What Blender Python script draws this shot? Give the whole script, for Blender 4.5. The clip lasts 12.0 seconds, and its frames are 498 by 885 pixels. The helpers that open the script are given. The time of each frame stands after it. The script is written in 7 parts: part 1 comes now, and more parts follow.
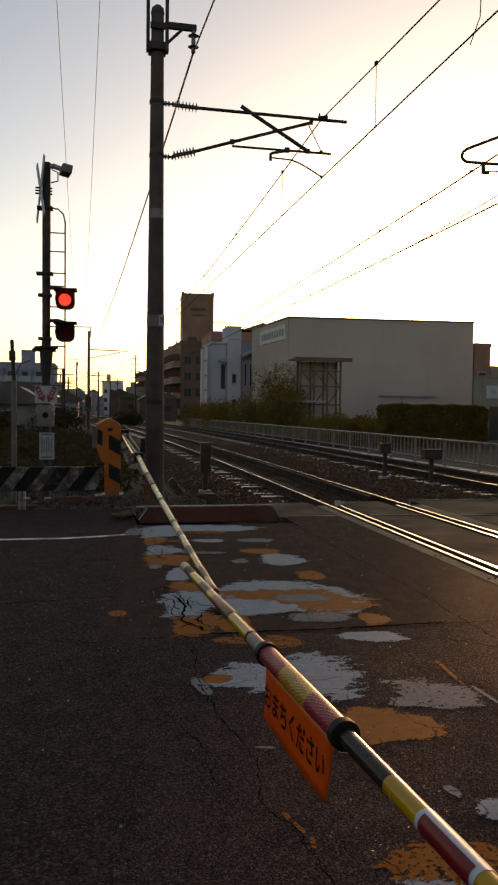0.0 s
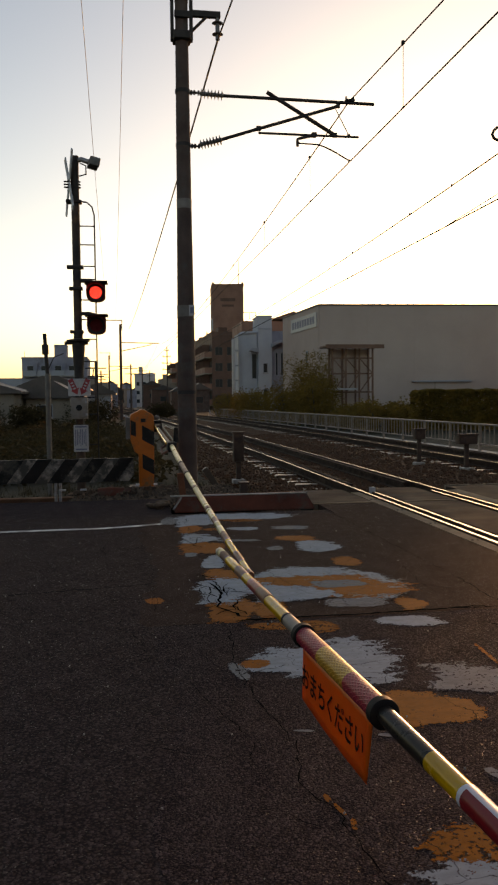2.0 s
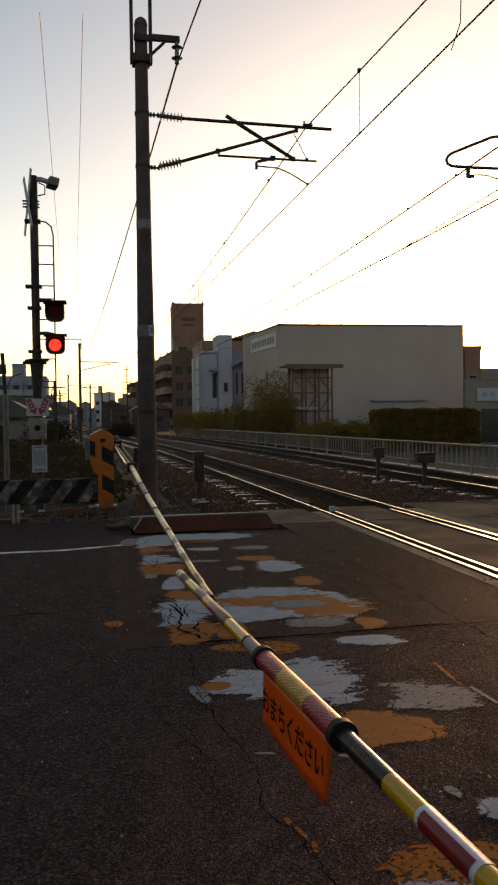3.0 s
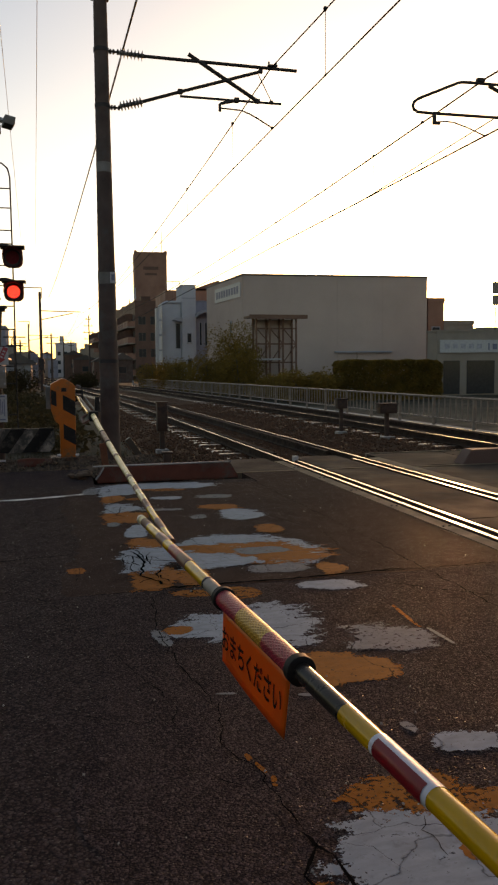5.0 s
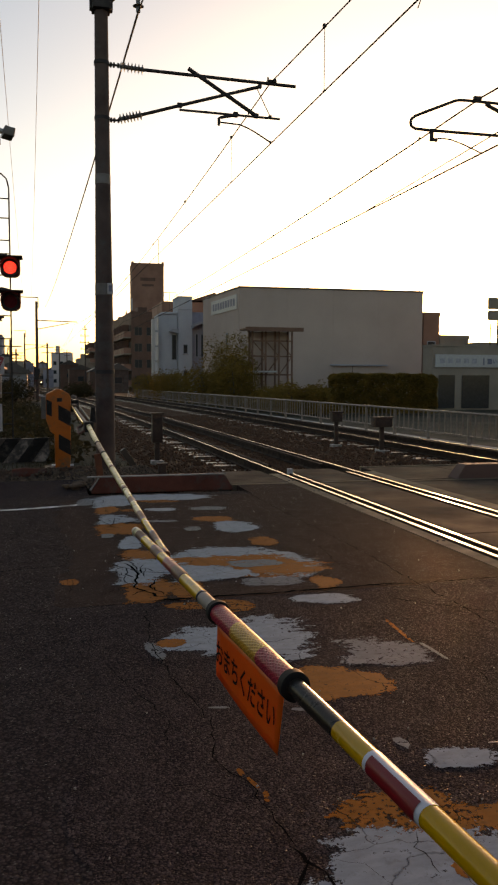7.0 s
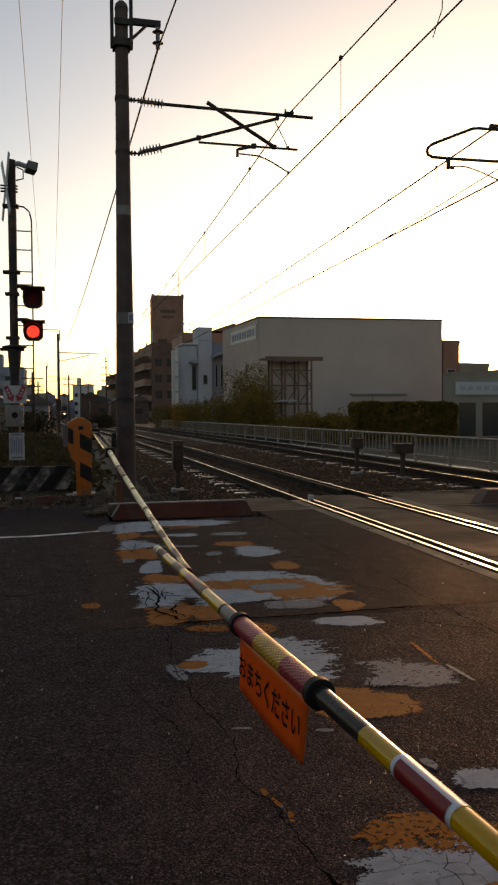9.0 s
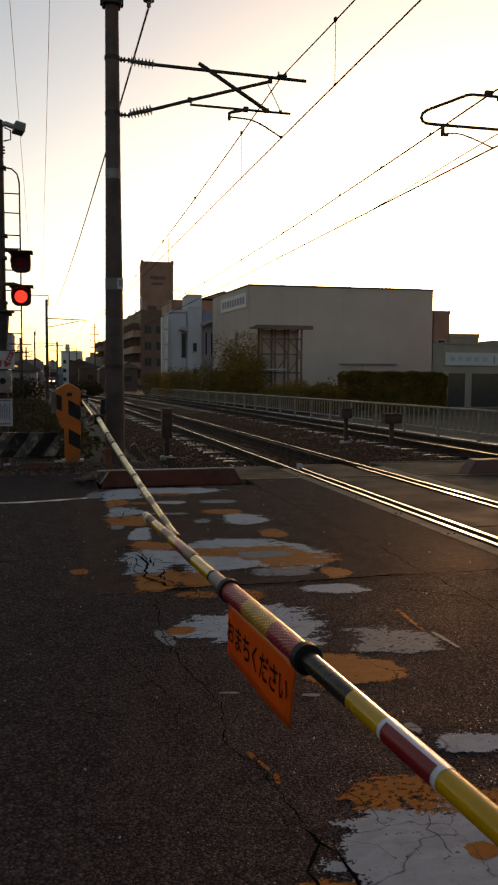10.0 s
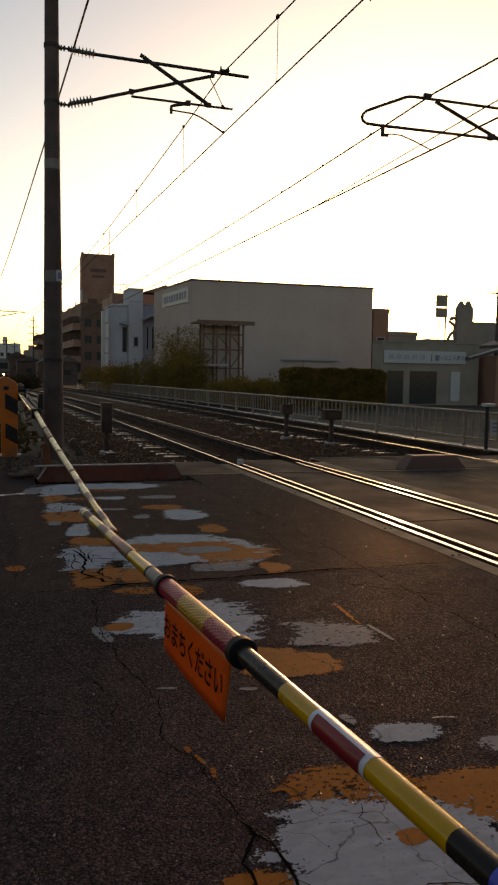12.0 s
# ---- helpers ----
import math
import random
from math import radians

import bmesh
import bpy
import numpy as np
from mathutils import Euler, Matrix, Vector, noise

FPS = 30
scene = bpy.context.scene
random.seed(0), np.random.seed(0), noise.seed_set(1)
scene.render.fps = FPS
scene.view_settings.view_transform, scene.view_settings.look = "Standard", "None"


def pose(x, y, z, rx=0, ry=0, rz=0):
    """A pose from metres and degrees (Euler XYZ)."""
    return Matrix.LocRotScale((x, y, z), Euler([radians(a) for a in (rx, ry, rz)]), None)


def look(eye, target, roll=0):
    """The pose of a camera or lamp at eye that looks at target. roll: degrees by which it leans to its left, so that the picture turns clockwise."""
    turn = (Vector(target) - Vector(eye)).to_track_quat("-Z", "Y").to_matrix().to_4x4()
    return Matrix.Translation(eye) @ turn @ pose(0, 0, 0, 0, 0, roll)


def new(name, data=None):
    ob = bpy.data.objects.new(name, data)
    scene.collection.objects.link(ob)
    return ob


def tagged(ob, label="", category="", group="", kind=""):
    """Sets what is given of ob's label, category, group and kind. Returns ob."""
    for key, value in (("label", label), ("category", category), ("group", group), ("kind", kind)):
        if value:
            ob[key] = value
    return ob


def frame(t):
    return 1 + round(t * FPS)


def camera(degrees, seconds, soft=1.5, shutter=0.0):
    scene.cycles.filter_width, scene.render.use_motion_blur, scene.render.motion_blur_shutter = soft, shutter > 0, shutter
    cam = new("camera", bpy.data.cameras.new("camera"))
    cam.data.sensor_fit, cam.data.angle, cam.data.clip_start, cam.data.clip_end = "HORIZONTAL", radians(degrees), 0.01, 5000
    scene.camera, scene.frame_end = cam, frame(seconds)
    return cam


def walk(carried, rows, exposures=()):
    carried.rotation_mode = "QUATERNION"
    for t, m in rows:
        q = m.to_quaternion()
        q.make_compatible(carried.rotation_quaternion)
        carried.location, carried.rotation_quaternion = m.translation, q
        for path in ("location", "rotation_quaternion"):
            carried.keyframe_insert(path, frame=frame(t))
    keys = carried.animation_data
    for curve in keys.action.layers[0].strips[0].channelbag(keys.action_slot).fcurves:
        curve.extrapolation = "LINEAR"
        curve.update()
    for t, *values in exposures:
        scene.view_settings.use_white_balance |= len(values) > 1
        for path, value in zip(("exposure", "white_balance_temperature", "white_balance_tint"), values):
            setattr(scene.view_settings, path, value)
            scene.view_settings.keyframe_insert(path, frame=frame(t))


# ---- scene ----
cam = camera(35.0, 12.0, soft=2.25)
PATH = [
    (0, (0.008, 0.013, 1.447), (0.394, 1.974, 1.366), 0.7),
    (0.5, (0.002, 0.016, 1.441), (0.367, 1.981, 1.372), 0.3),
    (1, (-0.004, 0.005, 1.448), (0.306, 1.979, 1.37), 0.1),
    (1.5, (-0.002, 0.005, 1.451), (0.275, 1.983, 1.355), -0.0),
    (2, (0.01, 0.02, 1.423), (0.314, 1.994, 1.316), -0.6),
    (2.5, (0.01, 0.014, 1.423), (0.363, 1.981, 1.338), -0.7),
    (3, (0.011, 0.005, 1.436), (0.414, 1.963, 1.376), -0.7),
    (3.5, (0.011, 0.007, 1.427), (0.452, 1.955, 1.335), -0.7),
    (5.5, (0.03, 0.025, 1.402), (0.526, 1.953, 1.213), -0.3),
    (6, (0.022, 0.022, 1.406), (0.517, 1.951, 1.227), 0.2),
    (6.5, (0.021, 0.017, 1.415), (0.522, 1.947, 1.253), 0.2),
    (8.5, (0.018, 0.018, 1.371), (0.516, 1.951, 1.245), 0.3),
    (9, (0.017, 0.021, 1.353), (0.471, 1.968, 1.276), -0.3),
    (9.5, (0.019, 0.025, 1.34), (0.465, 1.974, 1.274), -0.1),
    (10, (0.016, 0.03, 1.347), (0.496, 1.966, 1.191), 0.3),
    (10.5, (0.022, 0.03, 1.344), (0.536, 1.949, 1.116), 0.5),
    (11, (0.023, 0.028, 1.343), (0.567, 1.939, 1.119), 0.9),
    (11.5, (0.025, 0.025, 1.345), (0.608, 1.929, 1.154), 1.0),
    (12, (0.024, 0.015, 1.35), (0.646, 1.908, 1.184), 0.9),
]
EXPOSURES = [(0.0, 1.31, 12700, 23.0), (1.5, 1.39, 12700, 23.0), (2.5, 1.43, 12700, 23.0), (3.5, 1.26, 12700, 23.0), (5.5, 1.52, 12700, 23.0), (6.5, 1.47, 12700, 23.0), (8.5, 1.34, 12700, 23.0), (9.5, 1.25, 12700, 23.0), (10.0, 1.27, 12700, 23.0), (10.5, 1.75, 12700, 23.0), (11.0, 1.70, 12700, 23.0), (11.5, 1.49, 12700, 23.0), (12.0, 1.19, 12700, 23.0)]
walk(cam, [(t, look(eye, target, roll)) for t, eye, target, roll in PATH], EXPOSURES)

# ---- world, sun ----
SUN_AZ, SUN_EL = 29.0, 4.85
world = bpy.data.worlds.new("sky")
scene.world = world
world.use_nodes = True
wn = world.node_tree.nodes
sky = wn.new("ShaderNodeTexSky")
sky.sky_type = "NISHITA"
sky.sun_disc = False
sky.sun_elevation = radians(SUN_EL)
sky.sun_rotation = radians(SUN_AZ)
sky.air_density, sky.dust_density, sky.ozone_density = 0.8, 1.05, 2.4
wn["Background"].inputs[1].default_value = 0.15
world.node_tree.links.new(sky.outputs[0], wn["Background"].inputs[0])
sun_data = bpy.data.lights.new("sun", "SUN")
sun_data.energy, sun_data.angle, sun_data.color = 0.7, radians(1.2), (1.0, 0.6, 0.4)
sun = new("sun", sun_data)
SUN_WAY = Vector((math.sin(radians(SUN_AZ)) * math.cos(radians(SUN_EL)), math.cos(radians(SUN_AZ)) * math.cos(radians(SUN_EL)), math.sin(radians(SUN_EL))))
sun.matrix_world = look(SUN_WAY * 50, (0, 0, 0))


# ---- materials ----
def nodes_of(m):
    return m.node_tree.nodes, m.node_tree.links


def noise_node(n, l, scale, detail=6.0, rough=0.6, space="Object"):
    if space == "Position":
        src = n.new("ShaderNodeNewGeometry").outputs["Position"]
    else:
        src = n.new("ShaderNodeTexCoord").outputs[space]
    t = n.new("ShaderNodeTexNoise")
    t.inputs["Scale"].default_value, t.inputs["Detail"].default_value, t.inputs["Roughness"].default_value = scale, detail, rough
    l.new(src, t.inputs["Vector"])
    return t.outputs["Fac"]


def ramp(n, l, src, a, b, lo=0.0, hi=1.0):
    r = n.new("ShaderNodeMapRange")
    r.inputs["From Min"].default_value, r.inputs["From Max"].default_value = a, b
    r.inputs["To Min"].default_value, r.inputs["To Max"].default_value = lo, hi
    l.new(src, r.inputs["Value"])
    return r.outputs["Result"]


def mixed(n, l, fac, a, b):
    m = n.new("ShaderNodeMix")
    m.data_type = "RGBA"
    l.new(fac, m.inputs["Factor"])
    for value, socket in ((a, m.inputs["A"]), (b, m.inputs["B"])):
        if isinstance(value, tuple):
            socket.default_value = (*value, 1)
        else:
            l.new(value, socket)
    return m.outputs["Result"]


def calc(n, l, op, a, b=None):
    m = n.new("ShaderNodeMath")
    m.operation = op
    for value, socket in ((a, m.inputs[0]), (b, m.inputs[1])):
        if value is None:
            continue
        if isinstance(value, (int, float)):
            socket.default_value = value
        else:
            l.new(value, socket)
    return m.outputs[0]


def material(name, base, dark=None, rough=0.6, metal=0.0, scale=8.0, fine=90.0, bump=0.15, depth=0.004, spread=0.15, spec=0.5, dirt=None, dirt_amount=0.35, per_object=0.0):
    """A surface with large stains, fine grain and relief; dirt adds a third worn colour."""
    m = bpy.data.materials.new(name)
    m.use_nodes = True
    n, l = nodes_of(m)
    b = n["Principled BSDF"]
    dark = dark or tuple(c * 0.62 for c in base)
    big, small = noise_node(n, l, scale), noise_node(n, l, fine, 3.0)
    colour = mixed(n, l, ramp(n, l, big, 0.35, 0.68), base, dark)
    colour = mixed(n, l, ramp(n, l, small, 0.3, 0.75, 0.0, 0.35), colour, dark)
    if dirt:
        spots = noise_node(n, l, scale * 0.6, 9.0, 0.72)
        colour = mixed(n, l, ramp(n, l, spots, 0.62 - dirt_amount * 0.3, 0.70 - dirt_amount * 0.2), colour, dirt)
    if per_object:
        info = n.new("ShaderNodeObjectInfo")
        hsv = n.new("ShaderNodeHueSaturation")
        l.new(colour, hsv.inputs["Color"])
        l.new(ramp(n, l, info.outputs["Random"], 0, 1, 1 - per_object, 1 + per_object), hsv.inputs["Value"])
        colour = hsv.outputs["Color"]
    l.new(colour, b.inputs["Base Color"])
    l.new(ramp(n, l, big, 0.3, 0.7, max(rough - spread, 0.04), min(rough + spread, 1.0)), b.inputs["Roughness"])
    b.inputs["Metallic"].default_value = metal
    b.inputs["Specular IOR Level"].default_value = spec
    if bump:
        bp = n.new("ShaderNodeBump")
        bp.inputs["Strength"].default_value, bp.inputs["Distance"].default_value = bump, depth
        l.new(small, bp.inputs["Height"])
        l.new(bp.outputs["Normal"], b.inputs["Normal"])
    return m


def glow(name, colour, strength):
    m = bpy.data.materials.new(name)
    m.use_nodes = True
    n, l = nodes_of(m)
    b = n["Principled BSDF"]
    b.inputs["Base Color"].default_value = (*colour, 1)
    b.inputs["Emission Color"].default_value = (*colour, 1)
    b.inputs["Emission Strength"].default_value = strength
    return m


def asphalt_material(name, base, dark, stone, grain=150.0, tilt=0.8, shine=0.8, relief=0.45):
    """Asphalt of embedded chips: each chip has its own tone and lies a little askew, and some are worn smooth and glint."""
    m = bpy.data.materials.new(name)
    m.use_nodes = True
    n, l = nodes_of(m)
    b = n["Principled BSDF"]
    big, mid = noise_node(n, l, 0.7, 8.0, 0.65, "Position"), noise_node(n, l, 5.0, 7.0, 0.65, "Position")
    geo = n.new("ShaderNodeNewGeometry")
    vor = n.new("ShaderNodeTexVoronoi")
    vor.inputs["Scale"].default_value = grain
    l.new(geo.outputs["Position"], vor.inputs["Vector"])
    sep = n.new("ShaderNodeSeparateColor")
    l.new(vor.outputs["Color"], sep.inputs["Color"])
    grains = noise_node(n, l, 90.0, 4.0, 0.7, "Position")
    colour = mixed(n, l, ramp(n, l, big, 0.35, 0.7), base, dark)
    colour = mixed(n, l, ramp(n, l, mid, 0.42, 0.62, 0.0, 0.85), colour, dark)
    colour = mixed(n, l, ramp(n, l, grains, 0.38, 0.66, 0.0, 0.65), colour, dark)
    colour = mixed(n, l, ramp(n, l, sep.outputs["Red"], 0.66, 1.0, 0.0, 0.8), colour, stone)
    # larger chips; the bitumen gaps between them darkened as shaded hollows
    coarse = n.new("ShaderNodeTexVoronoi")
    coarse.inputs["Scale"].default_value = grain * 0.42
    l.new(geo.outputs["Position"], coarse.inputs["Vector"])
    colour = mixed(n, l, ramp(n, l, coarse.outputs["Distance"], 0.34, 0.62, 0.0, 0.75), colour, tuple(c * 0.45 for c in dark))
    tone = n.new("ShaderNodeSeparateColor")
    l.new(coarse.outputs["Color"], tone.inputs["Color"])
    colour = mixed(n, l, ramp(n, l, tone.outputs["Green"], 0.72, 1.0, 0.0, 0.7), colour, stone)
    l.new(colour, b.inputs["Base Color"])
    smooth = ramp(n, l, sep.outputs["Blue"], shine, shine + 0.04)
    worn = ramp(n, l, mid, 0.36, 0.62, 1.0, 0.25)
    l.new(ramp(n, l, smooth, 0.0, 1.0, 0.95, 0.32), b.inputs["Roughness"])
    l.new(calc(n, l, "MULTIPLY", ramp(n, l, smooth, 0.0, 1.0, 0.03, 0.18), worn), b.inputs["Specular IOR Level"])
    height = calc(n, l, "ADD", calc(n, l, "MULTIPLY", vor.outputs["Distance"], -0.9), calc(n, l, "MULTIPLY", grains, 1.3))
    height = calc(n, l, "ADD", height, calc(n, l, "MULTIPLY", coarse.outputs["Distance"], -3.2))
    height = calc(n, l, "ADD", height, calc(n, l, "MULTIPLY", mid, 1.6))
    bp = n.new("ShaderNodeBump")
    bp.inputs["Strength"].default_value, bp.inputs["Distance"].default_value = relief, 0.006
    l.new(height, bp.inputs["Height"])
    lean = n.new("ShaderNodeVectorMath")
    lean.operation = "SUBTRACT"
    l.new(vor.outputs["Color"], lean.inputs[0])
    lean.inputs[1].default_value = (0.5, 0.5, 0.5)
    turned = n.new("ShaderNodeVectorMath")
    turned.operation = "MULTIPLY_ADD"
    l.new(lean.outputs[0], turned.inputs[0])
    turned.inputs[1].default_value = (tilt, tilt, 0.0)
    l.new(bp.outputs["Normal"], turned.inputs[2])
    unit = n.new("ShaderNodeVectorMath")
    unit.operation = "NORMALIZE"
    l.new(turned.outputs[0], unit.inputs[0])
    l.new(unit.outputs[0], b.inputs["Normal"])
    return m


def streaks(n, l, scale, detail, rough):
    """Noise drawn out along the crossing's width, the way wheels rub the paint."""
    mp = n.new("ShaderNodeMapping")
    mp.inputs["Scale"].default_value = (0.42, 1.0, 1.0)
    mp.inputs["Rotation"].default_value = (0.0, 0.0, 0.12)
    l.new(n.new("ShaderNodeNewGeometry").outputs["Position"], mp.inputs["Vector"])
    t = n.new("ShaderNodeTexNoise")
    t.inputs["Scale"].default_value, t.inputs["Detail"].default_value, t.inputs["Roughness"].default_value = scale, detail, rough
    l.new(mp.outputs["Vector"], t.inputs["Vector"])
    return t.outputs["Fac"]


def paint_material(name, base, worn, bare, wear=0.555):
    """Peeling road paint: a ragged, wandering outline round the sheet's own middle, pitted and cracked inside."""
    m = bpy.data.materials.new(name)
    m.use_nodes = True
    n, l = nodes_of(m)
    b = n["Principled BSDF"]
    uv = n.new("ShaderNodeUVMap")
    uv.uv_map = "UVMap"
    sway = n.new("ShaderNodeTexNoise")
    sway.inputs["Scale"].default_value, sway.inputs["Detail"].default_value, sway.inputs["Roughness"].default_value = 5.0, 7.0, 0.72
    mp = n.new("ShaderNodeMapping")
    mp.inputs["Scale"].default_value = (0.5, 1.0, 1.0)
    mp.inputs["Rotation"].default_value = (0.0, 0.0, 0.24)
    l.new(n.new("ShaderNodeNewGeometry").outputs["Position"], mp.inputs["Vector"])
    l.new(mp.outputs["Vector"], sway.inputs["Vector"])
    off = n.new("ShaderNodeVectorMath")
    off.operation = "SUBTRACT"
    l.new(sway.outputs["Color"], off.inputs[0])
    off.inputs[1].default_value = (0.5, 0.5, 0.5)
    drift = n.new("ShaderNodeVectorMath")
    drift.operation = "MULTIPLY_ADD"
    l.new(off.outputs[0], drift.inputs[0])
    drift.inputs[1].default_value = (1.0, 1.7, 0.0)
    l.new(uv.outputs["UV"], drift.inputs[2])
    xyz = n.new("ShaderNodeSeparateXYZ")
    l.new(drift.outputs[0], xyz.inputs[0])
    power = [calc(n, l, "POWER", calc(n, l, "ABSOLUTE", xyz.outputs[k]), 2.7) for k in (0, 1)]
    away = calc(n, l, "POWER", calc(n, l, "ADD", power[0], power[1]), 0.37)
    a, c, d = streaks(n, l, 4.5, 3.0, 0.5), streaks(n, l, 20.0, 6.0, 0.65), noise_node(n, l, 70.0, 4.0, 0.6, "Position")
    v = calc(n, l, "SUBTRACT", 1.1, away)
    v = calc(n, l, "ADD", v, calc(n, l, "MULTIPLY", calc(n, l, "SUBTRACT", a, 0.5), 0.7))
    v = calc(n, l, "ADD", v, calc(n, l, "MULTIPLY", calc(n, l, "SUBTRACT", c, 0.5), 0.75))
    v = calc(n, l, "ADD", v, calc(n, l, "MULTIPLY", calc(n, l, "SUBTRACT", d, 0.5), 0.6))
    edge = ramp(n, l, v, 0.2, 0.245)
    pits = ramp(n, l, calc(n, l, "ADD", noise_node(n, l, 42.0, 5.0, 0.7, "Position"), calc(n, l, "MULTIPLY", c, 0.45)), wear, wear + 0.07)
    geo = n.new("ShaderNodeNewGeometry")
    warp = n.new("ShaderNodeTexNoise")
    warp.inputs["Scale"].default_value, warp.inputs["Detail"].default_value = 5.0, 4.0
    l.new(geo.outputs["Position"], warp.inputs["Vector"])
    shift = n.new("ShaderNodeVectorMath")
    shift.operation = "MULTIPLY_ADD"
    l.new(warp.outputs["Color"], shift.inputs[0])
    shift.inputs[1].default_value = (0.22, 0.22, 0.0)
    l.new(geo.outputs["Position"], shift.inputs[2])
    vor = n.new("ShaderNodeTexVoronoi")
    vor.feature = "DISTANCE_TO_EDGE"
    vor.inputs["Scale"].default_value = 1.25
    l.new(shift.outputs[0], vor.inputs["Vector"])
    crack = ramp(n, l, vor.outputs["Distance"], 0.001, 0.004, 0.55, 1.0)
    alpha = calc(n, l, "MULTIPLY", calc(n, l, "MULTIPLY", edge, pits), crack)
    colour = mixed(n, l, ramp(n, l, c, 0.35, 0.72), base, worn)
    colour = mixed(n, l, ramp(n, l, noise_node(n, l, 26.0, 7.0, 0.7, "Position"), 0.55, 0.75, 0.0, 0.6), colour, bare)
    l.new(colour, b.inputs["Base Color"])
    l.new(ramp(n, l, d, 0.3, 0.7, 0.65, 0.85), b.inputs["Roughness"])
    b.inputs["Specular IOR Level"].default_value = 0.07
    l.new(alpha, b.inputs["Alpha"])
    bp = n.new("ShaderNodeBump")
    bp.inputs["Strength"].default_value, bp.inputs["Distance"].default_value = 0.22, 0.003
    l.new(calc(n, l, "ADD", d, c), bp.inputs["Height"])
    l.new(bp.outputs["Normal"], b.inputs["Normal"])
    return m


def leaf_material(name, base, dark, tip):
    m = bpy.data.materials.new(name)
    m.use_nodes = True
    n, l = nodes_of(m)
    b = n["Principled BSDF"]
    geo = n.new("ShaderNodeNewGeometry")
    colour = mixed(n, l, geo.outputs["Random Per Island"], base, dark)
    colour = mixed(n, l, ramp(n, l, noise_node(n, l, 1.4), 0.45, 0.7), colour, tip)
    l.new(colour, b.inputs["Base Color"])
    b.inputs["Roughness"].default_value = 0.65
    b.inputs["Specular IOR Level"].default_value = 0.12
    tr = n.new("ShaderNodeBsdfTranslucent")
    l.new(colour, tr.inputs["Color"])
    mix = n.new("ShaderNodeMixShader")
    mix.inputs[0].default_value = 0.42
    l.new(b.outputs[0], mix.inputs[1])
    l.new(tr.outputs[0], mix.inputs[2])
    l.new(mix.outputs[0], n["Material Output"].inputs[0])
    return m


def vinyl_material(name, base, dark):
    """Thin sheet that lets some light through."""
    m = material(name, base, dark, 0.4, scale=5, fine=160, bump=0.05, spread=0.06)
    n, l = nodes_of(m)
    tr = n.new("ShaderNodeBsdfTranslucent")
    tr.inputs["Color"].default_value = (*base, 1)
    mix = n.new("ShaderNodeMixShader")
    mix.inputs[0].default_value = 0.3
    l.new(n["Principled BSDF"].outputs[0], mix.inputs[1])
    l.new(tr.outputs[0], mix.inputs[2])
    l.new(mix.outputs[0], n["Material Output"].inputs[0])
    return m


ASPHALT = asphalt_material("asphalt", (0.066, 0.0465, 0.046), (0.0345, 0.0243, 0.0242), (0.115, 0.084, 0.086), 270.0, 0.3, 0.95, 0.5)
ASPHALT_SMOOTH = asphalt_material("asphalt_rubbed", (0.078, 0.047, 0.039), (0.056, 0.034, 0.0285), (0.079, 0.05, 0.043), 260.0, 0.2, 0.95, 0.15)
ASPHALT_ROAD = asphalt_material("asphalt_newer", (0.063, 0.0425, 0.04), (0.042, 0.0285, 0.027), (0.092, 0.067, 0.064), 190.0, 0.26, 0.95, 0.3)
PAINT_WHITE = paint_material("road_paint_white", (0.26, 0.312, 0.355), (0.18, 0.213, 0.24), (0.1, 0.105, 0.11), 0.52)
PAINT_ORANGE = paint_material("road_paint_orange", (0.31, 0.088, 0.01), (0.215, 0.062, 0.008), (0.09, 0.035, 0.01), 0.53)
PAINT_FADED = paint_material("road_paint_faded", (0.165, 0.18, 0.195), (0.11, 0.12, 0.13), (0.07, 0.064, 0.06), 0.58)
PAINT_RUBBED = paint_material("road_paint_rubbed_orange", (0.28, 0.076, 0.004), (0.19, 0.052, 0.004), (0.08, 0.035, 0.012), 0.62)
LINE_WHITE = material("line_paint", (0.65, 0.65, 0.64), (0.42, 0.42, 0.41), 0.6, scale=6, fine=60, dirt=(0.12, 0.12, 0.12), dirt_amount=0.5)
CRACK = material("crack_dark", (0.011, 0.0085, 0.0075), rough=0.95, spec=0.0)
BALLAST = material("ballast", (0.098, 0.047, 0.026), (0.05, 0.025, 0.015), 0.9, scale=2.0, fine=26, bump=0.8, depth=0.05, spec=0.06)
SOIL = material("soil", (0.09, 0.075, 0.055), (0.045, 0.04, 0.028), 0.95, scale=0.6, fine=18, bump=0.8, depth=0.03, spec=0.08)
CONCRETE = material("concrete", (0.36, 0.34, 0.32), (0.24, 0.225, 0.21), 0.85, scale=3, fine=70, bump=0.35, dirt=(0.16, 0.14, 0.12))
SLEEPER = material("sleeper_concrete", (0.1, 0.068, 0.05), (0.06, 0.04, 0.03), 0.4, spec=0.5, scale=3, fine=40, bump=0.4, dirt=(0.06, 0.036, 0.024), per_object=0.2)
DECK = material("deck_slab", (0.068, 0.041, 0.029), (0.042, 0.026, 0.0185), 0.85, scale=1.6, fine=110, bump=0.5, depth=0.003, spec=0.1, dirt=(0.03, 0.025, 0.022))
KERB_RED = material("red_brown_block", (0.16, 0.042, 0.025), (0.1, 0.03, 0.02), 0.75, scale=3, fine=60, bump=0.5, spec=0.15, dirt=(0.09, 0.06, 0.05))
RAIL_RUST = material("rail_rust", (0.05, 0.026, 0.017), (0.028, 0.015, 0.011), 0.85, spec=0.15, scale=6, fine=80, bump=0.3)
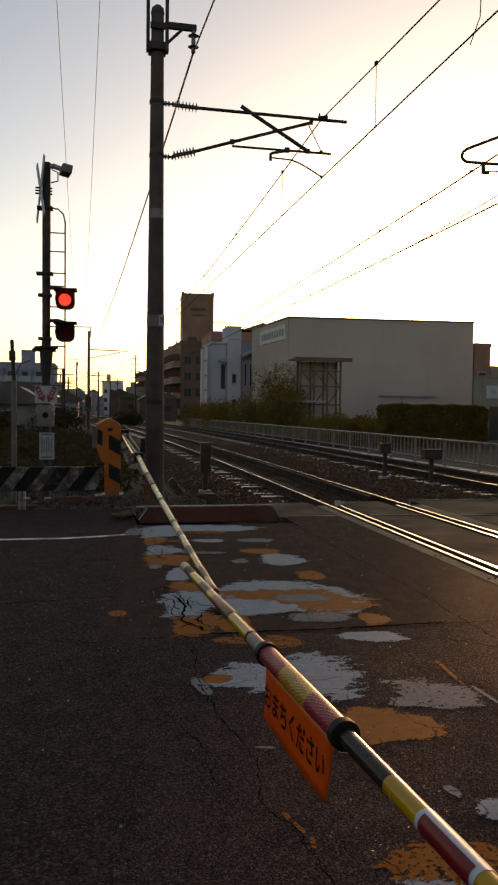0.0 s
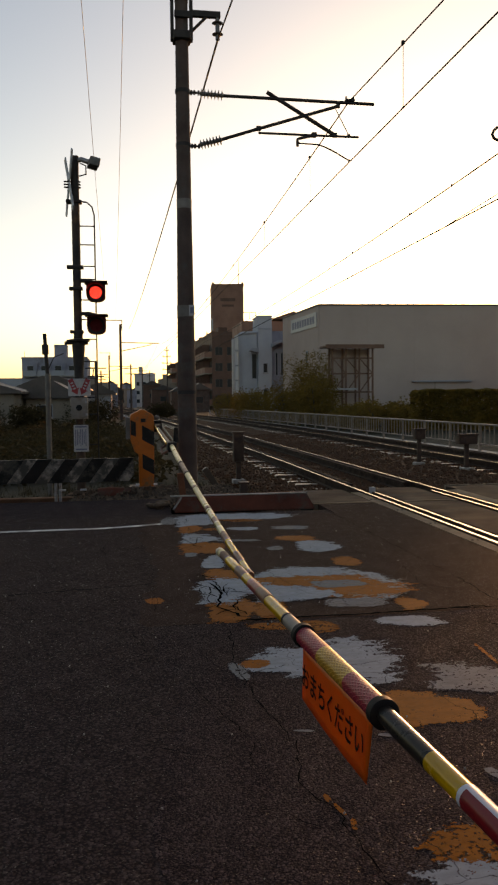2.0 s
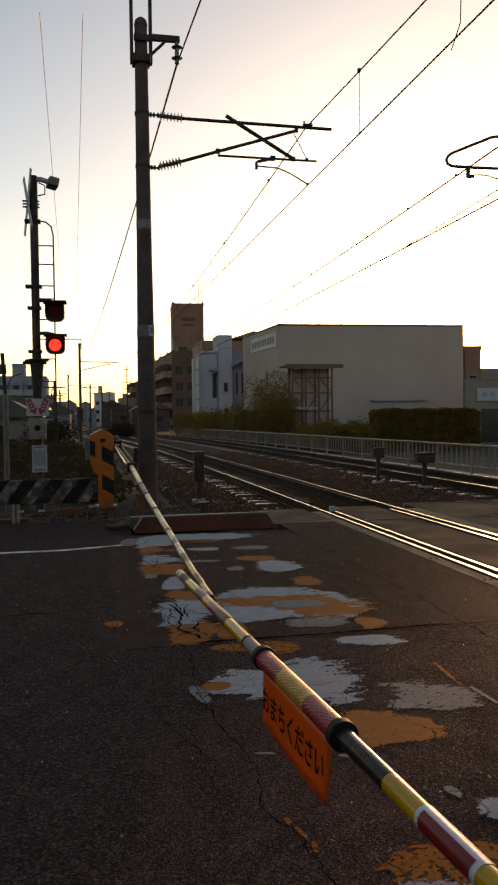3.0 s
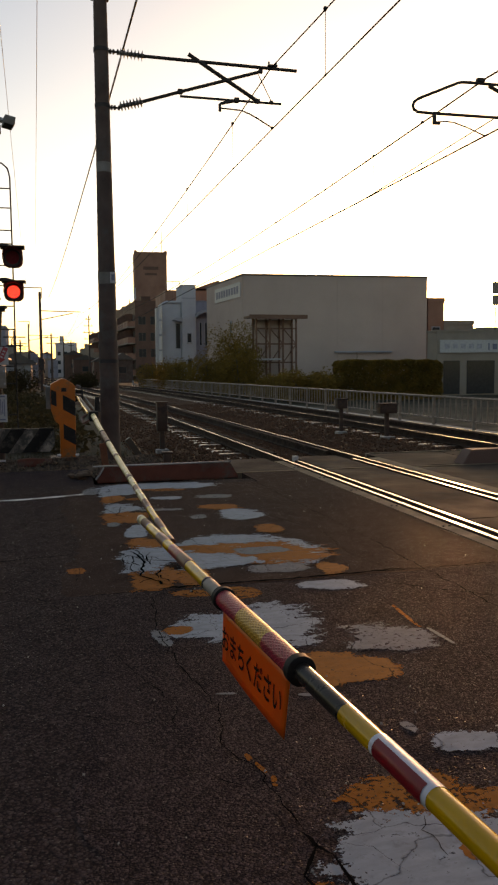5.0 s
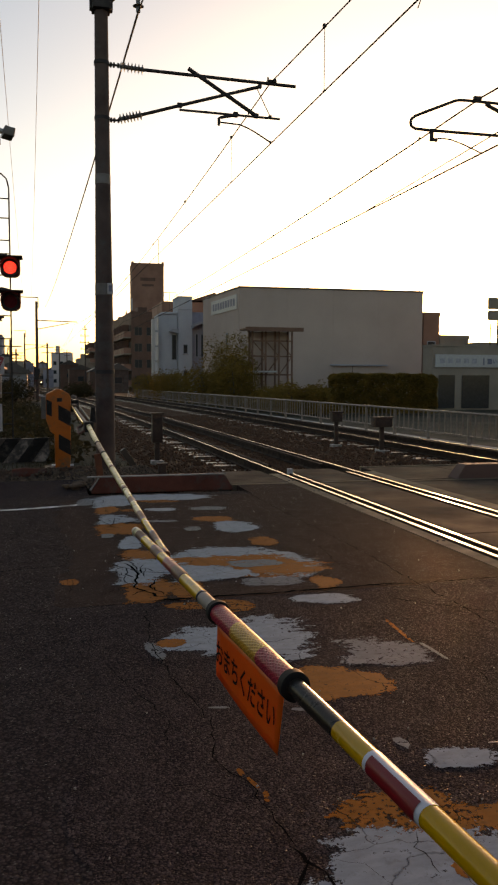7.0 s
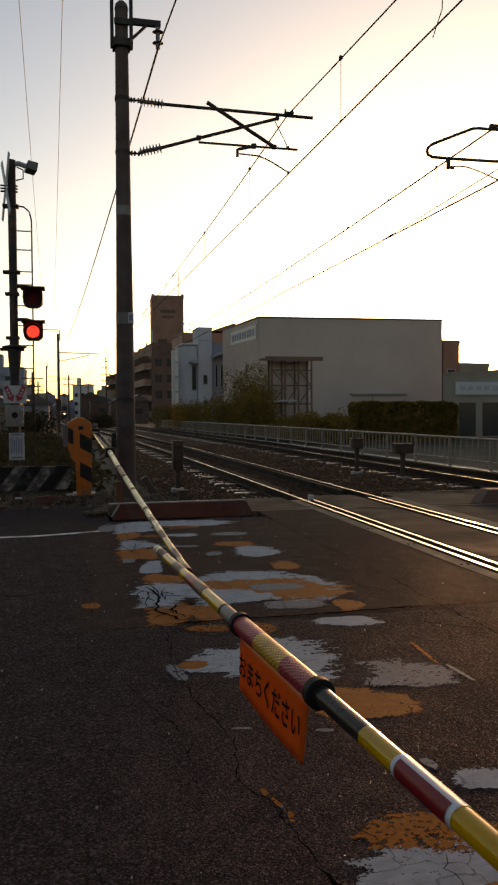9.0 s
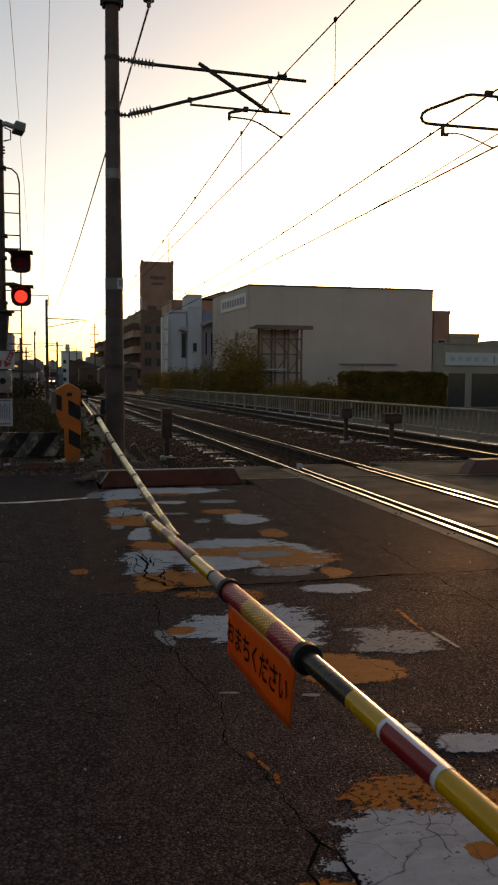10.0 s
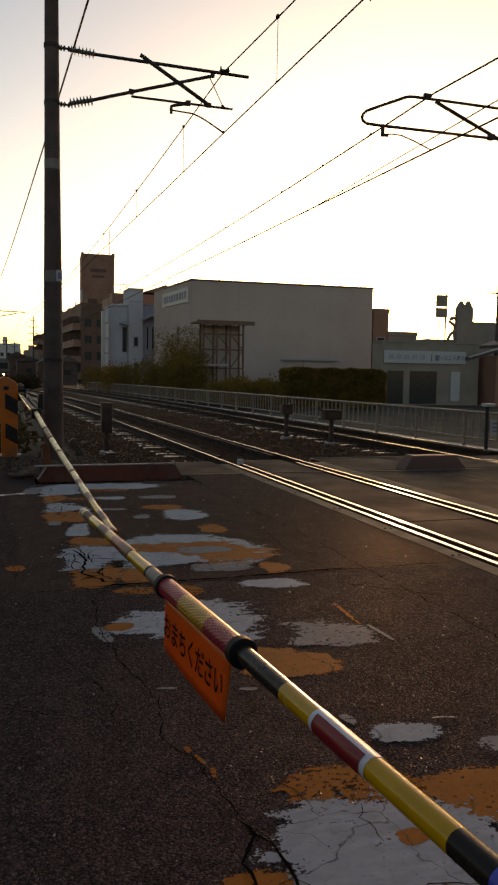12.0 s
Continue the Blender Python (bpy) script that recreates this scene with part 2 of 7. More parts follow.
RAIL_TOP = material("rail_polished", (0.62, 0.58, 0.54), (0.5, 0.46, 0.42), 0.22, 1.0, scale=20, fine=200, bump=0.04, spread=0.06)
EDGE_STEEL = material("edge_plate", (0.2, 0.15, 0.105), (0.13, 0.097, 0.068), 0.85, 0.0, spec=0.12, scale=5, fine=90, bump=0.3, dirt=(0.16, 0.11, 0.07))
BAND_GREY = material("band_grey", (0.16, 0.14, 0.13), (0.11, 0.1, 0.09), 0.6, 0.3, scale=6, fine=60, bump=0.1)
POLE = material("pole_concrete", (0.088, 0.05, 0.041), (0.054, 0.032, 0.027), 0.85, scale=2.5, fine=60, bump=0.3, dirt=(0.07, 0.06, 0.055))
DARK_STEEL = material("dark_steel", (0.042, 0.034, 0.031), (0.026, 0.021, 0.02), 0.6, 0.15, spec=0.25, scale=9, fine=70, bump=0.2)
GALV = material("galvanised_steel", (0.36, 0.36, 0.37), (0.25, 0.25, 0.26), 0.5, 0.6, scale=9, fine=90, bump=0.12, dirt=(0.2, 0.13, 0.08))
INSULATOR = material("insulator_porcelain", (0.13, 0.11, 0.1), (0.09, 0.08, 0.075), 0.25, scale=20, fine=120, bump=0.05)
WIRE = material("wire", (0.03, 0.028, 0.026), rough=0.85, spec=0.15, bump=0.0)
WIRE_PALE = material("thin_wire", (0.22, 0.22, 0.22), rough=0.6, metal=0.3, bump=0.0)
YELLOW = material("boom_yellow", (0.6, 0.29, 0.008), (0.46, 0.22, 0.006), 0.22, spec=0.32, scale=7, fine=130, bump=0.08, spread=0.08, dirt=(0.25, 0.18, 0.03), dirt_amount=0.15)
BOOM_PALE = material("boom_pale_sleeve", (0.5, 0.42, 0.2), (0.38, 0.31, 0.14), 0.32, scale=7, fine=130, bump=0.08, dirt=(0.22, 0.16, 0.07), dirt_amount=0.2)
BOOM_RED = material("boom_red_brown", (0.15, 0.055, 0.038), (0.11, 0.042, 0.03), 0.45, spec=0.22, scale=9, fine=130, bump=0.08)
BLACK = material("boom_black", (0.026, 0.02, 0.017), (0.017, 0.013, 0.011), 0.28, spec=0.12, scale=9, fine=130, bump=0.08, spread=0.08)
SILVER = material("reflective_silver", (0.5, 0.47, 0.42), (0.36, 0.33, 0.29), 0.35, 0.35, scale=12, fine=140, bump=0.1)
CRIMSON = material("reflective_red", (0.27, 0.006, 0.012), (0.2, 0.005, 0.01), 0.35, spec=0.3, scale=12, fine=160, bump=0.08)
WHITE_TAPE = material("white_tape", (0.62, 0.62, 0.66), (0.5, 0.5, 0.54), 0.35, scale=12, fine=140, bump=0.06)
BLUE_TAPE = material("blue_tape", (0.01, 0.06, 0.5), (0.01, 0.05, 0.38), 0.35, scale=12, fine=140, bump=0.06)
RUBBER = material("black_rubber", (0.012, 0.011, 0.011), rough=0.65, spec=0.2, scale=12, fine=140, bump=0.1)
VINYL = vinyl_material("orange_vinyl", (0.74, 0.13, 0.006), (0.62, 0.1, 0.005))
INK = material("sign_ink", (0.008, 0.004, 0.004), rough=0.7, spec=0.1, bump=0.0)
MACHINE_YELLOW = material("machine_yellow", (0.62, 0.125, 0.004), (0.48, 0.095, 0.004), 0.42, scale=5, fine=90, bump=0.08, dirt=(0.16, 0.09, 0.04), dirt_amount=0.3)
MARKER_ORANGE = material("faded_marker_orange", (0.2, 0.055, 0.02), (0.12, 0.036, 0.016), 0.8, scale=6, fine=70, bump=0.2, dirt=(0.09, 0.05, 0.03))
MACHINE_BLACK = material("machine_black", (0.025, 0.021, 0.02), rough=0.6, spec=0.15, scale=5, fine=90, bump=0.08, dirt=(0.07, 0.06, 0.05))
GREY_BOX = material("grey_box", (0.24, 0.205, 0.18), (0.17, 0.145, 0.125), 0.5, scale=6, fine=90, bump=0.1, dirt=(0.16, 0.12, 0.09))
PALE_PLATE = material("pale_plate", (0.42, 0.41, 0.41), (0.33, 0.32, 0.32), 0.5, scale=8, fine=90, bump=0.05)
PALE_GREY = material("faded_print", (0.36, 0.36, 0.4), rough=0.6, bump=0.0)
RED_PRINT = material("red_print", (0.42, 0.03, 0.035), rough=0.5, bump=0.0)
GREY_PRINT = material("grey_print", (0.16, 0.17, 0.24), rough=0.6, bump=0.0)
BROWN_STEEL = material("brown_painted_steel", (0.07, 0.034, 0.022), (0.04, 0.02, 0.014), 0.7, 0.2, scale=4, fine=60, bump=0.2, dirt=(0.12, 0.055, 0.028))
LAMP_BODY = material("lamp_body", (0.12, 0.023, 0.021), (0.085, 0.018, 0.017), 0.6, spec=0.15, scale=12, fine=90, bump=0.1)
LAMP_DARK = material("lamp_off", (0.16, 0.012, 0.014), rough=0.6, spec=0.08, scale=30, fine=120, bump=0.1)
LAMP_LIT = glow("lamp_lit", (0.9, 0.012, 0.016), 0.38)
LED_HOT = glow("led_dot", (1.0, 0.13, 0.1), 1.0)
HEADLIGHT = glow("headlight_lens", (1.0, 0.86, 0.62), 5.0)
TRAIN_BODY = material("train_body", (0.14, 0.13, 0.125), (0.1, 0.09, 0.088), 0.5, 0.3, scale=0.6, fine=20, bump=0.1)
GUARD_BLACK = material("guard_black", (0.022, 0.017, 0.015), (0.015, 0.012, 0.011), 0.8, spec=0.12, scale=5, fine=60, bump=0.2, dirt=(0.07, 0.06, 0.05), dirt_amount=0.3)
GUARD_WHITE = material("guard_white", (0.34, 0.285, 0.25), (0.17, 0.14, 0.12), 0.75, spec=0.2, scale=9, fine=60, bump=0.3, dirt=(0.06, 0.05, 0.043), dirt_amount=0.75)
FENCE_WHITE = material("fence_paint", (0.25, 0.185, 0.15), (0.175, 0.13, 0.105), 0.5, 0.1, scale=6, fine=80, bump=0.1, dirt=(0.16, 0.1, 0.07))
HALL_WALL = material("hall_panel", (0.44, 0.325, 0.285), (0.385, 0.285, 0.25), 0.85, scale=0.25, fine=12, bump=0.1, per_object=0.012)
WHITE_WALL = material("white_wall", (0.4, 0.41, 0.45), (0.32, 0.33, 0.36), 0.8, scale=0.4, fine=12, bump=0.1)
BROWN_WALL = material("brown_tile_wall", (0.3, 0.135, 0.09), (0.22, 0.1, 0.07), 0.75, scale=0.5, fine=14, bump=0.15)
CREAM_WALL = material("cream_wall", (0.28, 0.22, 0.18), (0.2, 0.16, 0.13), 0.85, scale=0.5, fine=14, bump=0.15)
# lighter than the wall itself: distance haze is put into this colour
HAZE_BLOCK = material("haze_paled_wall", (0.52, 0.46, 0.45), (0.42, 0.37, 0.36), 0.85, scale=0.3, fine=12, bump=0.1)
SHADE_GREY = material("weathered_shade_grey_wall", (0.26, 0.26, 0.32), (0.19, 0.19, 0.235), 0.85, scale=0.4, fine=12, bump=0.15, dirt=(0.1, 0.09, 0.085))
DARK_BROWN = material("dark_brown_tile", (0.14, 0.062, 0.042), (0.095, 0.045, 0.032), 0.75, scale=0.5, fine=14, bump=0.15)
GREY_WALL = material("grey_wall", (0.3, 0.31, 0.34), (0.23, 0.24, 0.27), 0.85, scale=0.3, fine=12, bump=0.1)
ROOF_DARK = material("roof_tile_dark", (0.085, 0.06, 0.053), (0.055, 0.04, 0.036), 0.6, scale=1, fine=18, bump=0.4, depth=0.02)
ROOF_RUST = material("rusty_roof", (0.2, 0.085, 0.05), (0.13, 0.06, 0.04), 0.7, scale=1, fine=18, bump=0.3)
GLASS = material("window_glass", (0.035, 0.038, 0.042), rough=0.12, spread=0.03, bump=0.0, spec=0.35)
DIM_GLASS = material("dim_glass", (0.025, 0.024, 0.024), rough=0.35, spread=0.05, bump=0.0, spec=0.25)
LEAF = leaf_material("hedge_leaf", (0.2, 0.12, 0.027), (0.125, 0.08, 0.021), (0.26, 0.145, 0.033))
LEAF_DARK = leaf_material("weed_leaf", (0.075, 0.05, 0.022), (0.043, 0.031, 0.015), (0.055, 0.042, 0.018))
SOIL_BROWN = material("brown_soil", (0.07, 0.045, 0.032), (0.04, 0.026, 0.019), 0.95, scale=3.0, fine=30, bump=0.7, depth=0.02, spec=0.08)
RUBBLE = material("concrete_rubble", (0.15, 0.1, 0.074), (0.08, 0.054, 0.04), 0.9, scale=9.0, fine=50, bump=0.0, spec=0.1)
WOOD_BARK = material("bark", (0.12, 0.085, 0.06), (0.06, 0.045, 0.03), 0.9, scale=8, fine=50, bump=0.6, depth=0.01)
STONE = material("rubble_stone", (0.14, 0.064, 0.037), (0.08, 0.039, 0.024), 0.85, scale=5, fine=40, bump=0.0, spec=0.1, per_object=0.25)


# ---- building blocks ----
def part(name, bm, mat, parent=None, label="", smooth=False):
    me = bpy.data.meshes.new(name)
    bmesh.ops.recalc_face_normals(bm, faces=bm.faces)
    bm.to_mesh(me)
    bm.free()
    for m in (mat if isinstance(mat, (list, tuple)) else [mat]):
        me.materials.append(m)
    if smooth:
        for p in me.polygons:
            p.use_smooth = True
        me.set_sharp_from_angle(angle=radians(40))
    ob = new(name, me)
    if parent:
        ob.parent = parent
    if label:
        ob["label"] = label
    return ob


def empty(name, m=None):
    ob = new(name)
    ob.empty_display_size = 0.1
    if m is not None:
        ob.matrix_basis = m
    return ob


def add_box(bm, x0, x1, y0, y1, z0, z1, bevel=0.0, m=None, mi=0):
    r = bmesh.ops.create_cube(bm, size=1.0)
    vs = r["verts"]
    bmesh.ops.scale(bm, vec=(x1 - x0, y1 - y0, z1 - z0), verts=vs)
    bmesh.ops.translate(bm, vec=((x0 + x1) / 2, (y0 + y1) / 2, (z0 + z1) / 2), verts=vs)
    if m is not None:
        bmesh.ops.transform(bm, matrix=m, verts=vs)
    faces = {f for v in vs for f in v.link_faces}
    for f in faces:
        f.material_index = mi
    if bevel:
        edges = list({e for v in vs for e in v.link_edges})
        bmesh.ops.bevel(bm, geom=edges, offset=bevel, segments=2, profile=0.6, affect="EDGES", material=-1)
    return vs


def box(x0, x1, y0, y1, z0, z1, bevel=0.0, m=None):
    bm = bmesh.new()
    add_box(bm, x0, x1, y0, y1, z0, z1, bevel, m)
    return bm


def add_tube(bm, pts, radii, sides=12, cap=True, mi=0):
    """A round bar along points; radii one or one a point."""
    pts = [Vector(p) for p in pts]
    if isinstance(radii, (int, float)):
        radii = [radii] * len(pts)
    rings, up = [], None
    for i, p in enumerate(pts):
        d = (pts[min(i + 1, len(pts) - 1)] - pts[max(i - 1, 0)]).normalized()
        if up is None:
            up = d.orthogonal().normalized()
        else:
            up = (up - d * up.dot(d)).normalized()
        side = d.cross(up)
        rings.append([bm.verts.new(p + (up * math.cos(a) + side * math.sin(a)) * radii[i]) for a in (2 * math.pi * k / sides for k in range(sides))])
    for a, b in zip(rings, rings[1:]):
        for k in range(sides):
            f = bm.faces.new((a[k], a[(k + 1) % sides], b[(k + 1) % sides], b[k]))
            f.material_index = mi
    if cap:
        for r in (rings[0], rings[-1]):
            f = bm.faces.new(r)
            f.material_index = mi
    return rings


def tube(pts, radii, sides=12, cap=True):
    bm = bmesh.new()
    add_tube(bm, pts, radii, sides, cap)
    return bm


def add_lathe(bm, rows, m=None, sides=24, mi=0):
    """A turned body: rows of (radius, z)."""
    rings, made = [], []
    for r, z in rows:
        ring = [bm.verts.new((r * math.cos(2 * math.pi * k / sides), r * math.sin(2 * math.pi * k / sides), z)) for k in range(sides)]
        rings.append(ring)
        made += ring
    for a, b in zip(rings, rings[1:]):
        for k in range(sides):
            bm.faces.new((a[k], a[(k + 1) % sides], b[(k + 1) % sides], b[k])).material_index = mi
    bm.faces.new(rings[0]).material_index = mi
    bm.faces.new(rings[-1]).material_index = mi
    if m is not None:
        bmesh.ops.transform(bm, matrix=m, verts=made)


def lathe(rows, m=None, sides=24):
    bm = bmesh.new()
    add_lathe(bm, rows, m, sides)
    return bm


def prism(outline, y0, y1, m=None):
    """An outline in x and z, given depth along y."""
    bm = bmesh.new()
    a = [bm.verts.new((x, y0, z)) for x, z in outline]
    b = [bm.verts.new((x, y1, z)) for x, z in outline]
    k = len(outline)
    for i in range(k):
        bm.faces.new((a[i], a[(i + 1) % k], b[(i + 1) % k], b[i]))
    bm.faces.new(a)
    bm.faces.new(b[::-1])
    if m is not None:
        bmesh.ops.transform(bm, matrix=m, verts=bm.verts)
    return bm


def leaves(bm, rng, centre, radius, count, size, squash=1.0):
    """Small bent leaves filling an uneven rounded volume."""
    cx, cy, cz = centre
    rx, ry, rz = radius
    for _ in range(count):
        d = Vector((rng.gauss(0, 1), rng.gauss(0, 1), rng.gauss(0, 1))).normalized()
        far = 0.55 + 0.45 * rng.random() ** 0.5
        far *= 0.78 + 0.45 * noise.noise(Vector((d.x * 2.1 + cx, d.y * 2.1 + cy, d.z * 2.1 + cz)))
        p = Vector((cx + d.x * rx * far, cy + d.y * ry * far, cz + d.z * rz * far))
        s = size * (0.6 + 0.8 * rng.random())
        q = Euler((rng.uniform(-1.2, 1.2), rng.uniform(-1.2, 1.2), rng.uniform(0, 6.3))).to_matrix()
        v = [bm.verts.new(p + q @ Vector(c) * s) for c in ((0, -0.5, 0), (0.28, 0, 0.08), (0, 0.6, -0.05), (-0.28, 0, 0.08))]
        bm.faces.new(v)


def track_shift(y):
    """The line bends gently away beyond the crossing."""
    if y < 110:
        return -0.0005 * max(0.0, y - 12.5) ** 2
    if y < 135:
        return -4.753 - 0.0975 * (y - 110)
    return -7.19 - 1.32 * (1 - math.exp((135 - y) / 15)) - 0.0098 * (y - 135)


def track_heading(y):
    return math.atan2(track_shift(y + 0.5) - track_shift(y - 0.5), 1.0)


# ---- large structure ----
def ground_sheet():
    bm = bmesh.new()
    xs = [-2500, -400, -120, -60, -30, 30, 60, 120, 400, 2500]
    ys = [-2500, -300, -60, -20, 12.1, 40, 80, 160, 400, 2500]
    grid = [[bm.verts.new((x, y, -0.32)) for x in xs] for y in ys]
    for a, b in zip(grid, grid[1:]):
        for i in range(len(xs) - 1):
            bm.faces.new((a[i], a[i + 1], b[i + 1], b[i]))
    tagged(part("ground", bm, SOIL), "dark dry soil around the railway crossing", "ground", kind="structure")


def road():
    bm = box(-45, 2.55, -9.0, 9.9, -0.30, 0.0)
    tagged(part("road", bm, ASPHALT_ROAD), "dark worn asphalt road leading to the crossing", "road", kind="structure")
    bm = box(-45, 0.55, 9.9, 11.6, -0.30, -0.006)
    tagged(part("pavement", bm, ASPHALT), "dusty asphalt verge beside the road", "pavement", kind="structure")
    # older, coarser asphalt apron at the barrier
    bm = bmesh.new()
    rng = random.Random(4)
    left = [(0.16 + 0.05 * rng.uniform(-1, 1) + 0.06 * math.sin(i * 0.23), -9 + 0.11 * i) for i in range(170)]
    a = [bm.verts.new((x, y, 0.002)) for x, y in left]
    b = [bm.verts.new((2.56, y, 0.003)) for x, y in left]
    for i in range(len(left) - 1):
        bm.faces.new((a[i], b[i], b[i + 1], a[i + 1])).material_index = 1 if left[i][1] > 4.95 else 0
    tagged(part("road_apron", bm, [ASPHALT, ASPHALT_SMOOTH]), "coarse old asphalt apron before the railway track", "road", kind="structure")
    for y0, y1, mat in ((-9.0, 5.0, ASPHALT), (5.0, 10.5, ASPHALT_SMOOTH)):
        tagged(part("road_edge", box(2.56, 3.345, y0, y1, -0.30, 0.003), mat), "asphalt strip beside the rail", "road", kind="structure")


def white_line():
    bm = bmesh.new()
    rng = random.Random(2)
    n = 120
    pts = [(0.42 - 0.14 * i, 9.15 - 0.18 * min(1, i / 5) - 0.0015 * i) for i in range(n)]
    a = [bm.verts.new((x, y - 0.048 + rng.uniform(-0.006, 0.006), 0.0045)) for x, y in pts]
    b = [bm.verts.new((x, y + 0.048 + rng.uniform(-0.006, 0.006), 0.0045)) for x, y in pts]
    for i in range(n - 1):
        bm.faces.new((a[i], a[i + 1], b[i + 1], b[i]))
    tagged(part("road_line", bm, LINE_WHITE), "worn white painted edge line on the asphalt", "road marking", kind="structure")


def paint_sheet(x, y, hx, hy, turn, mat, level, taper):
    """One remnant of paint: its half sizes, its turn, and how it narrows (negative) or widens along its length."""
    bm = bmesh.new()
    uv = bm.loops.layers.uv.new("UVMap")
    k, cols = 1.35, 8
    us = [-k + 2 * k * i / cols for i in range(cols + 1)]
    low, top = [bm.verts.new((u * hx, -k * hy, 0)) for u in us], [bm.verts.new((u * hx, k * hy, 0)) for u in us]
    for i in range(cols):
        f = bm.faces.new((low[i], low[i + 1], top[i + 1], top[i]))
        for loop, (u, v) in zip(f.loops, ((us[i], -k), (us[i + 1], -k), (us[i + 1], k), (us[i], k))):
            loop[uv].uv = (u, v / max(0.3, 1 + taper * u))
    white = mat in (PAINT_WHITE, PAINT_FADED)
    ob = part("road_marking", bm, mat)
    ob.matrix_basis = pose(x, y, 0.0046 + level * 0.0006, 0, 0, turn)
    tagged(ob, "peeling white road paint patch on asphalt" if white else "peeling orange road paint patch on asphalt", "road marking", "peeling paint patches", "structure")


def paint_patches():
    """Remains of white and orange road paint: place, half sizes, turn, paint, layer, taper."""
    w, o, f, r = PAINT_WHITE, PAINT_ORANGE, PAINT_FADED, PAINT_RUBBED
    by_the_block = [(1.26, 9.52, 0.75, 0.29, -6, w, 3, 0.35), (0.77, 9.22, 0.28, 0.36, -7, w, 1, -0.3), (0.48, 9.34, 0.10, 0.28, -7, f, 1, 0), (1.32, 9.24, 0.29, 0.14, -7, r, 2, 0),
                    (1.27, 8.61, 0.21, 0.14, -7, w, 1, 0), (1.77, 8.57, 0.25, 0.16, -7, f, 1, 0), (0.69, 8.73, 0.16, 0.27, -7, o, 0, -0.4), (0.92, 8.61, 0.13, 0.10, -7, r, 0, 0)]
    second_row = [(0.72, 8.09, 0.22, 0.30, -7, w, 2, -0.4), (1.13, 7.88, 0.25, 0.07, -7, f, 1, 0), (0.72, 7.58, 0.25, 0.34, -7, o, 0, -0.3), (0.57, 7.23, 0.07, 0.11, -8, f, 1, 0), (1.70, 7.89, 0.25, 0.19, -7, o, 1, 0),
                  (1.82, 7.41, 0.24, 0.30, -7, w, 2, -0.3), (1.39, 7.41, 0.10, 0.11, -7, f, 1, 0), (1.89, 6.67, 0.14, 0.19, -8, o, 0, 0), (0.74, 6.88, 0.10, 0.32, -8, w, 1, 0)]
    third_row = [(0.79, 6.35, 0.20, 0.22, -8, o, 0, 0), (1.38, 6.23, 0.45, 0.27, -8, w, 1, 0.2), (1.81, 5.83, 0.31, 0.51, -8, w, 1, -0.35), (1.42, 5.81, 0.71, 0.39, -8, o, 3, 0), (1.58, 5.86, 0.25, 0.13, -8, f, 5, 0), (0.72, 5.85, 0.24, 0.43, -8, w, 5, -0.1),
                 (1.22, 5.64, 0.37, 0.26, -8, w, 6, -0.7), (1.56, 5.28, 0.26, 0.13, -8, f, 1, 0), (0.69, 5.27, 0.19, 0.35, -9, o, 1, -0.2), (0.95, 5.20, 0.13, 0.24, -9, o, 0, 0), (1.95, 5.22, 0.12, 0.20, -8, o, 0, -0.5)]
    at_the_joint = [(0.86, 4.83, 0.15, 0.08, -9, r, 1, 0), (1.18, 4.77, 0.14, 0.13, -9, r, 1, -0.3), (1.77, 4.79, 0.22, 0.12, -9, w, 1, 0.2), (0.18, 5.6, 0.07, 0.1, 0, o, 0, 0), (1.04, 4.15, 0.45, 0.35, -9, w, 1, 0.2), (0.67, 4.16, 0.08, 0.07, 0, o, 2, 0),
                    (0.57, 4.04, 0.04, 0.16, 8, f, 1, 0), (1.72, 3.76, 0.27, 0.25, -12, f, 1, 0), (1.96, 4.09, 0.015, 0.22, -4, r, 0, 0), (1.985, 3.73, 0.014, 0.18, 4, f, 1, 0), (1.37, 3.41, 0.26, 0.21, -15, o, 0, -0.4)]
    nearest = [(1.07, 3.16, 0.045, 0.018, -12, f, 1, 0), (0.74, 3.26, 0.05, 0.014, -12, f, 1, 0), (1.52, 2.6, 0.16, 0.1, -14, w, 1, 0), (1.36, 2.76, 0.028, 0.06, 10, f, 1, 0), (1.8, 2.42, 0.08, 0.06, -16, f, 1, 0), (0.69, 2.69, 0.012, 0.03, 0, r, 0, 0), (0.715, 2.6, 0.011, 0.05, 12, r, 0, 0), (0.735, 2.51, 0.013, 0.045, -8, r, 0, 0)]
    underfoot = [(1.16, 2.27, 0.28, 0.18, -16, r, 0, 0), (1.11, 1.9, 0.41, 0.34, -12, w, 2, 0), (0.7, 1.85, 0.13, 0.13, 0, o, 1, 0), (1.19, 1.97, 0.05, 0.04, 0, o, 3, 0), (1.56, 2.1, 0.24, 0.21, -12, o, 0, 0), (1.6, 1.62, 0.2, 0.16, 0, f, 1, 0)]
    i = 0
    for rows in (by_the_block, second_row, third_row, at_the_joint, nearest, underfoot):
        for x, y, hx, hy, turn, mat, level, taper in rows:
            paint_sheet(x, y, hx, hy, turn, mat, level + 0.02 * i, taper)
            i += 1


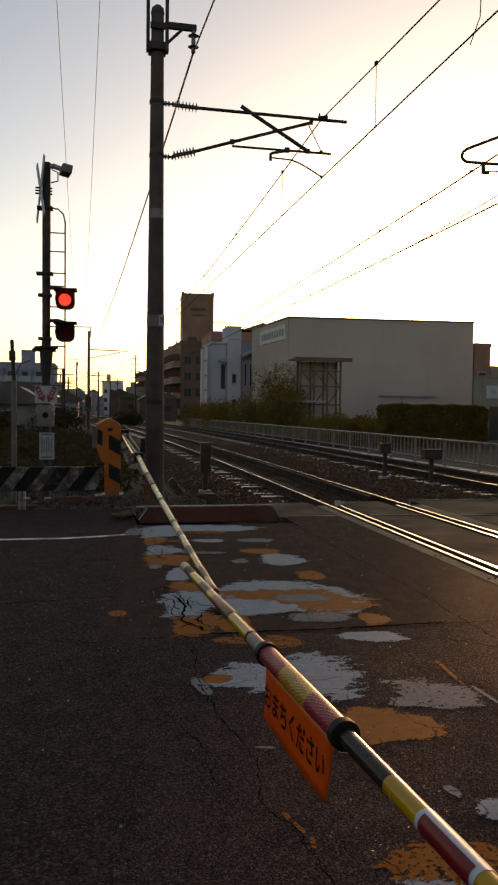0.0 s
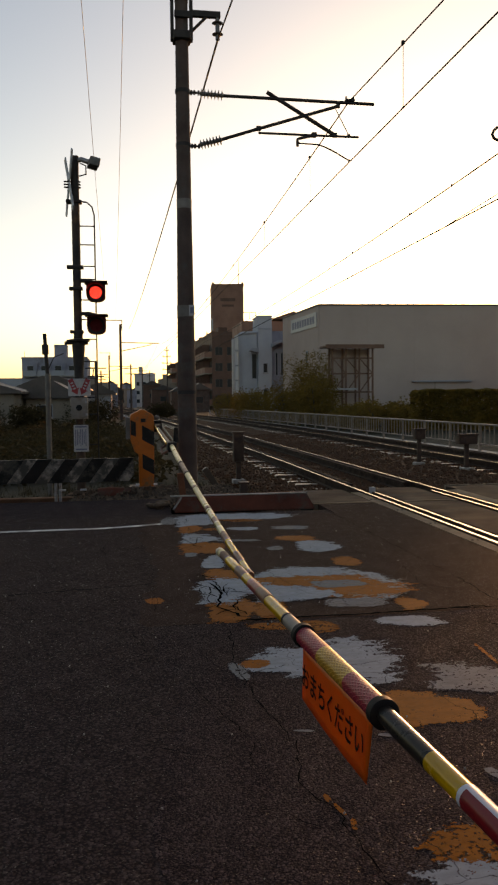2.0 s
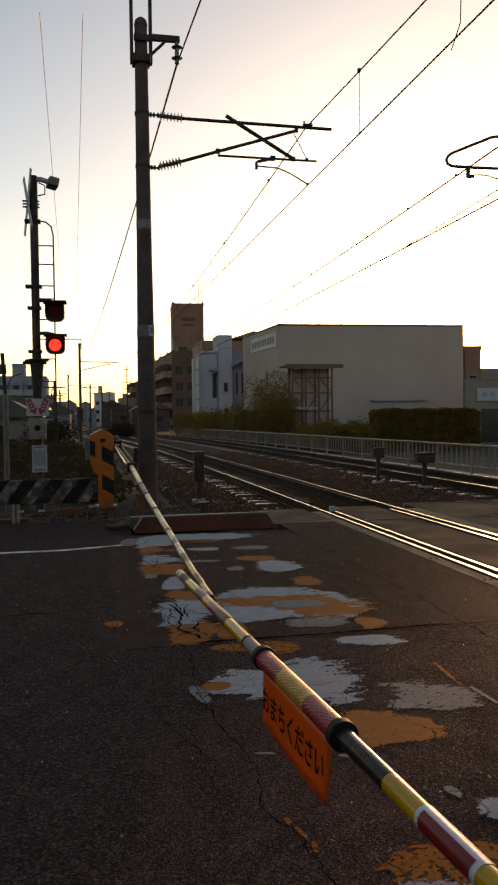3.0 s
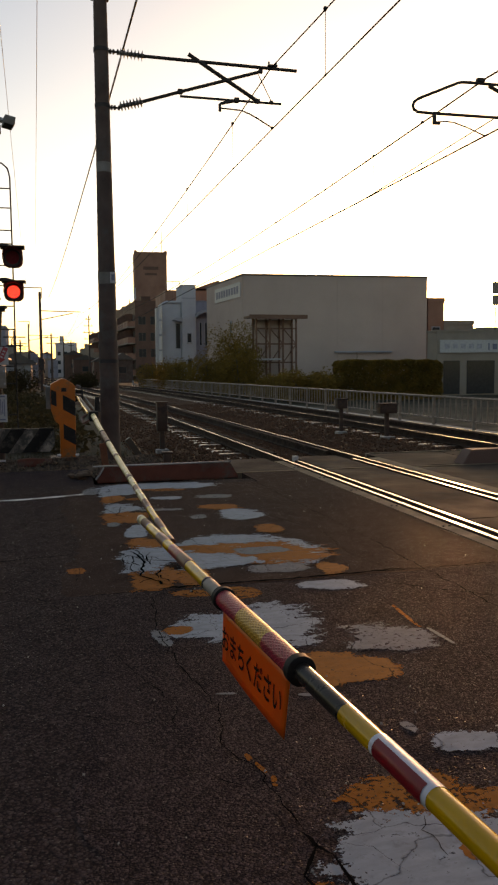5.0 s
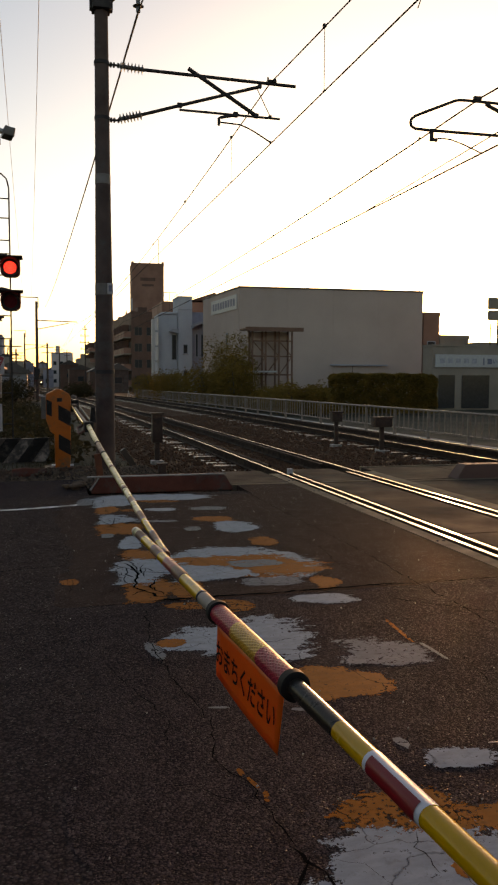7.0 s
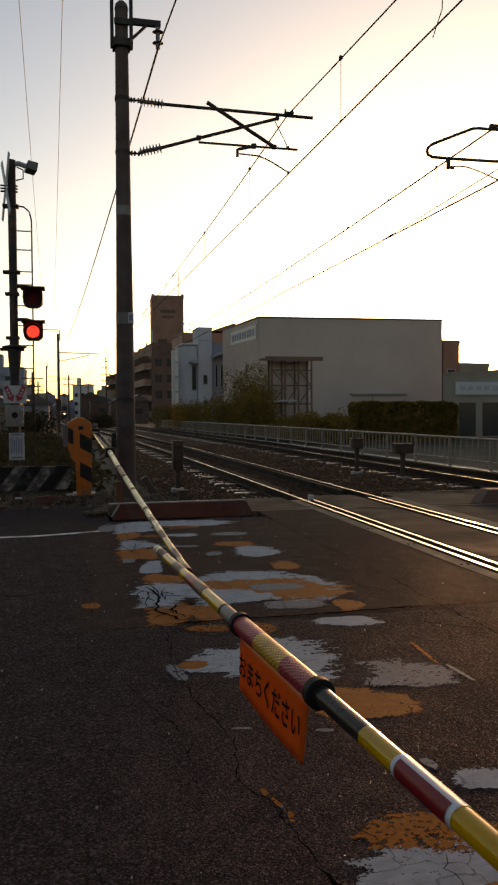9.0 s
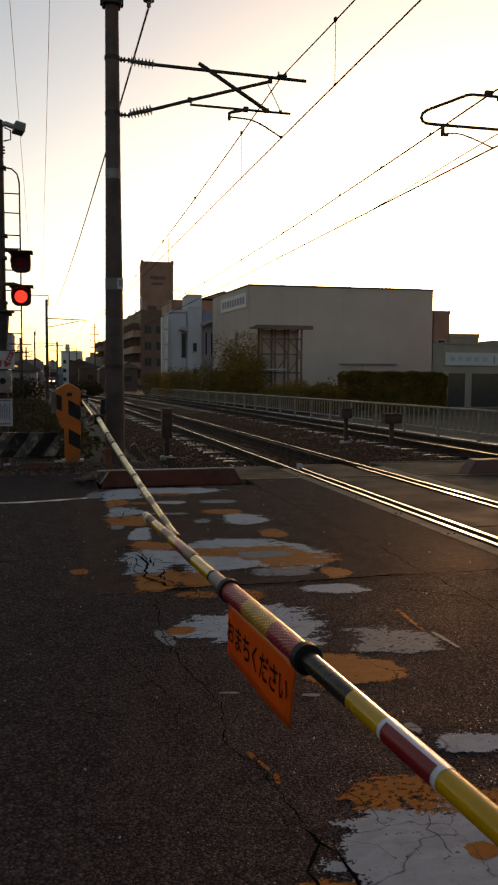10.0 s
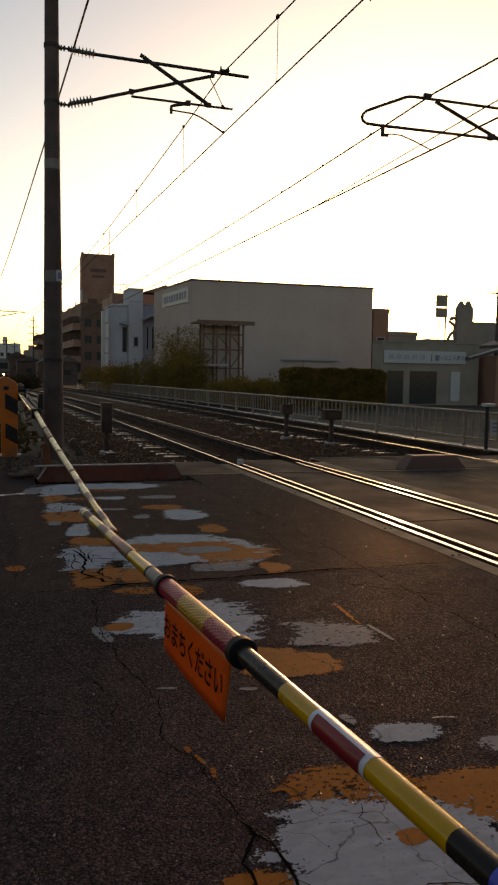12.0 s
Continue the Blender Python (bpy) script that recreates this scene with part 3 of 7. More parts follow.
def crack(points, width, seed):
    rng = random.Random(seed)
    bm = bmesh.new()
    line = []
    for (x0, y0), (x1, y1) in zip(points, points[1:]):
        k = max(2, int(math.hypot(x1 - x0, y1 - y0) / 0.05))
        for i in range(k):
            f = i / k
            line.append((x0 + (x1 - x0) * f + rng.uniform(-0.016, 0.016), y0 + (y1 - y0) * f + rng.uniform(-0.016, 0.016)))
    line.append(points[-1])
    rows = []
    for i, (x, y) in enumerate(line):
        px, py = line[max(0, i - 1)]
        qx, qy = line[min(len(line) - 1, i + 1)]
        d = math.hypot(qx - px, qy - py) or 1
        w = width * (0.35 + rng.random()) * (0.25 if i in (0, len(line) - 1) else 1)
        nx, ny = -(qy - py) / d * w, (qx - px) / d * w
        rows.append((bm.verts.new((x + nx, y + ny, 0.0095)), bm.verts.new((x - nx, y - ny, 0.0095))))
    for a, b in zip(rows, rows[1:]):
        bm.faces.new((a[0], a[1], b[1], b[0]))
    tagged(part("road_crack", bm, CRACK), "open dark crack in old asphalt", "crack", "road cracks", "structure")


def cracks():
    crack([(0.62, 4.98), (0.92, 5.0), (1.67, 4.99), (2.4, 5.03)], 0.014, 1)
    crack([(0.2, 4.93), (0.4, 4.95), (0.62, 4.98)], 0.004, 21)
    crack([(0.75, 5.05), (0.6, 5.35), (0.68, 5.75), (0.6, 6.1)], 0.009, 2)
    crack([(0.62, 4.8), (0.55, 4.2), (0.6, 3.5), (0.68, 3.1), (0.6, 2.8), (0.71, 2.6), (0.71, 2.4), (0.74, 2.2)], 0.003, 3)
    crack([(0.74, 2.2), (0.76, 2.12), (0.78, 1.98), (0.8, 1.89), (0.78, 1.76), (0.8, 1.6)], 0.006, 4)
    crack([(0.76, 2.13), (0.705, 2.04), (0.67, 1.94), (0.665, 1.79), (0.68, 1.6)], 0.006, 5)
    crack([(1.12, 2.17), (1.1, 2.1), (1.11, 2.03), (1.1, 1.97)], 0.002, 6)
    crack([(0.79, 1.89), (0.85, 1.81), (0.94, 1.76), (1.04, 1.71), (1.13, 1.75), (1.3, 1.72)], 0.0025, 16)
    crack([(0.8, 2.12), (0.9, 2.06), (0.96, 1.93)], 0.0008, 17)
    crack([(0.42, 2.66), (0.5, 2.64), (0.62, 2.5), (0.71, 2.42)], 0.002, 18)
    crack([(0.3, 3.9), (0.42, 3.5), (0.5, 3.2), (0.45, 2.9)], 0.002, 19)
    crack([(2.07, 7.2), (2.3, 6.4), (2.2, 5.6), (2.35, 4.9)], 0.0025, 7)
    crack([(-4.0, 5.9), (-2.4, 6.0), (-1.0, 5.95), (0.2, 6.1)], 0.007, 8)
    crack([(1.8, 4.2), (2.1, 3.6), (2.0, 3.0), (2.3, 2.4)], 0.0015, 10)
    crack([(2.1, 4.75), (2.5, 4.4), (2.75, 4.2)], 0.006, 20)
    crack([(2.55, -3.0), (2.56, 1.0), (2.54, 4.6), (2.57, 6.0), (2.53, 8.0), (2.5, 10.3)], 0.0042, 13)
    crack([(2.2, 4.99), (2.75, 5.0), (3.3, 5.02)], 0.008, 14)
    crack([(0.16, 5.3), (0.2, 6.6), (0.12, 7.8), (0.2, 8.6)], 0.0016, 15)
    crack([(0.1, 3.2), (0.35, 3.05), (0.55, 3.1)], 0.003, 11)
    crack([(0.5, 6.1), (0.64, 5.85), (0.75, 5.75), (0.9, 5.7)], 0.006, 12)


def cracked_edge():
    """Broken web of cracks along the worn inner edge of the painted strip."""
    rng = random.Random(64)
    for k, (x, y) in enumerate(((0.6, 5.95), (0.68, 5.8), (0.72, 5.62), (0.6, 5.4), (0.7, 5.25), (0.78, 5.12), (0.64, 7.75), (0.7, 7.55), (0.62, 8.1), (0.55, 9.3), (0.62, 9.15), (0.66, 6.2))):
        for arm in range(2):
            a = rng.uniform(0, 6.3)
            pts = [(x, y)]
            for _ in range(3):
                a += rng.uniform(-0.9, 0.9)
                d = rng.uniform(0.06, 0.13)
                pts.append((pts[-1][0] + 0.6 * math.cos(a) * d, pts[-1][1] + 1.3 * math.sin(a) * d))
            crack(pts, rng.uniform(0.003, 0.007), 400 + 2 * k + arm)


def fine_cracks():
    """Short wandering hairline cracks over the old asphalt."""
    rng = random.Random(52)
    for k in range(44):
        x, y = rng.uniform(-1.6, 2.4), 1.6 + 6.8 * rng.random() ** 1.5
        if y < 3.4:
            y += 2.6
        a = rng.choice((0.1, 1.5, 1.7, 2.9)) + rng.uniform(-0.4, 0.4)
        pts = [(x, y)]
        for _ in range(rng.randint(3, 6)):
            a += rng.uniform(-0.7, 0.7)
            s = rng.uniform(0.1, 0.28)
            x, y = x + math.cos(a) * s, y + math.sin(a) * s
            pts.append((x, y))
        crack(pts, rng.uniform(0.0008, 0.0024) if x > -0.4 else rng.uniform(0.0008, 0.0016), 200 + k)


RAILS = (3.56, 4.80, 7.96, 9.20)


def rail_profile(bm, x, y0, y1, step, z, mi_side, mi_top):
    """A rail swept along the line: foot, web and head, the running face polished."""
    shape = [(-0.063, -0.153), (0.063, -0.153), (0.063, -0.142), (0.012, -0.125), (0.009, -0.045), (0.033, -0.035), (0.033, -0.006), (0.021, 0.0), (-0.021, 0.0), (-0.033, -0.006), (-0.033, -0.035), (-0.009, -0.045), (-0.012, -0.125), (-0.063, -0.142)]
    ys, rings = [], []
    y = y0
    while y < y1:
        ys.append(y)
        y += step
    ys.append(y1)
    for y in ys:
        dx, h = track_shift(y), track_heading(y)
        rings.append([bm.verts.new((x + dx + px * math.cos(h), y - px * math.sin(h), z + pz)) for px, pz in shape])
    k = len(shape)
    for a, b in zip(rings, rings[1:]):
        for i in range(k):
            f = bm.faces.new((a[i], a[(i + 1) % k], b[(i + 1) % k], b[i]))
            f.material_index = mi_top if i == 7 else mi_side
    bm.faces.new(rings[0])
    bm.faces.new(rings[-1])


def tracks():
    for x0, x1, base in ((RAILS[0], RAILS[1], "near"), (RAILS[2], RAILS[3], "far")):
        mid = (x0 + x1) / 2
        line = empty("railway_track", pose(mid, 0, -0.3))
        tagged(line, "narrow-gauge railway track with polished steel rails on concrete sleepers", "railway track", "pair of railway tracks")
        for x in (x0, x1):
            bm = bmesh.new()
            rail_profile(bm, x - mid, -40, 440, 3.0, 0.312, 0, 1)
            part("rail", bm, [RAIL_RUST, RAIL_TOP], line)
        # guard rails along the crossing
        for x, s in ((x0, 1), (x1, -1)):
            bm = bmesh.new()
            rail_profile(bm, x - mid + s * 0.16, -9, 11.6, 20.6, 0.308, 0, 1)
            part("guard_rail", bm, [RAIL_RUST, RAIL_TOP], line, "polished guard rail beside the running rail")
            bm = bmesh.new()
            rail_profile(bm, x - mid + s * 0.15, 12.8, 30.0, 1.5, 0.306, 0, 0)
            part("guard_rail", bm, [RAIL_RUST], line, "rusty guard rail beside the running rail")
        # sleepers with chamfered shoulders
        me = None
        count = 0
        y = 12.45
        while y < 110 and count < 150:
            if me is None:
                bm = prism([(-1.13, -0.17), (1.13, -0.17), (1.13, 0.0), (1.10, 0.02), (0.56, 0.015), (0.46, -0.05), (-0.46, -0.05), (-0.56, 0.015), (-1.10, 0.02), (-1.13, 0.0)], -0.11, 0.11)
                first = part("sleeper", bm, SLEEPER, line)
                me = first.data
                ob = first
            else:
                ob = new("sleeper", me)
                ob.parent = line
            ob.matrix_basis = pose(track_shift(y), y, 0.14 - 0.012 * ((count * 7) % 3), 0, 0, -math.degrees(track_heading(y)))
            y += 0.62
            count += 1


def ballast():
    bm = bmesh.new()
    xs = [1.6, 1.9, 2.2, 2.5, 2.9, 3.5, 4.18, 4.8, 5.3, 5.7, 6.2, 6.7, 7.1, 7.5, 7.96, 8.6, 9.2, 9.5, 9.9, 10.4]
    zs = [-0.34, -0.31, -0.27, -0.22, -0.185, -0.175, -0.175, -0.175, -0.185, -0.21, -0.24, -0.22, -0.19, -0.175, -0.175, -0.175, -0.175, -0.18, -0.21, -0.25]
    rows = []
    y = 10.6
    while y < 440:
        rows.append([bm.verts.new((x + track_shift(y), y, z + 0.045 * noise.noise(Vector((x * 3.0, y * 2.5, 0))))) for x, z in zip(xs, zs)])
        y += 0.2 if y < 30 else (0.6 if y < 60 else 3.0)
    for a, b in zip(rows, rows[1:]):
        for i in range(len(xs) - 1):
            bm.faces.new((a[i], a[i + 1], b[i + 1], b[i]))
    tagged(part("ballast", bm, BALLAST, smooth=True), "rust-stained crushed stone ballast under the tracks", "ballast", kind="structure")
    # loose stones on the ballast
    rng = random.Random(8)
    bm = bmesh.new()
    for _ in range(15000):
        y = 10.9 + 26 * rng.random() ** 1.7
        x = rng.uniform(1.7, 10.2)
        i = max(k for k in range(len(xs)) if xs[k] <= x)
        f = (x - xs[i]) / (xs[min(i + 1, len(xs) - 1)] - xs[i] or 1)
        z = zs[i] * (1 - f) + zs[min(i + 1, len(xs) - 1)] * f
        if y < 12.3 and 2.7 < x < 9.8:
            continue
        s = rng.uniform(0.025, 0.05)
        q = Euler((rng.uniform(0, 6), rng.uniform(0, 6), rng.uniform(0, 6))).to_matrix()
        vs = [bm.verts.new(Vector((x + track_shift(y), y, z + 0.015)) + q @ Vector(c) * s) for c in ((1, 0, 0), (-0.8, 0.1, 0), (0, 0.9, 0.1), (0, -1, 0), (0.1, 0, 0.7), (0, 0.1, -0.8))]
        for a, b, c in ((0, 2, 4), (2, 1, 4), (1, 3, 4), (3, 0, 4), (2, 0, 5), (1, 2, 5), (3, 1, 5), (0, 3, 5)):
            bm.faces.new((vs[a], vs[b], vs[c]))
    tagged(part("ballast_stones", bm, STONE), "loose crushed stones on the track bed", "stones", kind="stuff")


def crossing_deck():
    """Slabs between and beside the rails, in lengths with open joints."""
    deck = empty("crossing_deck", pose(0, 0, 0))
    tagged(deck, "worn dark slabs filling the road crossing between the rails", "crossing deck", kind="structure")
    strips = [(3.80, 4.56), (5.1, 6.4), (6.415, 7.86), (8.2, 8.96), (9.3, 10.0)]
    for x0, x1 in strips:
        y, k = -9.0, 0
        while y < 12.1:
            y1 = min(y + (1.95 if y < 10 else 1.8), 12.15)
            b = box(x0, x1, y + 0.006, y1 - 0.006, -0.2, 0.0 - 0.003 * (k % 2), 0.006)
            part("slab", b, DECK, deck)
            y, k = y1, k + 1
    b = box(2.5, 3.345, 10.51, 12.1, -0.2, -0.002, 0.006)
    part("slab", b, DECK, deck)
    # steel edge strips along the rails, and across the slab end
    for x0, x1 in ((3.35, 3.49), (4.88, 5.085), (7.87, 7.895), (9.26, 9.29)):
        part("edge_plate", box(x0, x1, -9.0, 11.6, -0.15, 0.006, 0.003), EDGE_STEEL, deck, "pale worn steel edge strip")
    part("edge_plate", box(2.5, 3.345, 10.44, 10.5, -0.1, 0.008, 0.003), EDGE_STEEL, deck)
    part("edge_plate", box(3.80, 4.56, 10.44, 10.5, -0.1, 0.008, 0.003), EDGE_STEEL, deck)
    part("edge_plate", box(5.1, 7.86, 10.3, 10.36, -0.1, 0.008, 0.003), EDGE_STEEL, deck)
    part("edge_plate", box(5.1, 7.86, 12.15, 12.22, -0.2, 0.012, 0.003), EDGE_STEEL, deck)
    bm = bmesh.new()
    for i in range(18):
        for x in (3.39, 3.45):
            add_lathe(bm, [(0.014, 0.004), (0.014, 0.012), (0.008, 0.015)], Matrix.Translation((x, -8 + i * 1.1, 0)), 8)
    part("bolts", bm, DARK_STEEL, deck)
    # pale marker block on the rail end
    tagged(part("marker_block", box(3.67, 3.75, 11.62, 11.70, -0.02, 0.07, 0.008), PALE_PLATE), "small pale block beside the rail", "marker")


def edge_block(name, x0, x1, y0, y1, h, slope, mat, pale):
    """A low sloping block that closes the end of the crossing."""
    block = empty(name, pose((x0 + x1) / 2, y0, 0))
    w = (x1 - x0) / 2
    bm = bmesh.new()
    low = [bm.verts.new(p) for p in ((-w, 0, -0.05), (w, 0, -0.05), (w, y1 - y0, -0.05), (-w, y1 - y0, -0.05))]
    top = [bm.verts.new(p) for p in ((-w + slope, 0.06, h), (w - slope, 0.06, h), (w - slope, y1 - y0, h), (-w + slope, y1 - y0, h))]
    for i in range(4):
        bm.faces.new((low[i], low[(i + 1) % 4], top[(i + 1) % 4], top[i]))
    bm.faces.new(top)
    bm.faces.new(low[::-1])
    bmesh.ops.bevel(bm, geom=list(bm.edges), offset=0.012, segments=2, affect="EDGES")
    part("body", bm, mat, block)
    if not pale:
        return tagged(block, "low dark brown end block closing the crossing", "end block", "crossing end blocks")
    part("edge_strip", box(-w + slope - 0.14, w - slope + 0.02, 0.10, 0.16, h + 0.002, h + 0.016, 0.004), CONCRETE, block, "pale worn top edge")
    part("edge_strip", tube([(-w - 0.01, 0.02, 0.0), (-w + slope * 0.5, 0.03, h * 0.5), (-w + slope, 0.055, h)], 0.011, 8), CONCRETE, block, "pale worn slanting edge")
    return tagged(block, "low red-brown end block closing the crossing", "end block", "crossing end blocks")


def edge_blocks():
    edge_block("end_block", 0.6, 2.5, 10.36, 10.72, 0.15, 0.1, KERB_RED, True)
    edge_block("end_block", 5.86, 7.0, 10.4, 10.72, 0.2, 0.2, DARK_BROWN, False)
    # broken kerb stones lying by the block
    rng = random.Random(5)
    for x, y, s in ((0.42, 10.5, 0.13), (0.3, 10.62, 0.09), (0.5, 10.75, 0.1), (-0.1, 11.9, 0.12), (0.62, 12.2, 0.14), (0.85, 12.5, 0.12), (1.3, 12.1, 0.1), (0.35, 12.3, 0.1), (1.6, 12.3, 0.13), (0.1, 12.15, 0.1), (1.9, 12.0, 0.1), (0.75, 12.75, 0.1), (-0.3, 11.75, 0.08), (1.05, 11.6, 0.09)):
        bm = bmesh.new()
        bmesh.ops.create_icosphere(bm, subdivisions=2, radius=s)
        for v in bm.verts:
            v.co *= 0.8 + 0.5 * noise.noise(v.co * 9 + Vector((x * 5, y * 5, 0)))
            v.co.z *= 0.6
        ob = part("rubble", bm, RUBBLE)
        ob.matrix_basis = pose(x, y, s * 0.35 - (0.0 if y < 11.5 else 0.15), 0, 0, rng.uniform(0, 90))
        tagged(ob, "broken lump of concrete rubble on the ground", "rubble", "rubble by the barrier")


def rubble_bank():
    """Broken concrete, gravel and soil banked between the road's end and the barrier machine."""
    bm = bmesh.new()
    nx, ny = 40, 26
    grid = []
    for j in range(ny + 1):
        y = 11.55 + 3.2 * j / ny
        row = []
        for i in range(nx + 1):
            x = -1.15 + 3.3 * i / nx
            rim = min(1.0, min(i, nx - i, ny - j) / 4)
            z = -0.34 + rim * (0.2 + 0.12 * math.exp(-((x - 0.25) ** 2 + (y - 13.1) ** 2) / 0.5)) + 0.07 * noise.noise(Vector((x * 3.1, y * 3.1, 2))) * rim
            row.append(bm.verts.new((x, y, z)))
        grid.append(row)
    for a, b in zip(grid, grid[1:]):
        for i in range(nx):
            bm.faces.new((a[i], a[i + 1], b[i + 1], b[i]))
    tagged(part("rubble_bank", bm, SOIL_BROWN, smooth=True), "low bank of brown soil under broken rubble", "ground", kind="structure")
    rng = random.Random(91)
    bm = bmesh.new()
    for _ in range(1500):
        i, j = rng.uniform(1, nx - 1), rng.uniform(0, ny - 1)
        x, y = -1.15 + 3.3 * i / nx, 11.55 + 3.2 * j / ny
        z = -0.34 + min(1.0, min(i, nx - i, ny - j) / 4) * (0.2 + 0.12 * math.exp(-((x - 0.25) ** 2 + (y - 13.1) ** 2) / 0.5)) + 0.02
        s = rng.uniform(0.012, 0.05) * (1.6 if rng.random() < 0.08 else 1.0)
        q = Euler((rng.uniform(0, 6), rng.uniform(0, 6), rng.uniform(0, 6))).to_matrix()
        vs = [bm.verts.new(Vector((x, y, z)) + q @ Vector(c) * s) for c in ((1, 0.1, 0), (-0.8, 0.1, 0.1), (0, 0.9, 0.1), (0, -1, -0.1), (0.1, 0, 0.6), (0, 0.1, -0.6))]
        for a, b, c in ((0, 2, 4), (2, 1, 4), (1, 3, 4), (3, 0, 4), (2, 0, 5), (1, 2, 5), (3, 1, 5), (0, 3, 5)):
            bm.faces.new((vs[a], vs[b], vs[c]))
    tagged(part("rubble_stones", bm, RUBBLE), "broken grey-brown concrete pieces by the barrier", "stones", kind="stuff")


ground_sheet()
road()
rubble_bank()
white_line()
paint_patches()
cracks()
cracked_edge()
fine_cracks()
tracks()
ballast()
crossing_deck()
edge_blocks()


def litter():
    bm = tube([(0, 0, 0), (0.05, 0.004, 0.002), (0.1, -0.002, 0)], 0.0025, 6)
    twig = part("twig", bm, PALE_PLATE)
    twig.matrix_basis = pose(1.685, 2.675, 0.008, 0, 0, -14)
    tagged(twig, "short pale twig lying on the asphalt", "twig")
    rng = random.Random(21)
    bm = bmesh.new()
    for _ in range(260):
        x, y, s = rng.uniform(-1.5, 3.2), 1.2 + 8.5 * rng.random() ** 1.4, rng.uniform(0.003, 0.008)
        q = Euler((rng.uniform(0, 6), rng.uniform(0, 6), rng.uniform(0, 6))).to_matrix()
        vs = [bm.verts.new(Vector((x, y, 0.006 + s * 0.4)) + q @ Vector(c) * s) for c in ((1, 0, 0), (-0.8, 0.1, 0), (0, 0.9, 0.1), (0, -1, 0), (0.1, 0, 0.7), (0, 0.1, -0.8))]
        for a, b, c in ((0, 2, 4), (2, 1, 4), (1, 3, 4), (3, 0, 4), (2, 0, 5), (1, 2, 5), (3, 1, 5), (0, 3, 5)):
            bm.faces.new((vs[a], vs[b], vs[c]))
    tagged(part("grit", bm, CONCRETE), "scattered pale grit on the road", "grit", kind="stuff")


litter()


# ---- barriers ----
def striped_boom(parent, path, bands, radius_at):
    """Round tapering boom in coloured sleeves; bands are (start, end, material) along the path."""
    total = [0.0]
    for a, b in zip(path, path[1:]):
        total.append(total[-1] + (Vector(b) - Vector(a)).length)

    def at(s):
        i = max(0, min(len(total) - 2, sum(1 for v in total if v <= s) - 1))
        f = (s - total[i]) / (total[i + 1] - total[i])
        return Vector(path[i]).lerp(Vector(path[i + 1]), f)

    for a, b, mat, name, extra in bands:
        k = max(2, int((b - a) / 0.12) + 1)
        ss = [a + (b - a) * i / (k - 1) for i in range(k)]
        bm = tube([at(s) for s in ss], [radius_at(s) + extra for s in ss], 28)
        part(name, bm, mat, parent, smooth=True)
    return at, total[-1]


def gate_machine(parent, base, flip=1):
    """Barrier machine: a tall yellow housing with slanting black bands, shaft and boom holder."""
    x, y, z = base
    m = Matrix.Translation((x, y, z))
    outline = [(-0.06, 0.0), (0.18, 0.0), (0.19, 0.3), (0.2, 1.16), (0.17, 1.21), (0.05, 1.28), (-0.02, 1.29), (-0.19, 1.2), (-0.19, 0.78), (-0.13, 0.6), (-0.06, 0.54)]
    body = part("housing", prism(outline, -0.17, 0.17, m), MACHINE_YELLOW, parent)
    mod = body.modifiers.new("bevel", "BEVEL")
    mod.width, mod.segments = 0.015, 2
    for x0, x1, z0, drop in ((-0.185, -0.1, 1.12, 0.04), (0.0, 0.195, 1.03, 0.11), (0.0, 0.188, 0.56, 0.11)):
        h = 0.24
        part("black_band", prism([(x0, z0 - h), (x1, z0 - h - drop), (x1, z0 - drop), (x0, z0)], -0.176, -0.16, m), MACHINE_BLACK, body)
    part("base_plate", box(-0.22, 0.22, -0.22, 0.22, -0.06, 0.015, 0.006, m), BROWN_STEEL, parent)
    for sx in (-0.085, 0.205):
        part("reflector", box(sx - 0.03, sx + 0.03, -0.2, -0.14, 0.04, 0.066, 0.004, m), WHITE_TAPE, body, "small bright reflector")
    part("side_plate", box(-0.265, -0.192, -0.12, 0.16, 0.8, 1.16, 0.01, m), BAND_GREY, body, "plain grey side plate")
    part("lever", tube([(x - 0.3, y - 0.05, z + 1.19), (x - 0.12, y - 0.05, z + 1.12)], 0.012, 8), PALE_PLATE, body)
    part("lifting_eye", lathe([(0.02, 0.0), (0.045, 0.015), (0.045, 0.05), (0.02, 0.07)], m @ pose(0.24, -0.04, 1.12, 0, 20, 0), 12), BAND_GREY, body)
    part("shaft", tube([(x + 0.18, y - 0.02, z + 1.0), (x + 0.32, y - 0.02, z + 1.0)], 0.05, 14), DARK_STEEL, parent)
    part("cover", box(-0.02, 0.06, -0.19, -0.168, 1.08, 1.14, 0.004, m), MACHINE_BLACK, body)


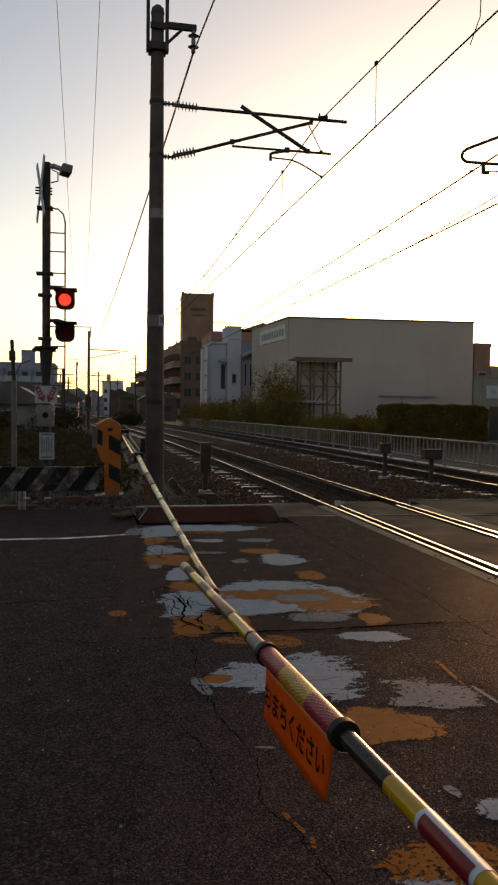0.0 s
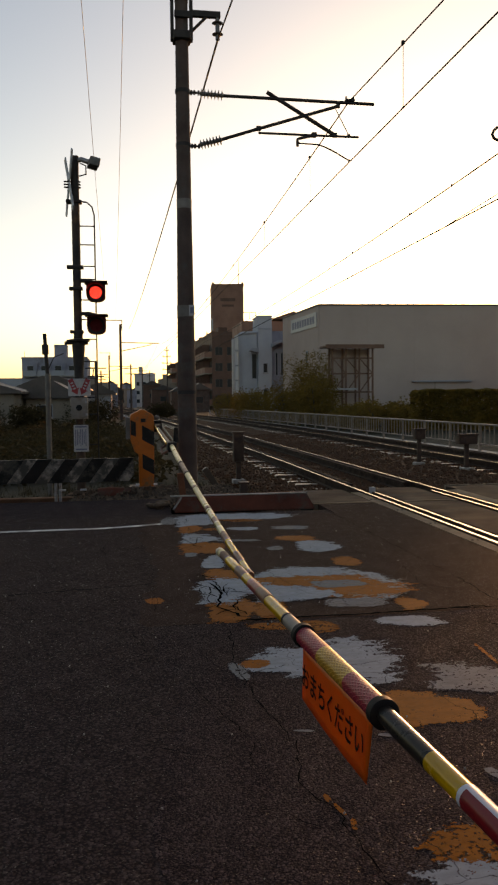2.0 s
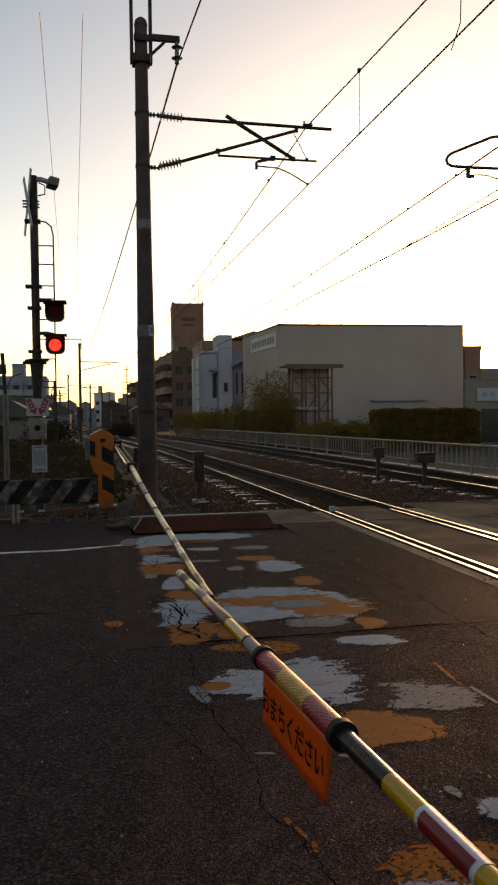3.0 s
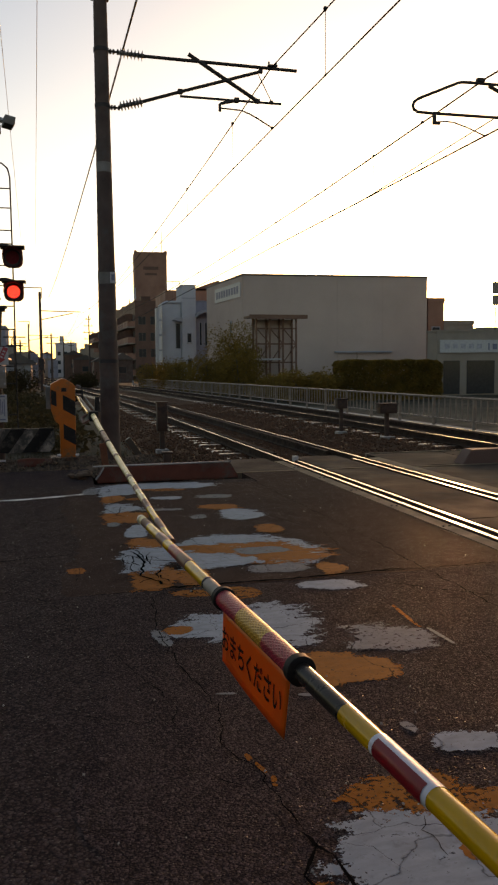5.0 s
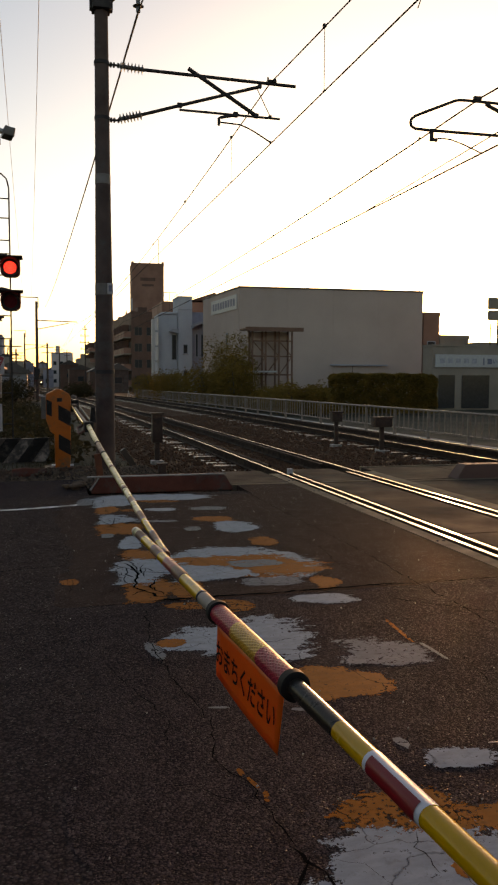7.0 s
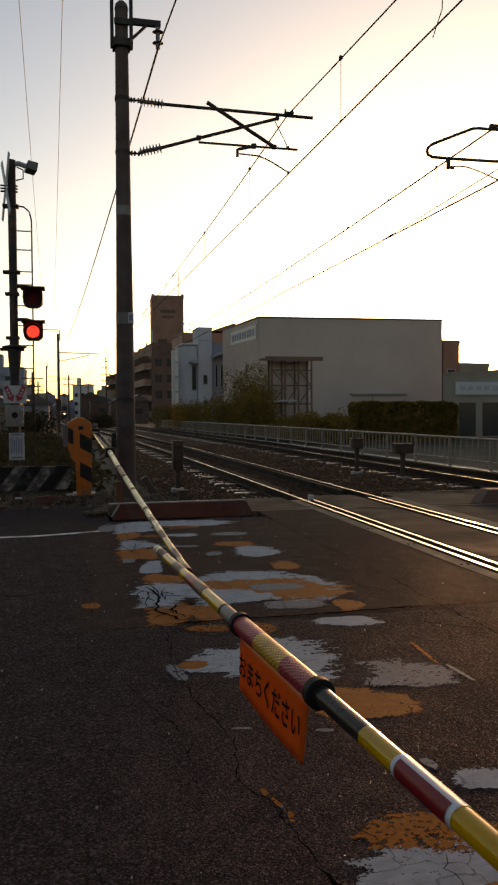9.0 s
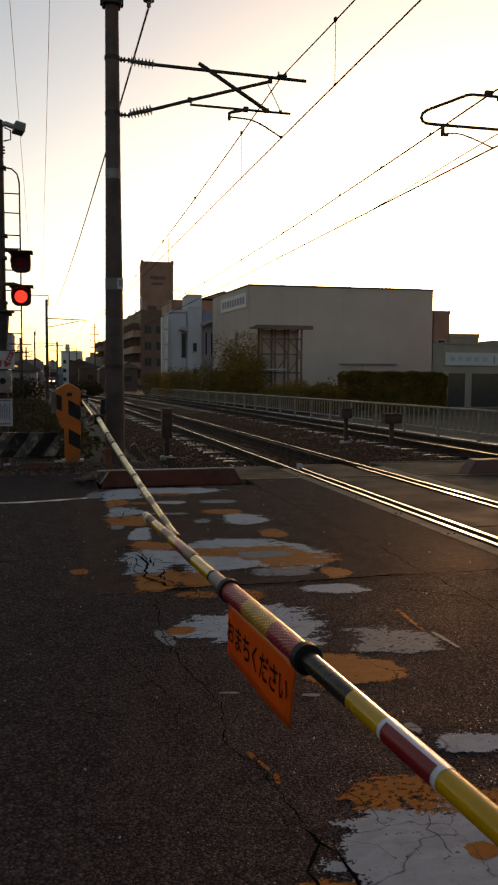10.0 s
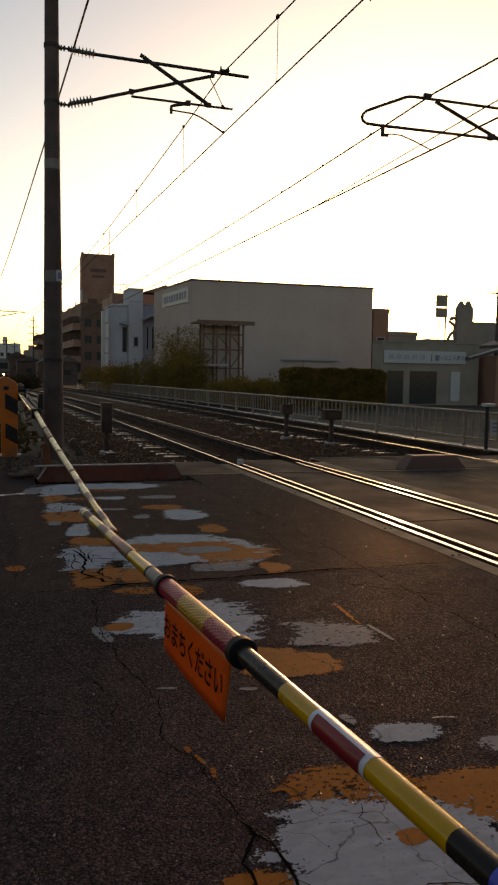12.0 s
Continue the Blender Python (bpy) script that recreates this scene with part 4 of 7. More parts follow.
def far_barrier():
    gate = empty("crossing_gate", pose(0.25, 13.3, 0))
    tagged(gate, "yellow and black barrier machine with lowered striped boom", "crossing gate", "crossing gates")
    o = Vector((0.25, 13.3, 0))
    gate_machine(gate, (0, 0, 0))
    path = [Vector(p) - o for p in ((0.50, 13.1, 1.0), (0.485, 11.5, 0.987), (0.475, 10.3, 0.972), (0.47, 8.4, 0.95), (0.458, 7.2, 0.908), (0.455, 6.1, 0.866), (0.458, 5.1, 0.822), (0.465, 4.29, 0.785), (0.472, 3.6, 0.752), (0.483, 3.08, 0.728))]
    part("boom_holder", box(-0.035, 0.035, -0.5, 0.12, -0.04, 0.04, 0.01, Matrix.Translation(path[0])), BROWN_STEEL, gate)
    for s in (-1, 1):
        part("holder_arm", tube([path[0] + Vector((s * 0.055, -0.6, 0.03)), path[2] + Vector((s * 0.052, 0, 0.03)), path[3] + Vector((s * 0.05, 0.1, 0.02))], 0.012, 10), DARK_STEEL if s > 0 else YELLOW, gate, smooth=True)
    part("boom_bracket", box(-0.047, 0.052, -0.11, 0.13, -0.062, 0.042, 0.015, Matrix.Translation(path[3])), MACHINE_BLACK, gate, "dark steel boom bracket")
    part("bracket_tongue", prism([(-0.03, -0.02), (0.03, -0.02), (0.02, 0.14), (-0.02, 0.14)], -0.03, 0.03, Matrix.Translation(path[3] + Vector((0.05, 0.05, 0.05)))), MACHINE_BLACK, gate)
    part("bracket_loop", tube([path[3] + Vector(v) for v in ((-0.06, 0.1, 0.0), (-0.11, 0.04, -0.03), (-0.1, -0.06, -0.08), (-0.05, -0.12, -0.05))], 0.014, 8), BOOM_RED, gate, smooth=True)
    # by distance from the machine: pale sleeves with dark rings, then yellow and red-brown bands
    stops = [(0.0, BAND_GREY), (4.72, BOOM_PALE), (6.39, BOOM_RED), (7.07, BOOM_PALE), (8.58, BOOM_PALE), (8.87, BOOM_RED), (8.99, BOOM_PALE), (9.24, BOOM_RED), (9.41, YELLOW), (9.66, BOOM_RED), (9.83, YELLOW), (9.97, BOOM_RED)]
    total = sum((b - a).length for a, b in zip(path, path[1:]))
    bands = [(s, min(e, total), mat, "boom_band", 0.0) for (s, mat), (e, _) in zip(stops, stops[1:] + [(total, None)]) if s < total]
    bands += [(s - 0.03, s + 0.03, RUBBER if s < 7.5 else BOOM_RED, "boom_ring", 0.003) for s in (6.39, 7.07, 7.78, 8.58)]
    striped_boom(gate, path, bands, lambda s: 0.018 if s < 4.71 else 0.033 - 0.0018 * s)
    ring = path[3] - Vector((0, 0, 0))
    part("clamp", tube([ring + Vector((0, 0.07, 0)), ring - Vector((0, 0.07, 0.005))], 0.045, 16), RUBBER, gate)
    part("counterweight", box(-0.09, 0.09, 0.35, 0.6, -0.1, 0.1, 0.02, Matrix.Translation(path[0])), MACHINE_BLACK, gate)
    part("counterweight_arm", box(-0.03, 0.03, 0.1, 0.36, -0.03, 0.03, 0.005, Matrix.Translation(path[0])), DARK_STEEL, gate)


def bx(y):
    """Where the boom runs across the road, by its distance."""
    return 0.568 - 0.068 * (y - 1.4)


def near_barrier():
    gate = empty("crossing_gate", pose(0.95, -2.6, 0))
    tagged(gate, "striped yellow and black barrier boom with a hanging orange sign", "crossing gate", "crossing gates")
    o = Vector((0.95, -2.6, 0))
    gate_machine(gate, (-0.32, 0, 0))
    zc = 0.732

    def on(y, dz=0.0):
        lift = 0.0032 * max(0.0, 2.3 - y)
        return Vector((bx(y) + lift, y, zc + 1.3 * lift + dz)) - o

    def rad(y):
        return 0.0215 - 0.0018 * max(0.0, y - 2.2)

    def band(y0, y1, mat, name="boom_band", extra=0.0, label=""):
        k = max(2, int(abs(y1 - y0) / 0.15) + 1)
        ys = [y0 + (y1 - y0) * i / (k - 1) for i in range(k)]
        return part(name, tube([on(y) for y in ys], [rad(y) + extra for y in ys], 36), mat, gate, label, smooth=True)

    part("boom_tip", lathe([(0.012, 0.0), (0.0178, 0.006), (0.0196, 0.02), (0.0196, 0.05)], Matrix.Translation(on(3.6)) @ pose(0, 0, 0, 90, 0, 0), 24), SILVER, gate, smooth=True)
    rows = [(3.55, 3.5, BOOM_PALE), (3.5, 3.37, BOOM_RED), (3.37, 3.17, YELLOW), (3.17, 3.03, BOOM_RED), (3.03, 2.93, YELLOW), (2.93, 2.78, CRIMSON), (2.78, 2.66, BOOM_RED), (2.66, 2.42, YELLOW), (2.42, 2.26, GREY_BOX), (2.26, 1.64, BLACK), (1.64, 1.41, BLACK), (1.41, 1.275, YELLOW),
            (1.275, 1.085, YELLOW), (1.085, 0.875, YELLOW), (0.875, 0.79, BLACK), (0.79, 0.70, BLUE_TAPE), (0.70, 0.1, BLACK), (0.1, -0.5, YELLOW), (-0.5, -1.1, BLACK), (-1.1, -1.7, YELLOW), (-1.7, -2.55, BLACK)]
    for y0, y1, mat in rows:
        band(y0, y1, mat)
    band(2.428, 2.414, RUBBER, "boom_joint", 0.0012)
    band(2.786, 2.664, BOOM_RED, "boom_joint", 0.0014)
    # dark red reflector with a white border, wrapped on the upper near side
    for (y0, y1, a0, a1, mat, lift, name) in ((1.276, 1.084, 8, 222, WHITE_TAPE, 0.0010, "reflector_border"), (1.262, 1.098, 116, 214, CRIMSON, 0.0020, "reflector")):
        bm = bmesh.new()
        grid = []
        for i in range(7):
            y = y0 + (y1 - y0) * i / 6
            c = on(y)
            row = []
            for k in range(15):
                a = radians(a0 + (a1 - a0) * k / 14)
                row.append(bm.verts.new(c + Vector((math.cos(a), 0, math.sin(a))) * (rad(y) + lift)))
            grid.append(row)
        for p, q in zip(grid, grid[1:]):
            for k in range(14):
                bm.faces.new((p[k], p[k + 1], q[k + 1], q[k]))
        part(name, bm, mat, gate, smooth=True)
    # padded sleeve in red and yellow mesh, with rubber collars
    for y0, y1, mat in ((2.245, 2.055, SLEEVE_RED), (2.055, 1.845, SLEEVE_YELLOW), (1.845, 1.667, SLEEVE_RED)):
        band(y0, y1, mat, "sleeve", 0.0062)
    for y in (2.255, 1.656):
        bm = tube([on(y + 0.016), on(y + 0.012), on(y - 0.012), on(y - 0.016)], [rad(y) + 0.008, rad(y) + 0.0135, rad(y) + 0.0135, rad(y) + 0.008], 36)
        part("collar", bm, RUBBER, gate, "black rubber collar", smooth=True)
    # hanging orange sign, a slightly curved sheet below the sleeve
    bm = bmesh.new()
    n, k = 14, 6
    y_far, y_near, top, low = 2.2, 1.668, -0.012, -0.17
    cells = {}
    for i in range(n + 1):
        for j in range(k + 1):
            f, g = i / n, j / k
            y = y_far + (y_near - y_far) * f
            p = on(y)
            p.x += -0.017 + 0.004 * math.sin(f * 3.1) * g - 0.003 * g - 0.01 * f * g
            p.y += 0.012 * g * (1 if f > 0.5 else 0.4)
            p.z += top + (low - top) * g - 0.012 * g * math.sin(f * math.pi)
            cells[i, j] = bm.verts.new(p)
    for i in range(n):
        for j in range(k):
            bm.faces.new((cells[i, j], cells[i + 1, j], cells[i + 1, j + 1], cells[i, j + 1]))
    sign = part("hanging_sign", bm, VINYL, gate, "orange vinyl sign with dark lettering", smooth=True)
    mod = sign.modifiers.new("thick", "SOLIDIFY")
    mod.thickness = 0.0016
    words = bpy.data.curves.new("lettering", "FONT")
    words.body = "おまちください"
    words.size, words.extrude, words.space_character, words.offset = 0.076, 0.0, 0.95, 0.001
    words.align_x, words.align_y = "CENTER", "CENTER"
    text = new("lettering", words)
    dg = bpy.context.evaluated_depsgraph_get()
    me = bpy.data.meshes.new_from_object(text.evaluated_get(dg))
    bpy.data.objects.remove(text)
    me.materials.clear()
    me.materials.append(INK)
    a, b = on(y_far), on(y_near)
    for v in me.vertices:
        f = 0.47 + v.co.x / 0.545
        g = 0.55 - v.co.y / 0.163
        p = a.lerp(b, f)
        v.co = Vector((p.x - 0.017 + 0.004 * math.sin(f * 3.1) * g - 0.003 * g - 0.01 * f * g - 0.0022, p.y + 0.012 * g * (0.4 + 0.6 * min(1, max(0, f))), p.z + top + (low - top) * g - 0.012 * g * math.sin(f * math.pi)))
    ob = new("lettering", me)
    ob.parent = gate
    ob["label"] = "dark lettering on the orange sign"


def sleeve_material(name, base, pale):
    """Woven reflective mesh: fine diagonal cells, the threads' highlights painted as a paler colour."""
    m = bpy.data.materials.new(name)
    m.use_nodes = True
    n, l = nodes_of(m)
    b = n["Principled BSDF"]
    tc = n.new("ShaderNodeTexCoord")
    waves = []
    for side in (1.0, -1.0):
        mp = n.new("ShaderNodeMapping")
        mp.inputs["Scale"].default_value = (side, 0.62, side)
        l.new(tc.outputs["Object"], mp.inputs["Vector"])
        wave = n.new("ShaderNodeTexWave")
        wave.bands_direction = "DIAGONAL"
        wave.inputs["Scale"].default_value, wave.inputs["Distortion"].default_value = 48.0, 0.6
        l.new(mp.outputs["Vector"], wave.inputs["Vector"])
        waves.append(wave.outputs["Fac"])
    thread = ramp(n, l, calc(n, l, "MAXIMUM", waves[0], waves[1]), 0.72, 0.95)
    grime = noise_node(n, l, 18.0, 5.0)
    colour = mixed(n, l, thread, base, pale)
    colour = mixed(n, l, ramp(n, l, grime, 0.4, 0.75, 0.0, 0.45), colour, tuple(c * 0.45 for c in base))
    l.new(colour, b.inputs["Base Color"])
    b.inputs["Roughness"].default_value = 0.36
    b.inputs["Specular IOR Level"].default_value = 0.28
    bp = n.new("ShaderNodeBump")
    bp.inputs["Strength"].default_value, bp.inputs["Distance"].default_value = 0.7, 0.003
    l.new(thread, bp.inputs["Height"])
    l.new(bp.outputs["Normal"], b.inputs["Normal"])
    return m


SLEEVE_RED = sleeve_material("sleeve_red", (0.3, 0.004, 0.02), (0.5, 0.026, 0.055))
SLEEVE_YELLOW = sleeve_material("sleeve_yellow", (0.44, 0.175, 0.008), (0.68, 0.335, 0.04))

far_barrier()
near_barrier()


# ---- overhead line ----
def insulator(bm, a, b, radius, discs):
    a, b = Vector(a), Vector(b)
    d = (b - a).normalized()
    add_tube(bm, [a, b], radius * 0.4, 10)
    for i in range(discs):
        p = a.lerp(b, (i + 0.5) / discs)
        add_tube(bm, [p - d * radius * 0.16, p, p + d * radius * 0.16], [radius * 0.55, radius, radius * 0.5], 14)


def overhead_pole():
    pole = empty("overhead_line_pole", pose(1.04, 13.7, -0.33))
    tagged(pole, "tall dark concrete pole carrying the overhead line bracket", "line pole")
    z0 = 0.33
    part("shaft", tube([(0, 0, 0), (0, 0, 2.0), (0, 0, 5.0), (0, 0, 8.45)], [0.167, 0.158, 0.127, 0.106], 32), POLE, pole, smooth=True)
    part("cap", lathe([(0.106, 8.45), (0.116, 8.46), (0.1, 8.54), (0.05, 8.59), (0.01, 8.60)], None, 28), POLE, pole, smooth=True)
    for z, mat in ((6.98, DARK_STEEL), (6.09, DARK_STEEL), (1.9, DARK_STEEL)):
        part("band", tube([(0, 0, z - 0.03), (0, 0, z + 0.03)], 0.164 if z < 5 else 0.128, 28), mat, pole, smooth=True)
    part("pale_band", tube([(0, 0, 5.02), (0, 0, 5.18)], 0.1292, 28), BAND_GREY, pole, "pale grey band", smooth=True)
    part("number_plate", box(0.045, 0.14, -0.162, -0.15, 3.2, 3.38, 0.003), PALE_PLATE, pole, "small white plate")
    part("plate_print", box(0.065, 0.12, -0.166, -0.163, 3.24, 3.34), GREY_PRINT, pole)
    part("pale_band", tube([(0, 0, 3.19), (0, 0, 3.38)], 0.149, 28), BAND_GREY, pole, "pale grey band", smooth=True)
    # steel channel frame clamped on the head
    for s in (-1, 1):
        part("channel", box(s * 0.16 - 0.027, s * 0.16 + 0.027, -0.06, 0.06, 7.82, 9.2, 0.006), DARK_STEEL, pole)
    for z in (7.86, 8.2):
        part("cross_channel", box(-0.13, 0.13, -0.165, -0.105, z - 0.05, z + 0.05, 0.005), DARK_STEEL, pole)
    part("clamp", box(-0.15, 0.15, -0.14, 0.14, 7.8, 7.95, 0.02), DARK_STEEL, pole)
    # feeder arm and its string
    part("feeder_arm", box(0.18, 0.66, -0.04, 0.04, 8.23, 8.33, 0.006), DARK_STEEL, pole)
    part("feeder_brace", tube([(0.18, 0, 8.0), (0.42, 0, 8.24)], 0.026, 10), DARK_STEEL, pole)
    bm = bmesh.new()
    insulator(bm, (0.61, 0, 8.24), (0.61, 0, 7.87), 0.095, 2)
    part("feeder_insulator", bm, INSULATOR, pole, smooth=True)
    # hinged bracket: top tube, diagonal tube, steady arm
    bm = bmesh.new()
    insulator(bm, (0.29, 0, 6.966), (0.7, 0, 6.948), 0.085, 7)
    part("insulator", bm, INSULATOR, pole, smooth=True)
    bm = bmesh.new()
    insulator(bm, (0.28, 0, 6.108), (0.66, 0, 6.212), 0.085, 7)
    part("insulator", bm, INSULATOR, pole, smooth=True)
    for z in (6.975, 6.085):
        hinge = part("hinge", box(0.12, 0.29, -0.02, 0.02, z - 0.014, z + 0.014, 0.006), DARK_STEEL, pole)
        for x in (0.15, 0.2, 0.27):
            part("hinge_lug", box(x - 0.016, x + 0.016, -0.035, 0.035, z - 0.034, z + 0.034, 0.008), DARK_STEEL, hinge)
    part("top_tube", tube([(0.68, 0, 6.948), (3.363, 0, 6.925)], 0.028, 14), DARK_STEEL, pole, smooth=True)
    part("bracket_tube", tube([(0.64, 0, 6.207), (1.3, 0, 6.42), (2.74, 0, 6.872)], 0.028, 14), DARK_STEEL, pole, smooth=True)
    part("stay_tube", tube([(1.45, 0, 7.045), (2.66, 0, 6.36)], 0.034, 14), DARK_STEEL, pole, smooth=True)
    part("registration_tube", tube([(1.3, 0, 6.35), (2.05, 0, 6.348), (3.08, 0, 6.346)], 0.02, 12), DARK_STEEL, pole, smooth=True)
    part("hanger", tube([(2.66, 0, 6.83), (2.9, 0, 6.38)], 0.008, 8), DARK_STEEL, pole)
    part("drop_bracket", tube([(2.27, 0, 6.345), (2.02, 0, 6.285), (1.985, 0, 6.265), (1.985, 0, 6.15)], 0.026, 12), DARK_STEEL, pole, smooth=True)
    part("steady_arm", tube([(1.99, 0, 6.205), (2.36, 0, 6.19), (2.5, 0, 6.145), (2.63, 0, 6.087), (2.91, 0, 5.935)], 0.013, 10), DARK_STEEL, pole, smooth=True)
    for x, z, s in ((1.3, 6.42, 0.04), (2.28, 6.35, 0.042), (2.65, 6.36, 0.038), (2.9, 6.365, 0.026), (2.71, 6.862, 0.033), (2.91, 5.935, 0.02)):
        part("clip", box(x - s, x + s, -s, s, z - s * 0.8, z + s, 0.006), DARK_STEEL, pole)
    part("wire_saddle", box(2.84, 3.01, -0.04, 0.04, 6.955, 6.99, 0.008), DARK_STEEL, pole)
    for x in (2.86, 2.99):
        part("saddle_bolt", box(x - 0.014, x + 0.014, -0.014, 0.014, 6.99, 7.04, 0.004), DARK_STEEL, pole)


def second_bracket():
    """The bracket over the far track, on a pole beyond it."""
    pole = empty("overhead_line_pole", pose(11.6, 14.2, -0.33))
    tagged(pole, "dark concrete pole with a looped overhead line bracket", "line pole")
    part("shaft", tube([(0, 0, 0), (0, 0, 4.5), (0, 0, 8.6)], [0.17, 0.14, 0.118], 28), POLE, pole, smooth=True)
    o = Vector((11.6, 14.2, -0.33))

    def q(x, z):
        return Vector((x, 14.2, z)) - o

    part("loop_tube", tube([q(11.4, 6.87), q(10.3, 6.862), q(8.02, 6.855), q(7.9, 6.85), q(7.8, 6.83), q(7.04, 6.51), q(6.95, 6.465), q(6.885, 6.41), q(6.86, 6.34), q(6.885, 6.275), q(6.97, 6.236), q(7.3, 6.231), q(9.3, 6.25), q(9.74, 6.254)], 0.028, 14), DARK_STEEL, pole, smooth=True)
    part("stay_tube", tube([q(8.5, 6.80), q(9.95, 6.25)], 0.036, 12), DARK_STEEL, pole, smooth=True)
    part("bracket_tube", tube([q(11.4, 6.27), q(9.6, 6.254)], 0.028, 12), DARK_STEEL, pole, smooth=True)
    part("drop_bracket", box(-0.03, 0.03, -0.03, 0.03, -0.21, 0.02, 0.008, Matrix.Translation(q(7.31, 6.24))), DARK_STEEL, pole)
    part("drop_link", box(-0.03, 0.12, -0.02, 0.02, -0.21, -0.16, 0.006, Matrix.Translation(q(7.31, 6.24))), DARK_STEEL, pole)
    part("steady_arm", tube([q(7.33, 6.075), q(7.55, 6.1), q(7.72, 6.092), q(8.0, 6.018), q(8.386, 5.884)], 0.013, 10), DARK_STEEL, pole, smooth=True)
    part("wire_saddle", box(-0.08, 0.08, -0.04, 0.04, -0.01, 0.06, 0.01, Matrix.Translation(q(8.27, 6.89))), DARK_STEEL, pole)
    for x, z, s in ((9.76, 6.275, 0.055), (8.5, 6.83, 0.04), (8.386, 5.884, 0.02)):
        part("clip", box(-s, s, -s, s, -s, s, 0.006, Matrix.Translation(q(x, z))), DARK_STEEL, pole)
    bm = bmesh.new()
    insulator(bm, q(11.45, 6.87), q(11.1, 6.868), 0.058, 7)
    part("insulator", bm, INSULATOR, pole, smooth=True)


def hanging(a, b, sag, n=14):
    a, b = Vector(a), Vector(b)
    return [a.lerp(b, i / n) - Vector((0, 0, sag * 4 * (i / n) * (1 - i / n))) for i in range(n + 1)]


def contact_line(xs, top_z, low_z, y_first, droppers, sag, thick):
    """Messenger wire, contact wire and droppers over one track."""
    line = empty("overhead_wire", pose(xs, y_first, low_z))
    tagged(line, "catenary messenger wire and contact wire above the track", "overhead wire", "overhead wires")
    o = Vector((xs, y_first, low_z))

    def bend(y):
        return -0.017 * (y - y_first)

    spans = [(y_first - 55.0, y_first), (y_first, 75.0), (75.0, 125.0)]
    bm_top, bm_low = bmesh.new(), bmesh.new()
    for a, b in spans:
        pa, pb = Vector((xs + bend(a), a, top_z)), Vector((xs + bend(b), b, top_z))
        add_tube(bm_top, [p - o for p in hanging(pa, pb, sag, 24)], thick, 6)
        add_tube(bm_low, [p - o for p in hanging((pa.x, a, low_z), (pb.x, b, low_z), 0.02)], thick, 6)
    part("messenger_wire", bm_top, WIRE, line)
    part("contact_wire", bm_low, WIRE, line)
    for y in droppers:
        a, b = next(s for s in spans if s[0] <= y <= s[1])
        f = (y - a) / (b - a)
        x = (xs + bend(a)) * (1 - f) + (xs + bend(b)) * f
        zt = top_z - sag * 4 * f * (1 - f)
        bm = bmesh.new()
        add_tube(bm, [Vector((x, y, zt)) - o, Vector((x, y, low_z)) - o], 0.005, 5)
        add_tube(bm, [Vector((x, y - 0.05, zt)) - o, Vector((x, y, zt + 0.02)) - o, Vector((x, y + 0.05, zt)) - o], [0.012, 0.034, 0.012], 8)
        add_tube(bm, [Vector((x, y - 0.03, low_z)) - o, Vector((x, y + 0.03, low_z)) - o], 0.016, 6)
        part("dropper", bm, WIRE, line)


def loose_wires():
    def wire(points, radius, mat, label):
        bm = tube([Vector(p) - Vector(points[0]) for p in points], radius, 6)
        ob = part("wire", bm, mat)
        ob.matrix_basis = Matrix.Translation(points[0])
        tagged(ob, label, "wire")

    wire(hanging((1.65, 13.7, 7.54), (0.33, 75.0, 8.15), 0.45, 20), 0.018, WIRE, "dark feeder wire between the line poles")
    wire(hanging((1.65, 13.7, 7.54), (2.78, -30, 7.6), 0.76, 16), 0.013, WIRE, "dark feeder wire between the line poles")
    wire(hanging((-0.62, 13.7, 8.2), (-1.6, 75.0, 8.9), 0.35, 20), 0.006, WIRE_PALE, "thin pale cable high above the verge")
    wire(hanging((0.08, 13.7, 8.25), (-0.9, 75.0, 8.9), 0.5, 20), 0.006, WIRE_PALE, "thin pale cable high above the verge")
    wire([(4.03, 8.2, 5.47), (4.04, 8.0, 5.68), (4.02, 7.95, 5.86), (4.04, 7.98, 5.95), (4.1, 7.93, 6.0), (4.03, 7.9, 6.12), (4.03, 7.85, 6.28)], 0.006, WIRE, "short jumper wire on the overhead line")
    wire([(8.5, -20.0, 7.1), (8.4, 12.0, 6.17), (8.4, 15.7, 6.07), (8.37, 20.6, 5.91)], 0.012, WIRE, "dark anchor wire joining the far contact wire")


def far_pole(x, y, h, arm):
    pole = empty("far_line_pole", pose(x, y, -0.33))
    tagged(pole, "slender dark line pole farther along the track", "line pole", "far line poles")
    part("shaft", tube([(0, 0, 0), (0, 0, h)], [0.16, 0.11], 14), POLE, pole, smooth=True)
    part("crossarm", box(-1.45, 0.2, -0.05, 0.05, h + 0.32, h + 0.4, 0.01), DARK_STEEL, pole)
    part("riser", box(0.12, 0.2, -0.05, 0.05, h - 0.6, h + 0.4, 0.01), DARK_STEEL, pole)
    part("top_tube", tube([(0.1, 0, h - 1.7), (arm, 0, h - 1.78)], 0.045, 8), DARK_STEEL, pole)
    part("bracket_tube", tube([(0.1, 0, h - 2.5), (arm * 0.8, 0, h - 1.9)], 0.04, 8), DARK_STEEL, pole)
    part("box", box(-0.22, 0.22, -0.35, -0.05, 1.9, 2.9, 0.03), DARK_STEEL, pole)


